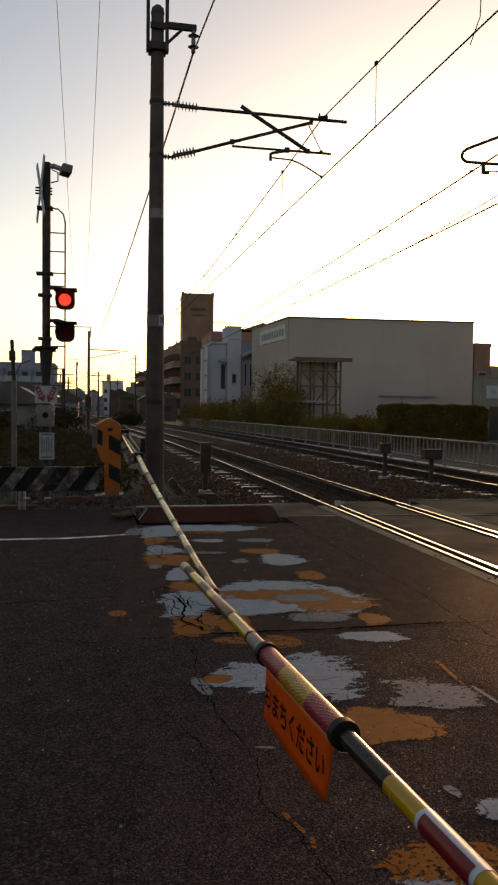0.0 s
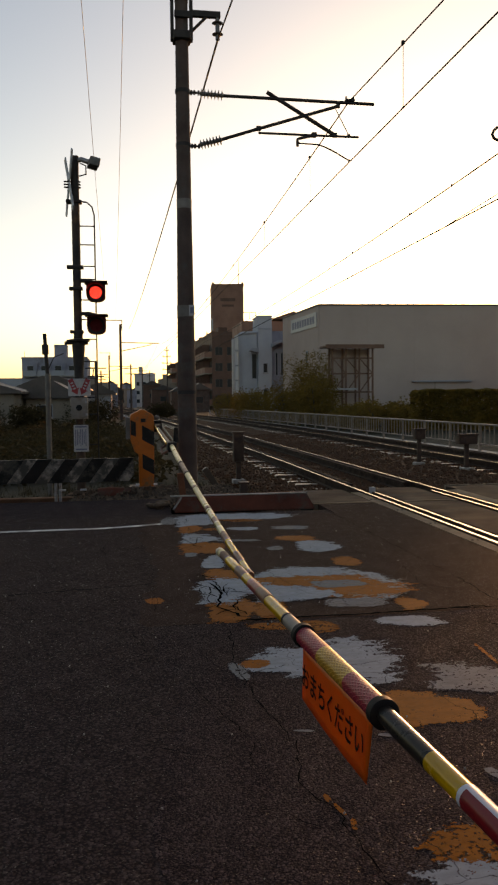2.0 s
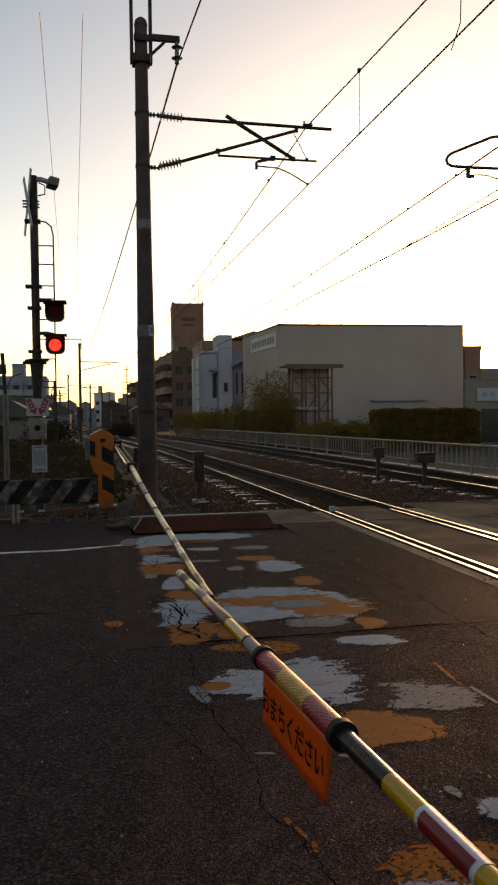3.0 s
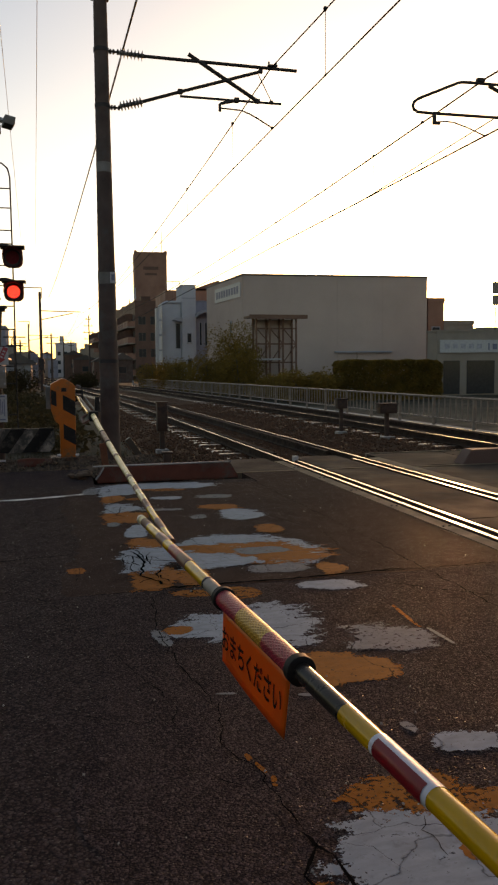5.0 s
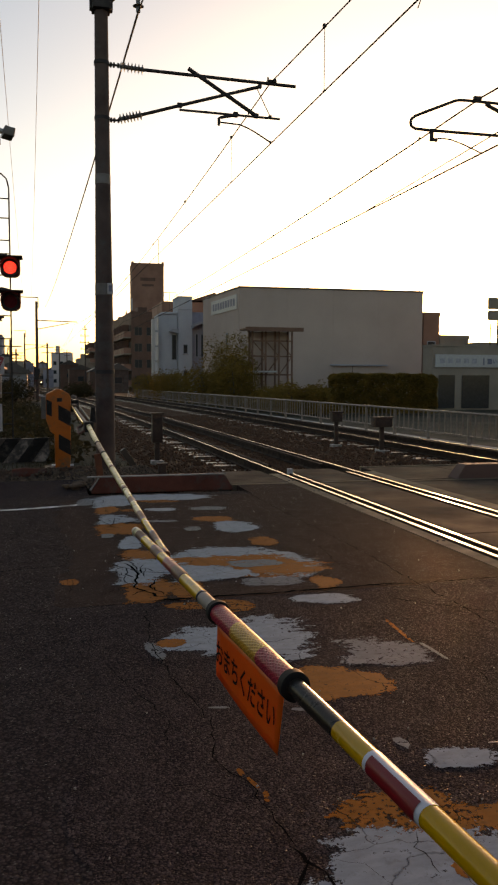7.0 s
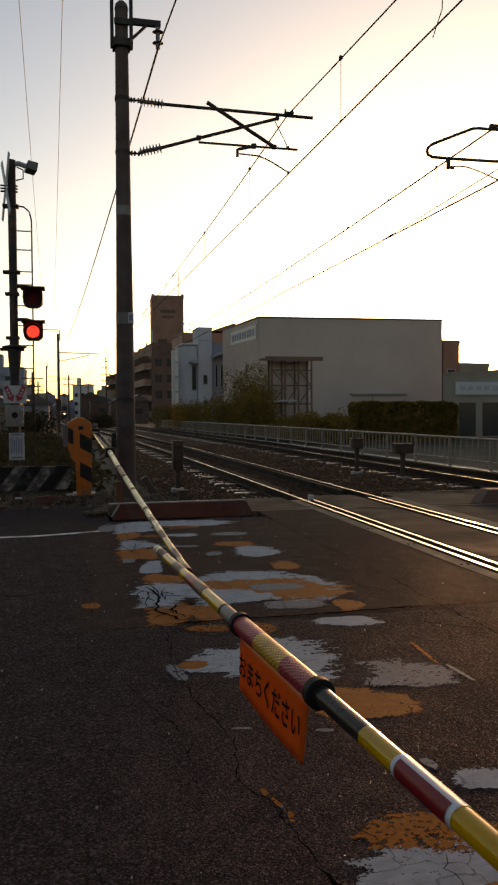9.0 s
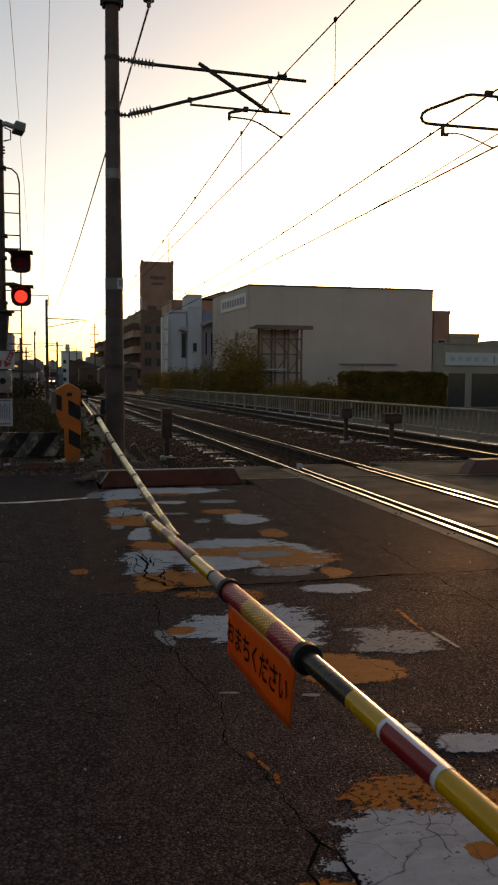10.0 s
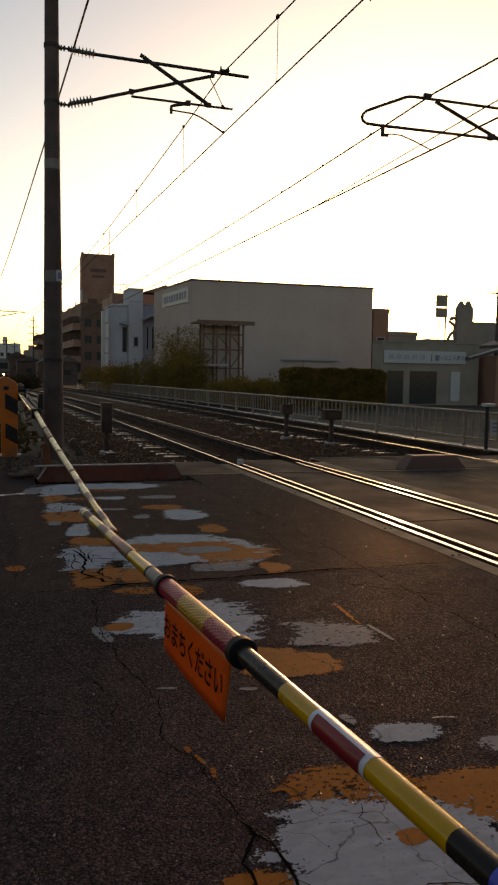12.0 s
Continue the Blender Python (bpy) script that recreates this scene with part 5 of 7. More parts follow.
overhead_pole()
second_bracket()
contact_line(3.94, 6.61, 5.57, 13.7, [11.05, 16.45, 21.5, 27.2, 35, 44, 52, 60], 0.83, 0.0115)
contact_line(8.42, 6.98, 5.9, 14.2, [16.85, 19.5, 22.4, 28.0, 34.2, 42, 50, 60], 0.42, 0.018)
loose_wires()
far_pole(-0.47, 75.0, 8.95, 3.6)
far_pole(-2.6, 125.0, 8.95, 3.6)
far_pole(-7.2, 178.0, 8.95, 3.6)


# ---- crossing signal, posts, guard rail ----
BOARDS = []


def lamp_head(mast, z):
    """One flashing head: bowl housing, visor, round board of red diodes that turns inside it."""
    c = Vector((0.33, -0.16, z))
    w = 0.165
    outline = [(-w, w)] + [(-w * 1.02 + 0.0, 0.02)] + [(-w * math.cos(radians(q)) , -0.02 - 0.13 * math.sin(radians(q)) ** 0.6) for q in (10, 25, 45, 65)] + [(w * math.cos(radians(q)), -0.02 - 0.13 * math.sin(radians(q)) ** 0.6) for q in (65, 45, 25, 10)] + [(w * 1.02, 0.02), (w, w)]
    head = part("lamp_head", prism(outline, 0.0, 0.26, Matrix.Translation(c)), LAMP_BODY, mast, "black bucket-shaped lamp housing")
    mod = head.modifiers.new("bevel", "BEVEL")
    mod.width, mod.segments = 0.018, 2
    part("rim", lathe([(0.112, 0.02), (0.145, 0.0), (0.15, 0.02), (0.15, 0.03)], Matrix.Translation(c) @ pose(0, 0, 0, 90, 0, 0), 28), DARK_STEEL, head, smooth=True)
    bm = bmesh.new()
    rows = []
    for j in range(3):
        ring = []
        for k in range(17):
            a = radians(-15 + 210 * k / 16)
            r = 0.155 + 0.004 * j
            drop = 0.0 if j < 2 else 0.03 * math.sin(a)
            ring.append(bm.verts.new((r * math.cos(a), -0.11 * j - drop, r * math.sin(a))))
        rows.append(ring)
    for a, b in zip(rows, rows[1:]):
        for k in range(16):
            bm.faces.new((a[k], a[k + 1], b[k + 1], b[k]))
    bmesh.ops.translate(bm, vec=c, verts=bm.verts)
    visor = part("visor", bm, LAMP_BODY, head, smooth=True)
    mod = visor.modifiers.new("thick", "SOLIDIFY")
    mod.thickness = 0.006
    part("brim", box(c.x - 0.2, c.x + 0.21, c.y - 0.24, c.y + 0.2, z + 0.166, z + 0.182, 0.004), DARK_STEEL, head)
    part("arm", tube([(0.0, 0, z + 0.22), (0.2, -0.02, z + 0.23), (0.3, -0.06, z + 0.2), (0.33, -0.08, z + 0.15)], 0.032, 12), DARK_STEEL, mast, smooth=True)
    # board: bright diodes on one face, dark plastic on the other
    bm = bmesh.new()
    add_lathe(bm, [(0.105, -0.012), (0.11, -0.008), (0.11, 0.0)], pose(0, 0, 0, 90, 0, 0), 32, 0)
    add_lathe(bm, [(0.108, 0.002), (0.108, 0.008)], pose(0, 0, 0, 90, 0, 0), 32, 1)
    for ring, count in ((0.0, 1), (0.03, 6), (0.06, 11), (0.09, 17)):
        for k in range(count):
            a = 2 * math.pi * k / count
            add_lathe(bm, [(0.009, 0.008), (0.006, 0.014)], Matrix.Translation((ring * math.cos(a), 0, ring * math.sin(a))) @ pose(0, 0, 0, 90, 0, 0), 8, 2)
    board = part("lamp_board", bm, [LAMP_DARK, LAMP_LIT, LED_HOT], mast, "round board of red diodes")
    board.matrix_basis = Matrix.Translation(c + Vector((0, -0.035, 0)))
    BOARDS.append(board)


def signal_mast():
    mast = empty("crossing_signal", pose(-0.83, 14.6, -0.3))
    tagged(mast, "tall crossing signal mast with two flashing red lamps and speaker", "crossing signal")
    for z0, z1, mat in ((0, 1.1, BROWN_STEEL), (1.1, 2.2, DARK_STEEL), (2.2, 3.0, DARK_STEEL), (3.0, 3.9, BROWN_STEEL), (3.9, 4.6, DARK_STEEL), (4.6, 5.2, BROWN_STEEL), (5.2, 6.08, DARK_STEEL)):
        part("mast_section", tube([(0, 0, z0), (0, 0, z1)], 0.082 if z0 < 3 else 0.072, 24), mat, mast, smooth=True)
    part("speaker", box(-0.09, 0.09, -0.2, 0.12, -0.075, 0.075, 0.02, pose(0.33, -0.06, 5.94, 0, 10, 12)), BAND_GREY, mast, "box loudspeaker on the mast head", smooth=True)
    part("speaker_mount", tube([(0.0, 0, 6.0), (0.12, 0, 6.03), (0.26, -0.02, 5.98)], 0.045, 12), GALV, mast, smooth=True)
    part("cable_loop", tube([(0.1, -0.05, 5.95), (0.2, -0.08, 5.9), (0.2, -0.08, 5.75), (0.08, -0.06, 5.72)], 0.012, 8), RUBBER, mast, smooth=True)
    # pale crossed boards seen nearly edge on
    for a in (-32, 32):
        part("cross_board", box(-0.055, 0.055, -0.01, 0.01, -0.6, 0.6, 0.004, pose(-0.1, -0.03, 5.6, 0, a, 105)), PALE_PLATE, mast, "pale crossbuck board turned edge on")
    for z in (5.53, 5.58, 5.63):
        part("strap", tube([(-0.19, -0.02, z), (0.1, -0.02, z)], 0.016, 8), DARK_STEEL, mast)
    # side ladder
    part("ladder_rail", tube([(0.02, 0, 5.3), (0.2, 0, 5.28), (0.29, 0, 5.2), (0.325, 0, 5.05), (0.325, 0, 3.0), (0.32, 0, 0.55)], 0.014, 10), DARK_STEEL, mast, smooth=True)
    for z in (4.86, 4.53, 4.15, 3.92, 3.55, 3.2, 2.85, 2.45, 2.15, 1.8, 1.5, 0.95):
        part("rung", tube([(0.05, 0, z), (0.325, 0, z)], 0.011, 8), DARK_STEEL, mast)
    for z, w in ((5.28, 0.16), (4.13, 0.17), (3.75, 0.14), (2.98, 0.14), (2.78, 0.24)):
        part("clamp", box(-w, w * 0.7, -0.09, 0.09, z - 0.025, z + 0.025, 0.01), DARK_STEEL, mast)
    part("collar", lathe([(0.085, 2.3), (0.1, 2.5), (0.12, 2.79), (0.21, 2.81), (0.21, 2.835), (0.08, 2.86)], None, 20), DARK_STEEL, mast, smooth=True)
    lamp_head(mast, 3.66)
    lamp_head(mast, 3.08)
    # direction plate with two red arrows
    plate = part("arrow_plate", box(-0.19, 0.2, -0.13, -0.1, 1.83, 2.14, 0.006), PALE_PLATE, mast, "pale plate with two red arrows")
    for s in (-1, 1):
        m = Matrix.Translation((0.005 + s * 0.1, -0.136, 2.0)) @ pose(0, 0, 0, 0, s * 24, 0) @ Matrix.Scale(1.08, 4)
        part("arrow", prism([(-0.04, 0.13), (0.04, 0.13), (0.04, -0.05), (0.07, -0.05), (0.0, -0.15), (-0.07, -0.05), (-0.04, -0.05)], -0.002, 0.002, m), RED_PRINT, plate)
        for k in range(3):
            part("arrow_mark", box(-0.02, 0.02, -0.005, -0.003, -0.05 + 0.05 * k, -0.025 + 0.05 * k, 0, m), PALE_PLATE, plate)
    cabinet = part("bell_box", box(-0.15, 0.15, -0.22, -0.08, 1.42, 1.80, 0.015), GREY_BOX, mast, "weathered grey metal box", smooth=True)
    part("speaker_grille", lathe([(0.055, 0), (0.05, 0.012), (0.02, 0.014)], Matrix.Translation((0.0, -0.22, 1.62)) @ pose(0, 0, 0, 90, 0, 0), 18), RUBBER, cabinet)
    for z in (1.5, 1.72):
        part("latch", box(0.11, 0.145, -0.228, -0.215, z - 0.02, z + 0.02, 0.003), GALV, cabinet)
    part("bracket", box(-0.06, 0.06, -0.12, -0.05, 1.32, 1.44, 0.01), BROWN_STEEL, mast)
    notice = part("notice_board", box(-0.11, 0.15, -0.115, -0.1, 0.83, 1.31, 0.004), PALE_PLATE, mast, "pale notice with small blue-grey print")
    part("print_line", box(-0.08, 0.12, -0.119, -0.114, 1.265, 1.29), GREY_PRINT, notice)
    for k in range(7):
        z1 = 1.23 - (0.04 if k in (2, 5) else 0.0)
        part("print_line", box(-0.085 + 0.03 * k, -0.07 + 0.03 * k, -0.119, -0.114, 0.93 + 0.02 * (k % 3), z1), GREY_PRINT, notice)
    part("print_line", box(-0.08, 0.12, -0.119, -0.114, 0.86, 0.885), GREY_PRINT, notice)
    part("footing", box(-0.25, 0.25, -0.25, 0.25, -0.05, 0.06, 0.03), STONE, mast)


def thin_post():
    post = empty("utility_post", pose(-1.42, 15.0, -0.3))
    tagged(post, "slim grey metal post behind the guard rail", "post")
    part("lower_tube", tube([(0, 0, 0), (0, 0, 2.25)], 0.048, 16), BAND_GREY, post, smooth=True)
    part("upper_tube", tube([(0, 0, 2.2), (-0.04, 0, 2.98)], 0.035, 12), DARK_STEEL, post, smooth=True)
    part("fitting", tube([(-0.03, 0, 2.6), (-0.035, 0, 2.78)], 0.06, 10), DARK_STEEL, post)
    part("collar", tube([(0, 0, 0.5), (0, 0, 0.56)], 0.085, 14), BAND_GREY, post)
    part("branch", tube([(0, 0, 2.3), (0.12, 0, 2.55), (0.3, 0, 2.62)], 0.01, 8), DARK_STEEL, post)


def guard_rail():
    rail = empty("guard_fence", pose(0, 12.9, -0.05))
    tagged(rail, "low barrier beam in worn black and white diagonal stripes", "guard rail")
    slope = 0.14
    x, k = -0.262 - 13 * 0.428, 0
    while x < 0.02:
        w = 0.228 if k % 2 == 0 else 0.2
        zz = 0.006 * math.sin(k * 1.7)
        x1 = x + w
        corners = [(x - slope, 0.19 + zz), (min(x1 - slope, 0.1), 0.19 + zz), (min(x1 + slope, 0.1), 0.565 + zz), (min(x + slope, 0.09), 0.565 + zz)]
        if x1 + slope > 0.1 > x1 - slope:
            corners.insert(2, (0.1, 0.19 + zz + 0.375 * (0.1 - x1 + slope) / (2 * slope)))
            corners[3] = (0.1, 0.565 + zz)
        part("stripe", prism(corners, -0.06, 0.06), GUARD_BLACK if k % 2 == 0 else GUARD_WHITE, rail)
        x, k = x1, k + 1
    for px in (-4.4, -3.1, -2.1, -1.1):
        part("post", box(px - 0.055, px - 0.015, -0.05, 0.05, -0.25, 0.2, 0.008), GALV, rail)
        part("post", box(px + 0.015, px + 0.055, -0.05, 0.05, -0.25, 0.2, 0.008), GALV, rail)
        part("foot", box(px - 0.12, px + 0.12, -0.12, 0.12, -0.27, -0.18, 0.03), SLEEPER, rail)
    log = part("fallen_post", tube([(0, 0, 0), (0.18, 0.01, 0.008), (0.36, 0.02, -0.004), (0.52, 0.03, 0.0)], [0.088, 0.1, 0.09, 0.082], 18), KERB_RED, None, smooth=True)
    log.matrix_basis = pose(-0.47, 12.9, -0.06, 0, 0, 3)
    tagged(log, "short rusty pipe post lying on the ground", "post")
    wall = part("low_wall", box(-6.0, -0.15, 13.2, 13.4, -0.35, -0.14, 0.02), STONE)
    tagged(wall, "low concrete kerb behind the guard beam", "kerb", kind="structure")
    for x in (-0.62, -0.3):
        ob = part("reflector", box(-0.05, 0.05, -0.01, 0.02, 0.0, 0.03, 0.006), PALE_PLATE)
        ob.matrix_basis = pose(x - 0.4, 12.8, 0.012)
        tagged(ob, "small bright reflector under the guard beam", "reflector", "small reflectors")


def leaning_slab():
    stake = part("marker_stake", box(-0.05, 0.05, -0.03, 0.03, 0.0, 0.46, 0.01), MARKER_ORANGE)
    stake.matrix_basis = pose(0.86, 12.35, -0.16, 0, -6, 10)
    tagged(stake, "faded orange marker stake in the rubble", "marker")
    ob = part("concrete_slab", box(-0.06, 0.06, -0.03, 0.03, 0.0, 0.5, 0.012), SLEEPER)
    ob.matrix_basis = pose(1.78, 15.6, -0.33, 0, -34, 8)
    tagged(ob, "small grey concrete slab leaning beside the line pole", "slab")


def track_boxes():
    def stand(name, x, y, h, w, d, head, mat, label):
        ob = empty(name, pose(x, y, -0.2))
        tagged(ob, label, "track box")
        part("stem", box(-0.045, 0.045, -0.045, 0.045, 0, h, 0.01), mat, ob)
        part("case", box(-w / 2, w / 2, -d / 2, d / 2, h - head, h, 0.02), mat, ob, smooth=True)
        part("lid", box(-w / 2 - 0.02, w / 2 + 0.02, -d / 2 - 0.02, d / 2 + 0.02, h, h + 0.03, 0.008), mat, ob)
        part("foot", box(-0.12, 0.12, -0.12, 0.12, 0.0, 0.08, 0.02), CONCRETE, ob)

    stand("track_box", 2.15, 15.3, 0.98, 0.2, 0.2, 0.55, BROWN_STEEL, "dark brown track box on a short post")
    stand("track_box", 7.0, 18.3, 0.86, 0.26, 0.2, 0.22, BROWN_STEEL, "rusty track box on a stem between tracks")
    stand("track_box", 7.45, 16.6, 0.80, 0.42, 0.25, 0.2, BROWN_STEEL, "rusty track box on a stem between tracks")
    stand("track_box", 1.75, 11.9, 0.35, 0.12, 0.12, 0.2, BROWN_STEEL, "short rusty stub post in the ballast")


signal_mast()
thin_post()
guard_rail()
leaning_slab()
track_boxes()


# ---- fence along the far track ----
def fence():
    run = empty("railing_fence", pose(10.2, 0, -0.25))
    tagged(run, "pale steel railing along the far side of the tracks", "fence")

    def fx(y):
        return track_shift(y) + 0.0

    post_me = part("post", box(-0.035, 0.035, -0.04, 0.04, 0.0, 0.92, 0.006), FENCE_WHITE, run)
    bar_me = part("baluster", box(-0.012, 0.012, -0.021, 0.021, 0.33, 0.88), FENCE_WHITE, run)
    y, k = 9.1, 0
    post_me.matrix_basis, bar_me.matrix_basis = pose(fx(y), y, 0), pose(fx(y + 0.3), y + 0.3, 0)
    rest = bmesh.new()
    while y < 75:
        if k:
            if y < 75:
                ob = new("post", post_me.data)
                ob.parent = run
                ob.matrix_basis = pose(fx(y), y, 0)
            else:
                add_box(rest, fx(y) - 0.03, fx(y) + 0.03, y - 0.03, y + 0.03, 0, 0.93)
        for j in range(6):
            yb = y + 0.3 + j * 0.3
            if k == 0 and j == 0:
                continue
            if yb < 75:
                ob = new("baluster", bar_me.data)
                ob.parent = run
                ob.matrix_basis = pose(fx(yb), yb, 0)
            else:
                add_box(rest, fx(yb) - 0.012, fx(yb) + 0.012, yb - 0.021, yb + 0.021, 0.33, 0.88)
        y += 2.1
        k += 1
    for z, r in ((0.9, 0.03), (0.33, 0.022)):
        ys = [9.1 + 1.5 * i for i in range(45)]
        part("handrail" if z > 0.5 else "bottom_rail", tube([(fx(v), v, z) for v in ys], r, 10), FENCE_WHITE, run, smooth=True)
    kerb = bmesh.new()
    ys = [8.0 + 2.0 * i for i in range(36)]
    for a, b in zip(ys, ys[1:]):
        vs = [kerb.verts.new(p) for p in ((9.98 + fx(a), a, -0.4), (10.42 + fx(a), a, -0.4), (10.42 + fx(b), b, -0.4), (9.98 + fx(b), b, -0.4), (9.98 + fx(a), a, -0.12), (10.42 + fx(a), a, -0.12), (10.42 + fx(b), b, -0.12), (9.98 + fx(b), b, -0.12))]
        for f in ((0, 1, 5, 4), (1, 2, 6, 5), (2, 3, 7, 6), (3, 0, 4, 7), (4, 5, 6, 7)):
            kerb.faces.new([vs[i] for i in f])
    tagged(part("fence_kerb", kerb, CONCRETE), "low concrete kerb under the railing", "kerb", kind="structure")
    post = empty("sensor_post", pose(9.95, 14.22, -0.3))
    tagged(post, "slim post with a small pale camera box by the railing", "post")
    part("stem", tube([(0, 0, 0), (0, 0, 1.12)], 0.04, 12), DARK_STEEL, post, smooth=True)
    part("head", box(-0.1, 0.1, -0.14, 0.08, 1.1, 1.17, 0.015), PALE_PLATE, post, smooth=True)
    board = part("notice_board", box(0.08, 0.6, -0.02, 0.0, 0.5, 0.82, 0.004), PALE_PLATE, post, "pale notice board on the railing")
    for k in range(3):
        part("print_line", box(0.13, 0.55, -0.024, -0.02, 0.57 + 0.08 * k, 0.6 + 0.08 * k), GREY_PRINT, board)


fence()


# ---- buildings ----
def window(parent, w, h, m, sill=True, frame_mat=None):
    """A framed pane set into the face of a wall; m puts its middle on the wall, looking along -y."""
    win = part("window", box(-w / 2, w / 2, -0.03, 0.05, -h / 2, h / 2, 0.0, m), frame_mat or GREY_WALL, parent)
    part("pane", box(-w / 2 + 0.07, w / 2 - 0.07, -0.045, -0.031, -h / 2 + 0.07, h / 2 - 0.07, 0.0, m), DIM_GLASS, win)
    if sill:
        part("sill", box(-w / 2 - 0.05, w / 2 + 0.05, -0.12, -0.02, -h / 2 - 0.08, -h / 2 - 0.005, 0.0, m), CONCRETE, win)
    return win


def house_body(name, x, y, w, d, h, turn, wall, label, category="building", parapet=0.35):
    """A block with its front-left corner at (x, y), front along its own x axis."""
    b = empty(name, pose(x, y, -0.32, 0, 0, turn))
    tagged(b, label, category)
    part("wall", box(0, w, 0, d, 0, h), wall, b)
    if parapet:
        bm = bmesh.new()
        add_box(bm, -0.06, w + 0.06, -0.06, 0.16, h + 0.003, h + parapet)
        add_box(bm, -0.06, 0.16, 0.163, d - 0.163, h + 0.003, h + parapet)
        add_box(bm, w - 0.16, w + 0.06, 0.163, d - 0.163, h + 0.003, h + parapet)
        add_box(bm, -0.06, w + 0.06, d - 0.16, d + 0.06, h + 0.003, h + parapet)
        part("roof", bm, wall, b)
    return b


def hall():
    b = empty("sports_hall", pose(15.65, 63.2, -0.32, 0, 0, -3.2))
    tagged(b, "large plain grey hall with a banner on its side", "building")
    w, d, h, back = 15.9, 10.6, 9.38, -1.5
    bm = bmesh.new()
    foot = [(0, 0), (w, 0), (w, d), (back, d)]
    low, top = [bm.verts.new((x, y, 0)) for x, y in foot], [bm.verts.new((x, y, h)) for x, y in foot]
    for i in range(4):
        bm.faces.new((low[i], low[(i + 1) % 4], top[(i + 1) % 4], top[i]))
    bm.faces.new(top)
    part("wall", bm, HALL_WALL, b)
    for i in range(4):
        part("panel", box(i * w / 4 + 0.004, (i + 1) * w / 4 - 0.004, -0.05, -0.004, 0.1, h - 0.02), HALL_WALL, b)
    side = pose(0, 0, 0, 0, 0, math.degrees(math.atan2(-back, d)))
    for i in range(3):
        part("panel", box(-0.05, -0.004, i * d / 3 + 0.01, (i + 1) * d / 3 - 0.01, 0.1, h - 0.02, 0, side), HALL_WALL, b)
    bm = bmesh.new()
    foot = [(-0.1, -0.12), (w + 0.08, -0.12), (w + 0.08, d + 0.1), (back - 0.1, d + 0.1)]
    low, top = [bm.verts.new((x, y, h)) for x, y in foot], [bm.verts.new((x, y, h + 0.12)) for x, y in foot]
    for i in range(4):
        bm.faces.new((low[i], low[(i + 1) % 4], top[(i + 1) % 4], top[i]))
    bm.faces.new(top)
    bm.faces.new(low[::-1])
    part("roof", bm, ROOF_DARK, b)
    board = part("banner", box(-0.12, -0.06, 0.5, 7.7, 7.72, 8.92, 0, side), PALE_PLATE, b, "pale banner with unreadable dark print")
    for k in range(9):
        part("print_bar", box(-0.135, -0.121, 0.95 + 0.72 * k, 1.45 + 0.72 * k, 8.02, 8.62, 0, side), GREY_PRINT, board)
    for x, z, ww, hh in ((10.2, 3.1, 5.0, 0.12), (12.5, 2.2, 2.0, 0.1)):
        part("ledge", box(x - ww / 2, x + ww / 2, -0.35, -0.05, z, z + hh), GREY_WALL, b)
    window(b, 0.5, 1.4, side @ pose(-0.051, 3.2, 5.2, 0, 0, -90))
    # added block, hidden behind the hall, to keep bounced sun off the pale blocks
    part("rear_wing", box(1.9, w - 0.3, d + 0.12, d + 5.6, 0, h - 0.4), HALL_WALL, b)
    # lower wing beside it
    c = house_body("shop_block", 31.75, 62.5, 1.5, 8, 7.4, 0, BROWN_WALL, "plain low block next to the hall")
    for j in range(2):
        window(c, 0.8, 1.2, pose(0.75, 0, 2.2 + 2.5 * j))
    c2 = house_body("shop_block", 33.4, 62.7, 2.8, 6, 5.5, 0, CREAM_WALL, "plain low block next to the hall")
    for i in range(3):
        window(c2, 0.6, 1.2, pose(0.5 + 0.9 * i, 0, 2.6))


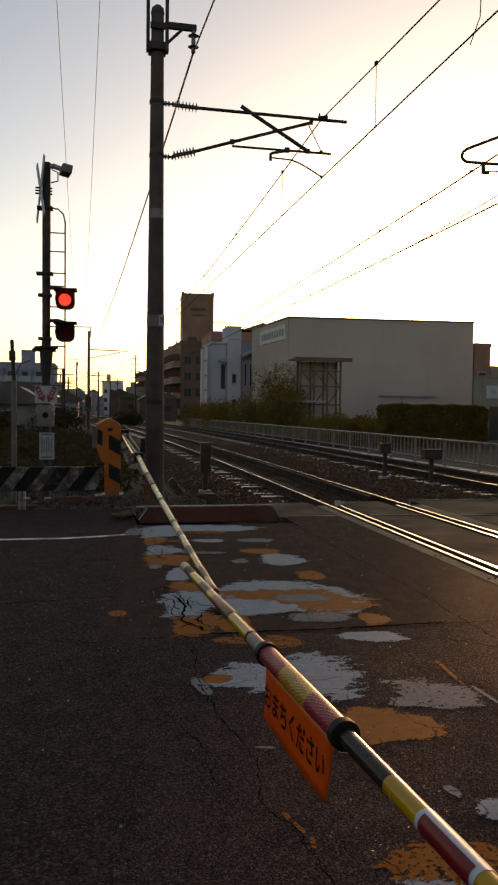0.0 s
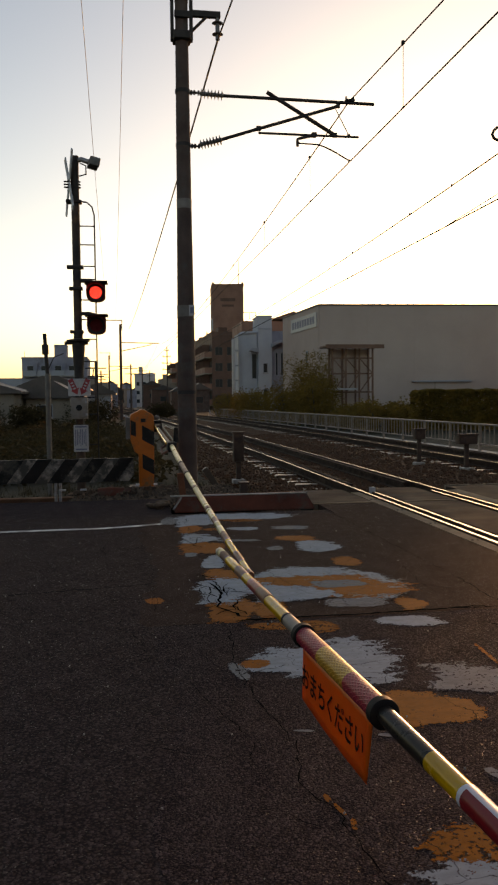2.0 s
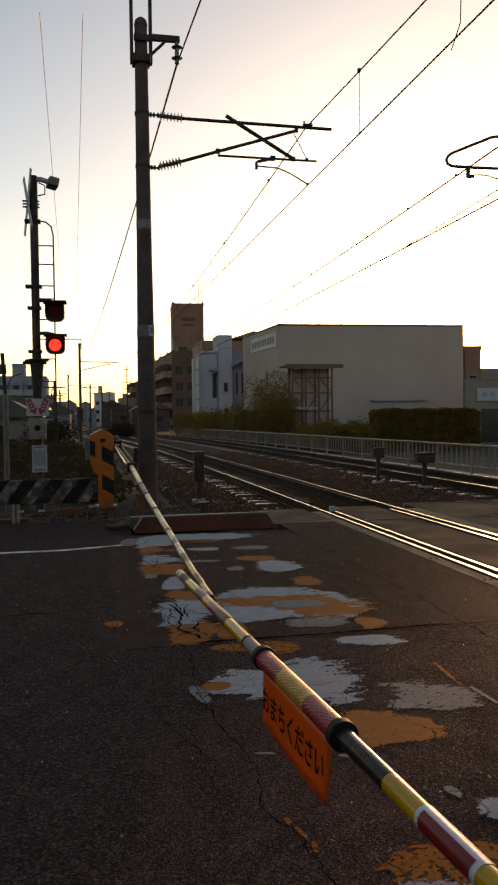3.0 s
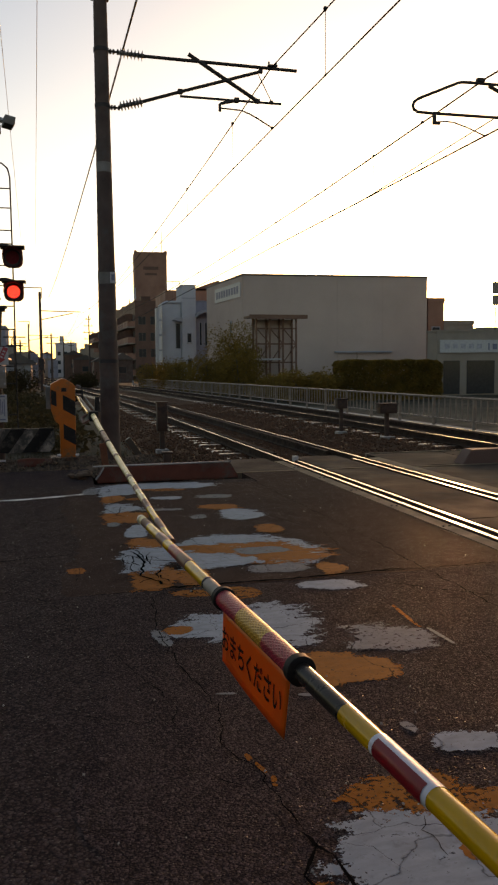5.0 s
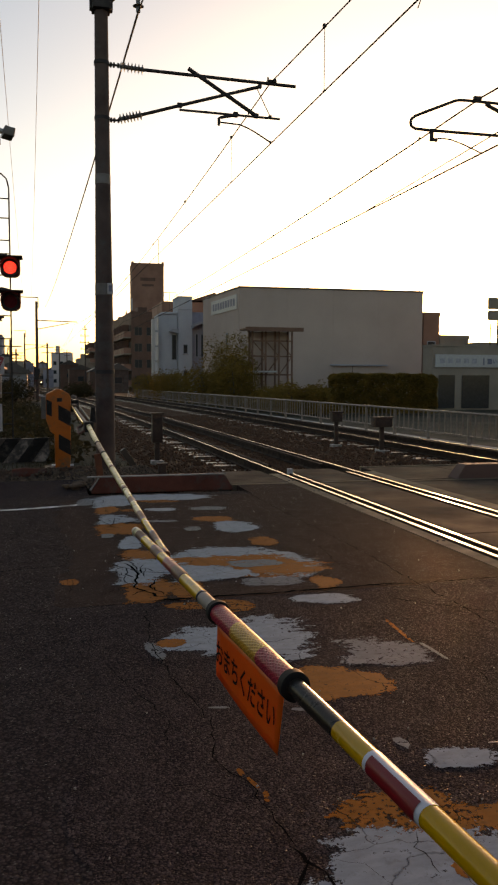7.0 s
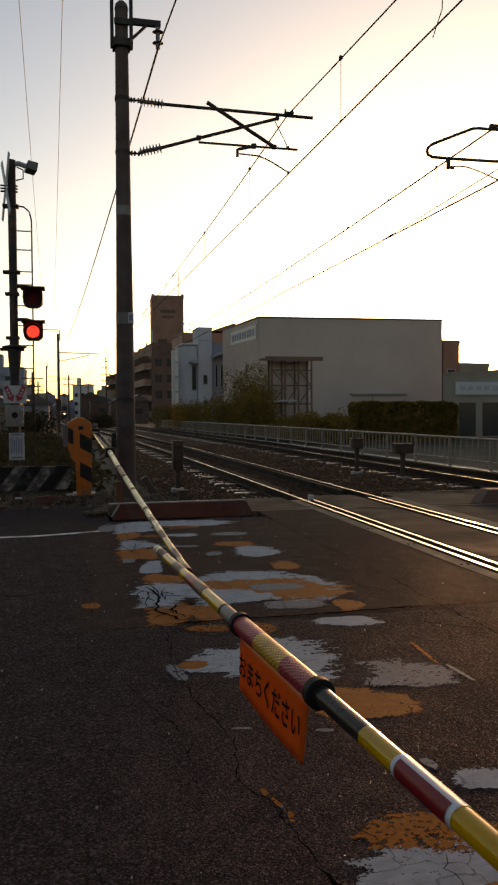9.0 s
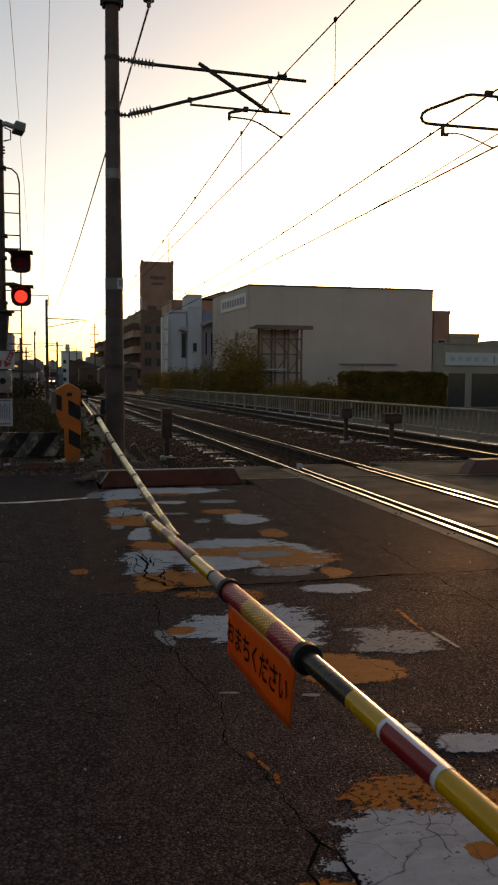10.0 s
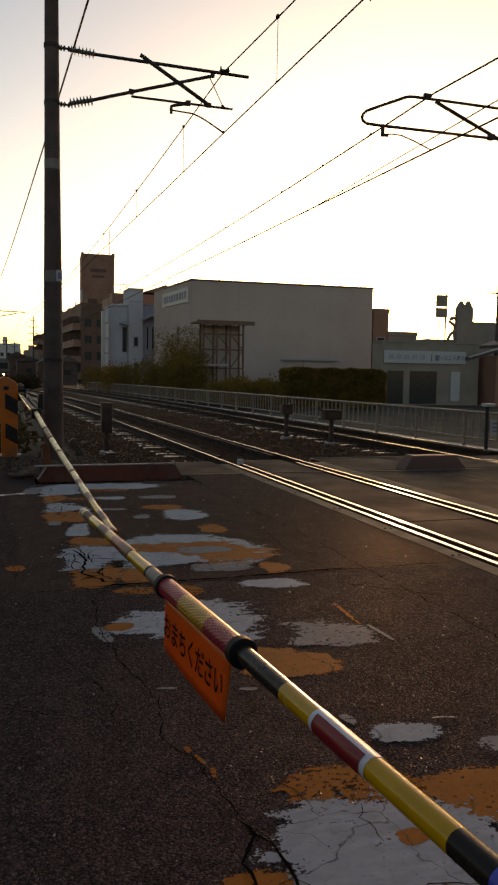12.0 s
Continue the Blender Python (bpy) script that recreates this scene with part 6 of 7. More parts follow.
def white_block():
    b = house_body("white_apartment", 11.35, 80, 1.9, 3, 8.5, 0, WHITE_WALL, "pale small apartment block with a rounded corner", "building", 0)
    part("roof_edge", tube([(0.1, -0.05, 8.4), (0.4, -0.05, 8.58), (1.9, -0.05, 8.62)], 0.14, 8), WHITE_WALL, b)
    part("awning", prism([(1.0, 6.75), (1.95, 6.55), (1.95, 7.0), (1.3, 7.0)], -0.9, 0.0), GREY_WALL, b)
    window(b, 0.55, 2.6, pose(1.6, 0, 5.2), False)
    window(b, 0.7, 1.0, pose(0.7, 0, 1.6))
    s = empty("stair_column", pose(10.65, 79.6, -0.32))
    tagged(s, "pale outside stair column beside the block", "staircase")
    part("column", box(0.0, 0.3, 0, 0.5, 1.9, 8.0, 0.02), PALE_PLATE, s)
    part("column", box(0.6, 0.72, 0, 0.5, 0.0, 8.0, 0.02), PALE_PLATE, s)
    part("footing", box(0.0, 0.72, 0.1, 0.5, 0.0, 1.9), GREY_WALL, s)
    for k in range(4):
        part("landing", box(0.3, 0.6, 0.05, 0.5, 2.2 + 1.5 * k, 2.35 + 1.5 * k), GREY_WALL, s)
    c = house_body("white_apartment", 13.3, 79.4, 1.4, 3.5, 10.15, 0, WHITE_WALL, "narrow pale tower of a small apartment block", "building", 0.15)
    for z in (2.4, 5.0):
        window(c, 0.5, 1.0, pose(0.7, 0, z))
    # thin grey strip that paints a shadow line across the tower's top
    part("shadow_strip", box(-0.02, 1.42, -0.04, -0.002, 8.9, 9.0), GREY_WALL, c)
    # this block's wall is darker grey, with its shade put into the colour
    d = house_body("white_apartment", 14.72, 79.7, 1.9, 10, 8.65, 0, SHADE_GREY, "pale low block with a curved awning", "building", 0.1)
    part("awning", prism([(-0.1, 7.1), (0.7, 7.5), (1.5, 7.6), (1.5, 7.75), (0.6, 7.75), (-0.1, 7.4)], -1.1, 0.0), GREY_WALL, d)
    for x in (0.5, 1.05):
        window(d, 0.3, 2.4, pose(x, 0, 5.4), False)
    g = house_body("gabled_house", 12.6, 86, 7.0, 8, 10.4, 0, BROWN_WALL, "brown house with a small gable behind pale blocks", "building", 0)
    part("roof", prism([(3.2, 10.6), (7.1, 10.6), (5.8, 11.5)], -0.2, 10.2), ROOF_RUST, g)
    part("railing", box(0.1, 1.6, 0.0, 0.05, 11.3, 11.38), GALV, g)
    for x in (0.15, 0.85, 1.55):
        part("rail_post", box(x - 0.03, x + 0.03, 0.0, 0.05, 10.6, 11.3), GALV, g)
    window(g, 0.9, 1.2, pose(5.8, 0, 8.0))


def tower_block():
    b = house_body("apartment_tower", 16.3, 150, 6.0, 8, 23.3, -4, BROWN_WALL, "tall red-brown tiled apartment stair tower", "building", 0.5)
    part("print_bar", box(1.6, 4.4, -0.04, -0.002, 20.5, 21.1), DARK_BROWN, b)
    part("print_bar", box(1.9, 4.1, -0.04, -0.002, 19.5, 19.9), DARK_BROWN, b)
    for x in (0.2, 5.8):
        part("corner_post", box(x - 0.22, x + 0.22, -0.08, 0.36, 23.8, 24.05), BROWN_WALL, b)
    for j in range(5):
        part("pale_panel", box(-0.3, 0.15, -0.05, -0.004, 3.0 + 3.0 * j, 5.2 + 3.0 * j), PALE_PLATE, b)
    part("aerial", tube([(5.2, 2, 23.8), (5.2, 2, 28.6)], 0.06, 6), DARK_STEEL, b)
    for j in range(5):
        window(b, 0.8, 1.2, pose(4.7, 0, 2.5 + 2.9 * j))
    part("spire", lathe([(0.35, 12.0), (0.3, 13.6), (0.02, 15.2)], Matrix.Translation((-1.0, 1, 0)), 10), BROWN_WALL, b)
    for j in range(4):
        bal = part("balcony", box(0.3, 3.6, -1.1, 0.0, 1.0 + 2.7 * j, 1.9 + 2.7 * j, 0.03), DARK_BROWN, b)
        # slab edge in lighter cream, its lit look put into the colour
        part("slab_edge", box(0.25, 3.65, -1.15, -0.02, 0.86 + 2.7 * j, 0.998 + 2.7 * j), CREAM_WALL, bal)
    # terrace blocks running along the line, balconies on the track side
    for x, y, w, d, h, floors, turn in ((14.7, 136, 4.4, 26, 13.1, 4, 2.0), (13.9, 163.5, 5.0, 22, 13.6, 4, 2.0), (12.9, 204, 5.0, 14, 11.2, 4, 2.0)):
        c = house_body("brown_apartment", x, y, w, d, h, turn, DARK_BROWN, "dark brown apartment block with stacked balconies", "building", 0.5)
        part("stair_head", box(w * 0.35, w * 0.35 + 1.6, 3, 6, h, h + 1.5, 0.02), DARK_BROWN, c)
        part("roof_tank", box(w * 0.3, w * 0.3 + 1.8, d * 0.6, d * 0.6 + 4, h, h + 1.1, 0.02), DARK_BROWN, c)
        for j in range(floors):
            z = 1.0 + 2.75 * j
            for i in range(int(w // 2.1)):
                a = 0.3 + 2.05 * i
                win = part("window", box(a + 0.2, a + 1.5, -0.03, 0.05, z + 0.3, z + 1.7), ROOF_DARK, c)
                part("pane", box(a + 0.27, a + 0.83, -0.045, -0.031, z + 0.35, z + 1.65), DIM_GLASS, win)
                part("pane", box(a + 0.89, a + 1.43, -0.045, -0.031, z + 0.35, z + 1.65), DIM_GLASS, win)
            for i in range(int(d // 3.4)):
                a = 0.3 + 3.4 * i
                bal = part("balcony", box(-1.3, 0.0, a, a + 3.1, z, z + 0.95, 0.03), BROWN_WALL, c)
                # cream paints these slab edges as lit against the brown
                part("slab_edge", box(-1.36, -0.02, a - 0.03, a + 3.13, z - 0.2, z - 0.002), CREAM_WALL, bal)
                part("divider", box(-1.25, 0.0, a + 3.13, a + 3.25, z - 0.16, z + 2.3), DARK_BROWN, bal)
                win = part("window", box(-0.05, 0.03, a + 0.5, a + 2.6, z + 0.1, z + 2.0), ROOF_DARK, c)
                part("pane", box(-0.065, -0.051, a + 0.6, a + 2.5, z + 0.15, z + 1.95), DIM_GLASS, win)


def lattice_shed():
    """A weathered open frame under a rusty flat roof, between the hedge and the hall."""
    s = empty("frame_shed", pose(13.2, 50, -0.32))
    tagged(s, "weathered open frame shed with a rusty flat roof", "shed")
    part("roof", box(-0.5, 3.3, -0.5, 1.3, 5.1, 5.22, 0.02), ROOF_RUST, s)
    part("fascia", box(-0.55, 3.35, -0.56, -0.5, 5.0, 5.26), ROOF_RUST, s)
    for x in (0.05, 0.95, 1.85, 2.75):
        for y in (0.05, 0.95):
            part("post", box(x - 0.05, x + 0.05, y - 0.05, y + 0.05, 0, 5.1), ROOF_RUST, s)
    for z in (1.0, 2.2, 3.4, 4.4):
        part("beam", box(0, 2.8, -0.02, 0.04, z - 0.05, z + 0.05), ROOF_RUST, s)
    for i in range(3):
        a = 0.05 + 0.9 * i
        part("brace", tube([(a, 0, 2.2), (a + 0.9, 0, 3.4)], 0.035, 6), ROOF_RUST, s)
        part("brace", tube([(a + 0.9, 0, 3.4), (a, 0, 4.4)], 0.035, 6), ROOF_RUST, s)
    part("back_wall", box(0, 2.8, 1.02, 1.08, 0, 5.05), HALL_WALL, s)
    part("awning", box(-0.3, 1.5, -0.8, -0.1, 2.35, 2.45, 0.01), PALE_PLATE, s)


def shop():
    b = house_body("roadside_shop", 23.75, 45.46, 7.05, 1.4, 4.0, -2, CREAM_WALL, "low roadside shop with a long pale banner", "building", 0.12)
    board = part("banner", box(0.15, 6.0, -0.12, -0.06, 2.7, 3.5), PALE_PLATE, b, "long pale shop banner with dark print")
    part("print_bar", box(3.45, 3.53, -0.14, -0.121, 2.85, 3.3), GREY_PRINT, board)
    part("print_bar", box(3.75, 4.05, -0.14, -0.121, 2.9, 3.25), GREY_PRINT, board)
    for k, sign in enumerate("いところあり"):
        letters = bpy.data.curves.new("lettering", "FONT")
        letters.body, letters.size, letters.offset = sign, 0.36, 0.008
        letters.align_y = "CENTER"
        text = new("lettering", letters)
        me = bpy.data.meshes.new_from_object(text.evaluated_get(bpy.context.evaluated_depsgraph_get()))
        bpy.data.objects.remove(text)
        me.transform(pose(4.1 + 0.3 * k, -0.126, 3.08, 90, 0, 0) @ Matrix.Diagonal((0.84, 1, 1, 1)))
        me.materials.clear()
        me.materials.append(GREY_PRINT)
        new("letter", me).parent = board
    for k in range(5):
        part("print_bar", box(0.45 + 0.55 * k, 0.8 + 0.55 * k, -0.14, -0.121, 2.95, 3.25), PALE_GREY, board)
    for x, ww in ((1.0, 1.1), (3.0, 1.9)):
        part("shop_front", box(x - ww / 2, x + ww / 2, -0.06, -0.004, 0.1, 2.2), GLASS, b)
    part("pillar", box(4.95, 5.6, -0.15, -0.004, 0.3, 2.2), PALE_PLATE, b)
    # tiled house with a long bright eave
    c = house_body("tiled_house", 31.3, 44.0, 9, 9, 3.3, 0, BROWN_WALL, "low house with a wide tiled roof", "building", 0)
    part("roof", prism([(0.85, 3.835), (8, 5.98), (8, 6.2), (0.85, 4.055)], -0.8, 3.5), ROOF_DARK, c)
    part("porch_roof", prism([(-2.6, 2.9), (0.846, 3.834), (0.846, 4.054), (-2.6, 3.12)], -0.8, -0.35), ROOF_DARK, c)
    part("eave", tube([(-2.6, -0.86, 3.12), (0.4, -0.86, 3.93)], 0.05, 8), PALE_PLATE, c)
    for i in range(3):
        window(c, 1.2, 1.1, pose(1.6 + 2.6 * i, 0, 1.6))
    # the novelty roofline with two pointed turrets
    t = house_body("turreted_building", 34.7, 52, 7, 2.6, 6.0, 0, CREAM_WALL, "plain building with a double-pointed turret on its corner", "building", 0.06)
    part("turret", prism([(-1.36, 0.0), (0.0, 0.0), (0.0, 7.05), (-0.05, 7.15), (-0.38, 7.62), (-0.68, 7.12), (-0.98, 7.6), (-1.3, 7.12), (-1.36, 7.0)], -0.1, 0.25), CREAM_WALL, t)
    part("finial", tube([(-0.45, 0.5, 7.55), (-0.3, 0.5, 7.85)], 0.05, 6), ROOF_RUST, t)
    part("ornament", tube([(-1.3, 0.2, 6.3), (-1.75, 0.2, 6.25), (-1.85, 0.2, 6.05), (-1.4, 0.2, 5.75), (-1.3, 0.2, 5.4), (-1.7, 0.2, 5.1), (-1.95, 0.2, 4.7)], 0.13, 8), CREAM_WALL, t, smooth=True)
    part("lower_wing", box(-3.6, -1.364, 0.3, 2.4, 0.0, 4.7), CREAM_WALL, t)
    # roadside sign boards on twin poles
    s = empty("pole_sign", pose(31.1, 50.5, -0.32))
    tagged(s, "two square pale sign boards on a tall pole", "sign")
    part("pole", tube([(0.35, 0, 0), (0.35, 0, 7.8)], 0.06, 10), DARK_STEEL, s)
    part("pole", tube([(-0.23, 0, 0), (-0.23, 0, 5.95)], 0.04, 10), DARK_STEEL, s)
    part("board", box(-0.42, 0.42, -0.12, 0.12, 6.95, 7.75, 0.02), CREAM_WALL, s)
    part("board", box(-0.42, 0.42, -0.12, 0.12, 6.15, 6.83, 0.02), CREAM_WALL, s)
    p = empty("utility_pole", pose(33.4, 47.0, -0.32))
    tagged(p, "dark utility pole with a transformer among roofs", "utility pole")
    part("shaft", tube([(0, 0, 0), (0, 0, 8.5)], [0.16, 0.12], 12), POLE, p)
    part("transformer", lathe([(0.2, 6.4), (0.24, 6.5), (0.24, 7.0), (0.18, 7.1)], Matrix.Translation((0.1, -0.25, 0)), 12), DARK_STEEL, p)
    part("crossarm", box(-0.7, 0.7, -0.05, 0.05, 7.6, 7.7), DARK_STEEL, p)


def left_side():
    b = house_body("grey_apartment", -15.1, 120, 9.4, 10, 8.1, 0, SHADE_GREY, "grey apartment block with balconies and small windows", "building", 0.3)
    part("stair_head", box(4.6, 6.4, 1, 4, 8.1, 10.3), SHADE_GREY, b)
    for j in range(3):
        for i in range(4):
            x0, z0 = 0.25 + 2.0 * i, 1.05 + 2.3 * j
            bal = part("balcony", box(x0, x0 + 1.9, -0.9, -0.005, z0, z0 + 0.75, 0.02), GREY_WALL, b)
            part("slab_edge", box(x0 - 0.03, x0 + 1.93, -0.95, -0.005, z0 - 0.16, z0 - 0.004), CONCRETE, bal)
            part("divider", box(x0 + 1.91, x0 + 1.97, -0.8, -0.005, z0 + 0.004, z0 + 1.9), SHADE_GREY, bal)
    part("mast", tube([(0.3, 1, 8.2), (0.3, 1, 9.3)], 0.03, 6), DARK_STEEL, b)
    for j in range(3):
        for i in range(4):
            window(b, 1.0, 0.9, pose(1.2 + 2.0 * i, 0, 2.1 + 2.3 * j))
    part("annex", box(9.4, 10.6, 0, 8, 0, 5.6), CREAM_WALL, b)
    # tiled houses behind the field
    for x, y, w, d, h, rise, wall, lab in ((-14.0, 50, 7.2, 7, 2.4, 1.0, CREAM_WALL, "low cream house with a dark tiled roof"), (-6.6, 54, 3.0, 6, 2.1, 1.05, CREAM_WALL, "small cream house with a dark tiled roof"), (-9.2, 70, 5.5, 7, 2.9, 1.1, GREY_WALL, "grey house with a dark tiled roof"), (-14.5, 44, 4.6, 5, 2.0, 0.7, CREAM_WALL, "small pale house under a low dark roof"), (-4.6, 85, 3.0, 6, 2.6, 1.0, GREY_WALL, "grey house with a dark tiled roof")):
        c = house_body("tiled_house", x, y, w, d, h, 0, wall, lab, "house", 0)
        part("roof", prism([(-0.5, h - 0.1), (w + 0.5, h - 0.1), (w + 0.5, h + 0.05), (w * 0.62, h + rise), (w * 0.38, h + rise), (-0.5, h + 0.05)], -0.5, d + 0.5), ROOF_DARK, c)
        for i in range(max(1, int(w / 2.2))):
            window(c, 1.1, 0.9, pose(1.2 + 2.1 * i, 0, h * 0.55))
    # distance: mid-rise blocks down the line, one with haze put into its wall colour
    rng = random.Random(11)
    for x, y, w, h, wall in ((2.6, 250, 6.4, 10.2, HAZE_BLOCK), (-9.5, 230, 4.2, 7.0, CREAM_WALL), (12, 300, 8, 9.5, CREAM_WALL), (-13, 300, 7, 8.5, CREAM_WALL), (8.5, 205, 4.5, 7.2, CREAM_WALL), (5.0, 330, 7, 10.5, CREAM_WALL), (-22, 260, 12, 9, CREAM_WALL), (-36, 220, 14, 8, GREY_WALL), (-14, 210, 5, 6.5, CREAM_WALL), (-5.2, 235, 2.6, 6.6, SHADE_GREY), (-2.2, 260, 3.4, 5.6, CREAM_WALL), (0.1, 215, 2.6, 4.4, SHADE_GREY), (8.4, 240, 3.2, 5.2, SHADE_GREY)):
        c = house_body("distant_block", x, y, w, 8, h, 0, wall, "hazy distant apartment block", "building", 0.3)
        tagged(c, group="distant blocks")
        if h > 9:
            part("stair_head", box(w * 0.2, w * 0.4, 1, 4, h, h + 2.4), wall, c)
        for j in range(int(h / 2.8)):
            for i in range(int(w / 2.0)):
                window(c, 1.0, 1.2, pose(1.0 + 2.0 * i, 0, 1.8 + 2.7 * j), False)
    for x, y, w, h in ((-6.5, 120, 3.5, 2.8), (9.2, 125, 3.0, 3.2), (11.2, 118, 3.0, 3.4), (8.0, 160, 4.5, 4.0), (7.0, 185, 4.0, 5.5), (-6.0, 150, 4.5, 4.4)):
        c = house_body("distant_house", x + track_shift(y) * 0.35, y, w, 6, h, 0, DARK_BROWN if rng.random() < 0.7 else POLE, "small distant house beside the line", "house", 0)
        tagged(c, group="distant houses")
        part("roof", prism([(-0.3, h), (w + 0.3, h), (w / 2, h + 1.0)], -0.3, 6.3), ROOF_DARK, c)
        window(c, 1.2, 1.0, pose(w / 2, 0, h * 0.55), False, ROOF_DARK)
    # low roofs closing the view down the line
    for k in range(9):
        x, y, w, h = -21 + 4.6 * k, 452 + 7 * ((k * 5) % 4), 4.4 + 0.5 * (k % 3), 8.0 + 1.1 * ((k * 7) % 5)
        c = house_body("distant_house", x, y, w, 7, h, 0, DARK_BROWN if k % 2 else SHADE_GREY, "small distant house at the end of the line", "house", 0)
        tagged(c, group="distant houses")
        part("roof", prism([(-0.3, h), (w + 0.3, h), (w / 2, h + 1.5)], -0.3, 7.3), ROOF_DARK, c)
        window(c, 1.3, 1.1, pose(w / 2, 0, h * 0.55), False, ROOF_DARK)
    for x, y, h in ((-2.6, 70, 5.2), (0.6, 105, 6.6), (-3.4, 110, 6.0), (3.0, 150, 8.0), (5.5, 190, 9.0), (-7, 170, 7.5)):
        p = empty("utility_pole", pose(x, y, -0.32))
        tagged(p, "thin utility pole with crossarms beside houses", "utility pole", "utility poles")
        part("shaft", tube([(0, 0, 0), (0, 0, h)], [0.15, 0.1], 10), POLE, p)
        part("crossarm", box(-0.9, 0.9, -0.05, 0.05, h - 0.6, h - 0.5), DARK_STEEL, p)
        part("crossarm", box(-0.7, 0.7, -0.05, 0.05, h - 1.3, h - 1.2), DARK_STEEL, p)


def line_furniture():
    """A tall distribution pole and a pale trestle marker farther along the line."""
    p = empty("utility_pole", pose(7.66, 150, -0.32))
    tagged(p, "tall thin utility pole with four crossarms", "utility pole")
    part("shaft", tube([(0, 0, 0), (0, 0, 12.0)], [0.17, 0.1], 10), POLE, p)
    for z, w in ((11.2, 0.5), (10.0, 0.9), (8.8, 1.0), (7.6, 0.9)):
        arm = part("crossarm", box(-w, w * 0.8, -0.06, 0.06, z, z + 0.13), DARK_STEEL, p)
        for x in (-w * 0.8, w * 0.6):
            part("insulator", box(x - 0.05, x + 0.05, -0.05, 0.05, z + 0.13, z + 0.36, 0.01), INSULATOR, arm)
    m = empty("trestle_marker", pose(7.95, 76, -0.22))
    tagged(m, "small pale trestle marker beside the far track", "marker")
    for x in (-0.16, 0.12):
        part("leg", tube([(x, 0, 0), (-0.06, 0, 0.75)], 0.035, 8), PALE_PLATE, m)
    part("arm", tube([(-0.04, 0, 0.42), (0.38, 0, 0.3)], 0.03, 8), PALE_PLATE, m)
    part("foot", box(-0.25, 0.25, -0.15, 0.15, -0.05, 0.03, 0.01), CONCRETE, m)


def closing_blocks():
    """Plain blocks added out of view round the crossing, closing the sides away from the sun."""
    for x, y, w, d, h in ((-20, -16, 21, 6, 7.0), (13, -22, 9, 22, 7.5), (-34, -16, 12, 10, 6.5), (1.8, -18, 9, 7, 6.0)):
        c = house_body("unseen_block", x, y, w, d, h, 0, GREY_WALL, "plain grey block added out of view behind the crossing", "house", 0.2)
        tagged(c, group="roadside houses")


closing_blocks()
line_furniture()
hall()
white_block()
tower_block()
lattice_shed()
shop()
left_side()


# ---- plants ----
def bush(x, y, rx, ry, h, seed, mat=None, count=7000, size=0.12):
    rng = random.Random(seed)
    b = empty("bush", pose(x, y, -0.32))
    tagged(b, "dense overgrown green-brown bush behind the railing", "bush", "bushes behind the railing")
    bm = bmesh.new()
    for k in range(5):
        a = rng.uniform(0, 6.3)
        add_tube(bm, [(0, 0, 0), (0.25 * rx * math.cos(a), 0.25 * ry * math.sin(a), h * 0.35), (0.5 * rx * math.cos(a), 0.5 * ry * math.sin(a), h * 0.62)], [0.07, 0.045, 0.02], 7)
    part("trunk", bm, WOOD_BARK, b)
    bm = bmesh.new()
    n = 7
    for k in range(n):
        a = 2 * math.pi * k / n + rng.uniform(-0.4, 0.4)
        f = rng.uniform(0.3, 0.62)
        hh = h * rng.uniform(0.62, 1.0)
        leaves(bm, rng, (rx * f * math.cos(a), ry * f * math.sin(a), hh * 0.5), (rx * 0.62, ry * 0.62, hh * 0.55), count // n, size)
    part("crown", bm, mat or LEAF, b)


def clipped_hedge(x0, x1, y0, y1, top):
    """A long hedge cut flat on top, its leaves thick near the faces and a few shoots standing out."""
    rng = random.Random(91)
    h = empty("clipped_hedge", pose((x0 + x1) / 2, (y0 + y1) / 2, -0.32))
    tagged(h, "long flat-topped clipped hedge in front of the pale hall", "hedge")
    w, d, z = (x1 - x0) / 2, (y1 - y0) / 2, top + 0.32
    bm = bmesh.new()
    for k in range(9):
        x = -w + w * 2 * (k + 0.5) / 9
        add_tube(bm, [(x, 0, 0), (x + 0.1, 0.08, z * 0.4), (x - 0.08, -0.1, z * 0.8)], [0.05, 0.035, 0.015], 6)
    part("stems", bm, WOOD_BARK, h)
    bm = bmesh.new()
    for _ in range(21000):
        p = Vector((rng.uniform(-w, w), rng.uniform(-d, d), rng.uniform(0.1, z)))
        face = rng.randrange(4)
        if face == 0:
            p.z = z - abs(rng.gauss(0, 0.09))
        elif face < 3:
            p.y = -d + abs(rng.gauss(0, 0.1))
        elif rng.random() < 0.5:
            p.x = (w - abs(rng.gauss(0, 0.1))) * rng.choice((-1, 1))
        away = max(0.0, abs(p.x) - w + 0.35) / 0.35
        p.z = min(p.z, z - 0.28 * away * away) + 0.09 * noise.noise(Vector((p.x * 1.3, p.y * 1.3, 4.0)))
        p.y += 0.12 * noise.noise(Vector((p.x * 1.6, p.z * 1.6, 9.0)))
        s = 0.155 * (0.6 + 0.8 * rng.random())
        q = Euler((rng.uniform(-1.2, 1.2), rng.uniform(-1.2, 1.2), rng.uniform(0, 6.3))).to_matrix()
        bm.faces.new([bm.verts.new(p + q @ Vector(c) * s) for c in ((0, -0.5, 0), (0.28, 0, 0.08), (0, 0.6, -0.05), (-0.28, 0, 0.08))])
    part("foliage", bm, LEAF, h)
    part("shoot", tube([(-1.75, 0, z - 0.1), (-1.72, 0.02, z + 0.2), (-1.74, 0, z + 0.42)], [0.02, 0.015, 0.008], 6), WOOD_BARK, h)


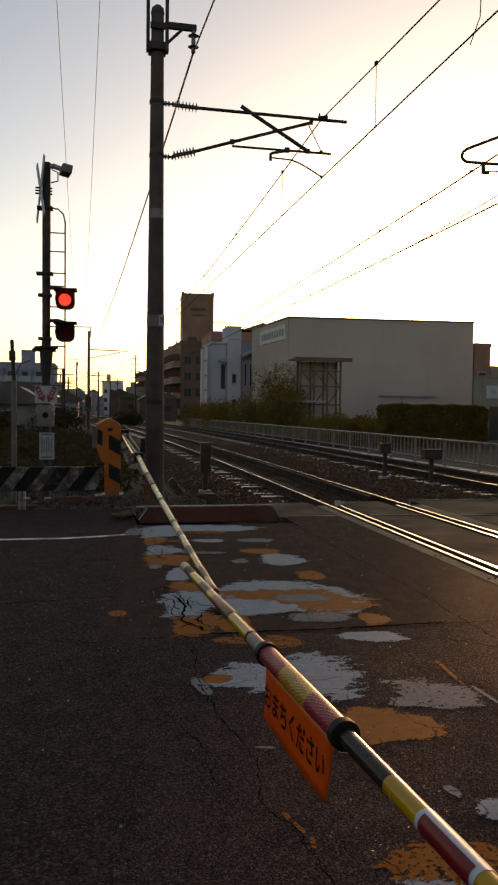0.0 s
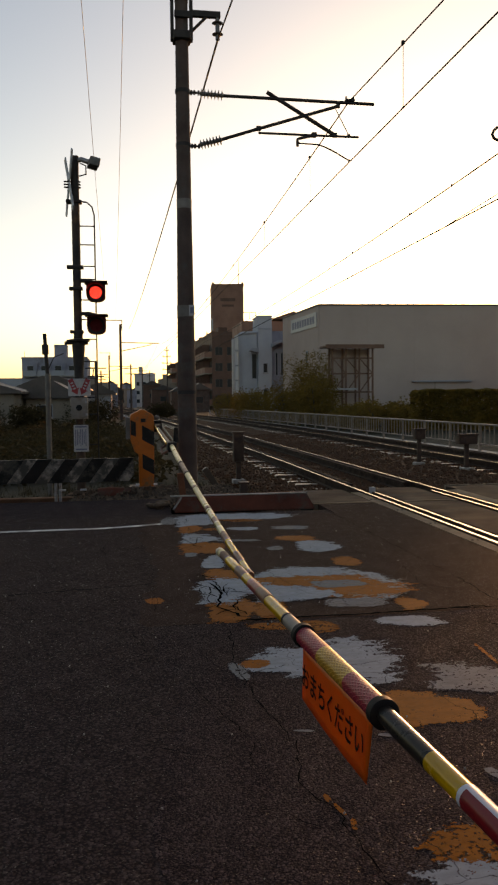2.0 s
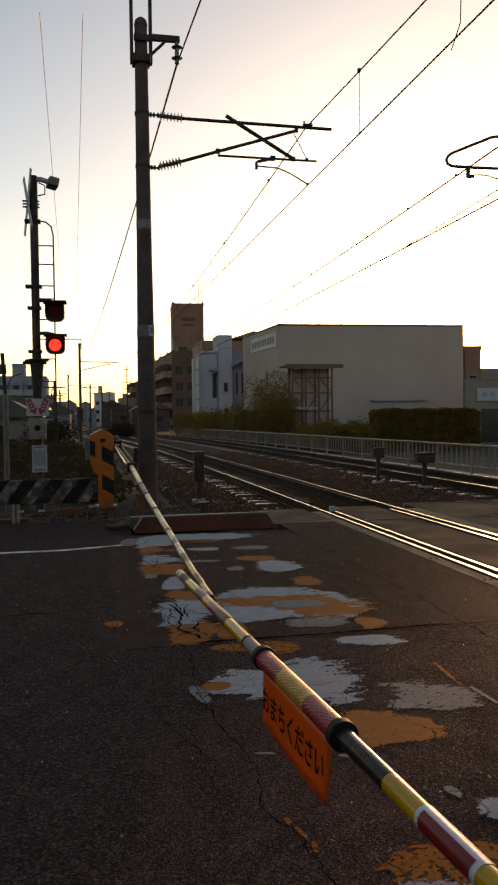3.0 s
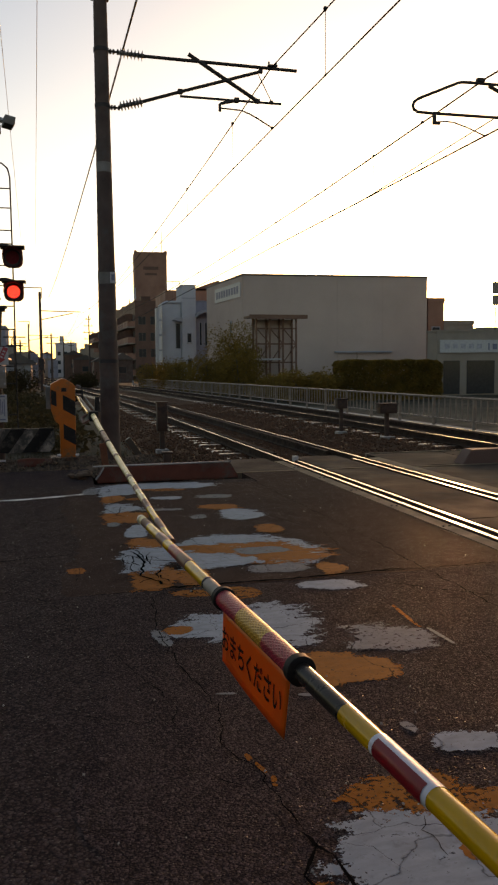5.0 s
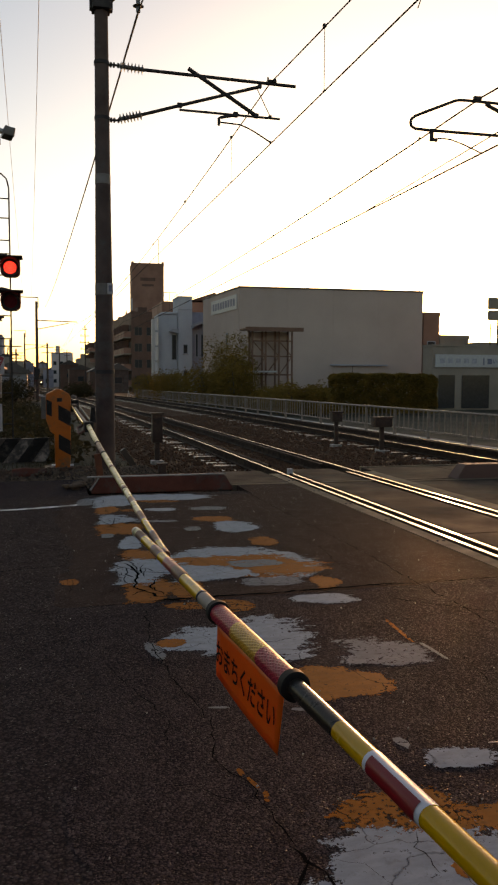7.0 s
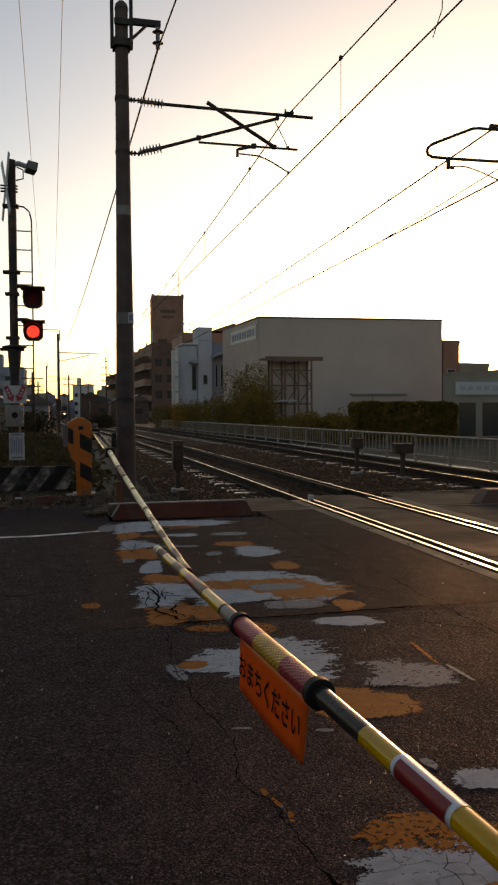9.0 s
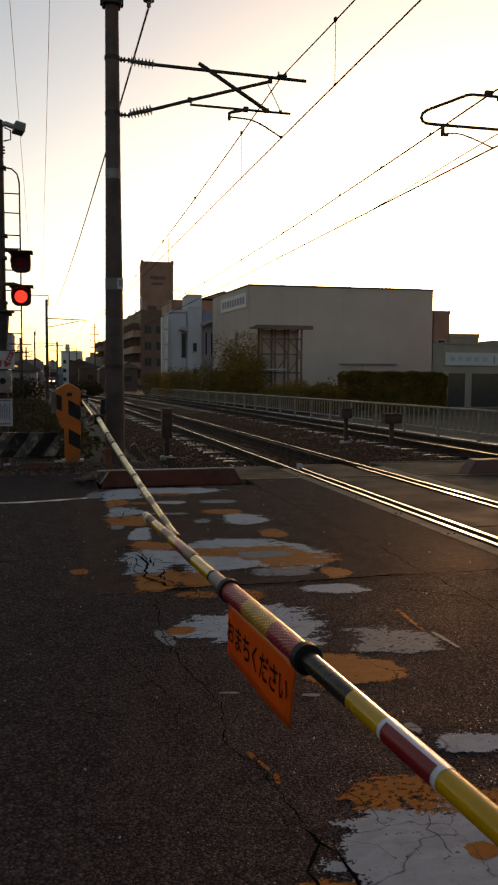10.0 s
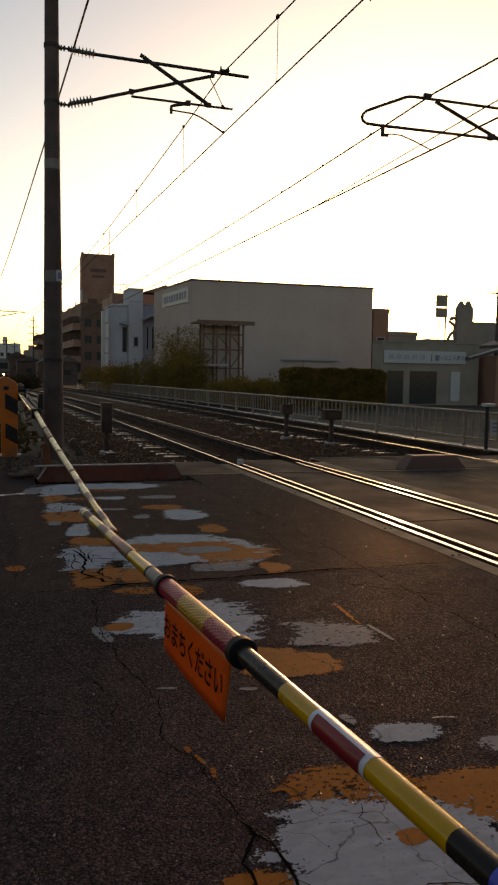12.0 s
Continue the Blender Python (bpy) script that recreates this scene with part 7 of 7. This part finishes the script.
def plants():
    clipped_hedge(14.9, 20.6, 38.8, 40.4, 1.84)
    for i, (x, y, rx, ry, h) in enumerate(((11.6, 48, 1.5, 2.4, 3.8), (12.9, 44, 1.6, 2.4, 1.7), (13.0, 39, 1.5, 2.2, 1.9), (11.2, 55, 1.8, 3.0, 3.4), (13.9, 39.5, 1.0, 1.3, 1.7), (12.1, 51, 2.0, 2.2, 5.6), (10.2, 63, 1.9, 3.0, 3.2), (9.4, 72, 1.9, 3.0, 3.0), (12.5, 53, 1.6, 2.0, 4.6))):
        bush(x, y, rx, ry, h, 30 + i)
    rng = random.Random(77)
    bm = bmesh.new()
    for _ in range(900):
        y = 17 + 36 * rng.random() ** 1.3
        x = rng.uniform(-9.5, 0.9 + track_shift(y)) - 0.1 * (y - 17) * rng.random()
        h = rng.uniform(0.25, 0.75) * (0.8 if y < 20 else 1.15)
        leaves(bm, rng, (x, y, -0.32 + h * 0.45), (0.5, 0.5, h * 0.55), 34, 0.16)
    tagged(part("weeds", bm, LEAF_DARK), "dark rank weeds on the verge beyond the guard beam", "weeds", kind="stuff")
    bm = bmesh.new()
    for _ in range(520):
        y = rng.uniform(11.9, 16.5)
        x = rng.uniform(-4.0, 2.4)
        for k in range(7):
            a = rng.uniform(0, 6.3)
            s = rng.uniform(0.06, 0.2)
            b0 = Vector((x + rng.uniform(-0.06, 0.06), y + rng.uniform(-0.06, 0.06), -0.33))
            tip = b0 + Vector((math.cos(a) * s * 0.5, math.sin(a) * s * 0.5, s))
            side = Vector((-math.sin(a), math.cos(a), 0)) * 0.006
            bm.faces.new([bm.verts.new(p) for p in (b0 - side, b0 + side, tip)])
    tagged(part("dry_grass", bm, LEAF_DARK), "tufts of dry grass between barrier and tracks", "grass", kind="stuff")
    for i, (x, y, rx, h) in enumerate(((-7.5, 40, 1.6, 1.9), (-5.4, 46, 1.3, 1.7), (-3.2, 55, 1.5, 2.0), (-11, 38, 2.0, 1.9), (-2.2, 66, 1.6, 2.2), (3.2, 75, 1.5, 2.0))):
        bush(x, y, rx, rx, h, 60 + i, LEAF_DARK, 3500, 0.14)


plants()


# ---- bicycle at the road edge ----
def wheel(bike, x):
    w = part("wheel", tube([(x, 0, 0.33), (x, 0.001, 0.33)], 0.02, 8), GALV, bike)
    for name, r, t, mat in (("tyre", 0.322, 0.019, RUBBER), ("rim", 0.298, 0.011, GALV)):
        bm = bmesh.new()
        rings = []
        for k in range(48):
            a = 2 * math.pi * k / 48
            c = Vector((x + r * math.cos(a), 0, 0.34 + r * math.sin(a)))
            d = Vector((math.cos(a), 0, math.sin(a)))
            rings.append([bm.verts.new(c + d * t * math.cos(b) + Vector((0, t * math.sin(b), 0))) for b in (2 * math.pi * j / 10 for j in range(10))])
        for a, b in zip(rings, rings[1:] + rings[:1]):
            for j in range(10):
                bm.faces.new((a[j], a[(j + 1) % 10], b[(j + 1) % 10], b[j]))
        part(name, bm, mat, w, smooth=True)
    bm = bmesh.new()
    for k in range(20):
        a = 2 * math.pi * k / 20
        add_tube(bm, [(x + 0.02 * math.cos(a + 0.6), 0.02 * (-1) ** k, 0.34 + 0.02 * math.sin(a + 0.6)), (x + 0.29 * math.cos(a), 0, 0.34 + 0.29 * math.sin(a))], 0.0014, 4)
    part("spokes", bm, GALV, w)
    part("reflector", box(x + 0.09, x + 0.15, -0.012, 0.012, 0.11, 0.13, 0.004), PALE_PLATE, w)


def bicycle():
    bike = empty("bicycle", pose(-1.93, 10.1, 0.0, 0, 0, 0))
    tagged(bike, "dark city bicycle standing at the road edge", "bicycle")
    wheel(bike, 0.0)
    wheel(bike, -1.08)
    f = DARK_STEEL
    part("fork", tube([(0.0, 0.05, 0.34), (-0.06, 0.05, 0.5), (-0.16, 0.0, 0.72), (-0.22, 0, 0.92)], 0.014, 10), f, bike)
    part("frame", tube([(-0.2, 0, 0.84), (-0.45, 0, 0.4), (-0.62, 0, 0.32), (-0.75, 0, 0.85)], 0.018, 10), f, bike)
    part("chain_stay", tube([(-0.62, 0.04, 0.32), (-1.08, 0.05, 0.34), (-0.72, 0.02, 0.75)], 0.011, 8), f, bike)
    part("handlebar", tube([(-0.42, -0.27, 1.0), (-0.28, -0.2, 1.03), (-0.2, 0, 0.96), (-0.28, 0.2, 1.03), (-0.42, 0.27, 1.0)], 0.012, 8), GALV, bike)
    part("saddle", lathe([(0.02, 0), (0.1, 0.02), (0.11, 0.05), (0.05, 0.08)], pose(-0.78, 0, 0.86), 16), RUBBER, bike, smooth=True)
    part("kickstand", tube([(-1.05, 0.05, 0.33), (-1.12, 0.16, 0.01)], 0.01, 8), GALV, bike)


bicycle()


# ---- approaching train ----
def train():
    """Short commuter train far down the line, headlights on; its origin is at the front, on the rail head."""
    unit = empty("commuter_train")
    tagged(unit, "distant dark commuter train with lit headlights on the track", "train")
    for k in range(2):
        y0 = 20.3 * k
        outline = [(-1.3, 1.0), (1.3, 1.0), (1.4, 1.3), (1.4, 3.0), (1.2, 3.45), (0.7, 3.65), (-0.7, 3.65), (-1.2, 3.45), (-1.4, 3.0), (-1.4, 1.3)]
        body = part("car_body", prism(outline, y0, y0 + 19.6), TRAIN_BODY, unit)
        part("underframe", box(-1.15, 1.15, y0 + 1.0, y0 + 18.6, 0.45, 0.996), DARK_STEEL, body)
        for side in (-1, 1):
            for j in range(5):
                part("side_window", box(side * 1.405 - 0.012, side * 1.405 + 0.012, y0 + 2.0 + 3.4 * j, y0 + 4.2 + 3.4 * j, 1.9, 2.8), DIM_GLASS, body)
        for yy in (2.6, 4.7, 14.9, 17.0):
            for x in (-0.53, 0.53):
                part("wheel", lathe([(0.02, -0.06), (0.4, -0.06), (0.43, 0.0), (0.4, 0.06), (0.02, 0.06)], pose(x, y0 + yy, 0.43, 0, 90, 0), 16), DARK_STEEL, unit)
    part("windscreen", box(-1.1, 1.1, -0.03, -0.004, 2.0, 2.95), DIM_GLASS, unit)
    part("front_band", box(-1.3, 1.3, -0.03, -0.004, 1.35, 1.55), CRIMSON, unit)
    part("skirt", box(-1.1, 1.1, 0.1, 0.3, 0.15, 0.99), DARK_STEEL, unit)
    part("coupler", box(-0.15, 0.15, -0.4, 0.09, 0.7, 0.95, 0.02), DARK_STEEL, unit)
    for x in (-0.46, 0.46):
        lamp = part("headlight", lathe([(0.16, 0.0), (0.17, 0.05), (0.13, 0.07)], pose(x, -0.03, 1.12, 90, 0, 0), 18), DARK_STEEL, unit)
        part("lens", lathe([(0.001, 0.075), (0.13, 0.072)], pose(x, -0.03, 1.12, 90, 0, 0), 18), HEADLIGHT, lamp, "lit headlight lens")
    return unit


TRAIN = train()


def motions():
    # the two diode boards turn their bright face out in turn; the train comes nearer
    half, first = 0.6, 0.02
    swaps = [first + half * k for k in range(20)]
    for board, start in ((BOARDS[0], 0), (BOARDS[1], 180)):
        o = board.matrix_basis.translation.copy()
        rows, angle = [(0.0, Matrix.Translation(o) @ pose(0, 0, 0, 0, 0, start))], start
        for t in swaps:
            if t > 11.9:
                break
            f = round(t * 30) / 30
            for k in range(4):
                tt = f + (k - 1) / 30
                if tt > rows[-1][0] + 0.02:
                    rows.append((tt, Matrix.Translation(o) @ pose(0, 0, 0, 0, 0, angle + 60 * k)))
            angle += 180
        rows.append((12.0, Matrix.Translation(o) @ pose(0, 0, 0, 0, 0, angle)))
        walk(board, rows)
    rows = []
    for k in range(13):
        y = 22.0 * (18.0 - k)
        rows.append((float(k), pose(8.58 + track_shift(y), y, 0.0, 0, 0, -math.degrees(track_heading(y)))))
    walk(TRAIN, rows)


motions()
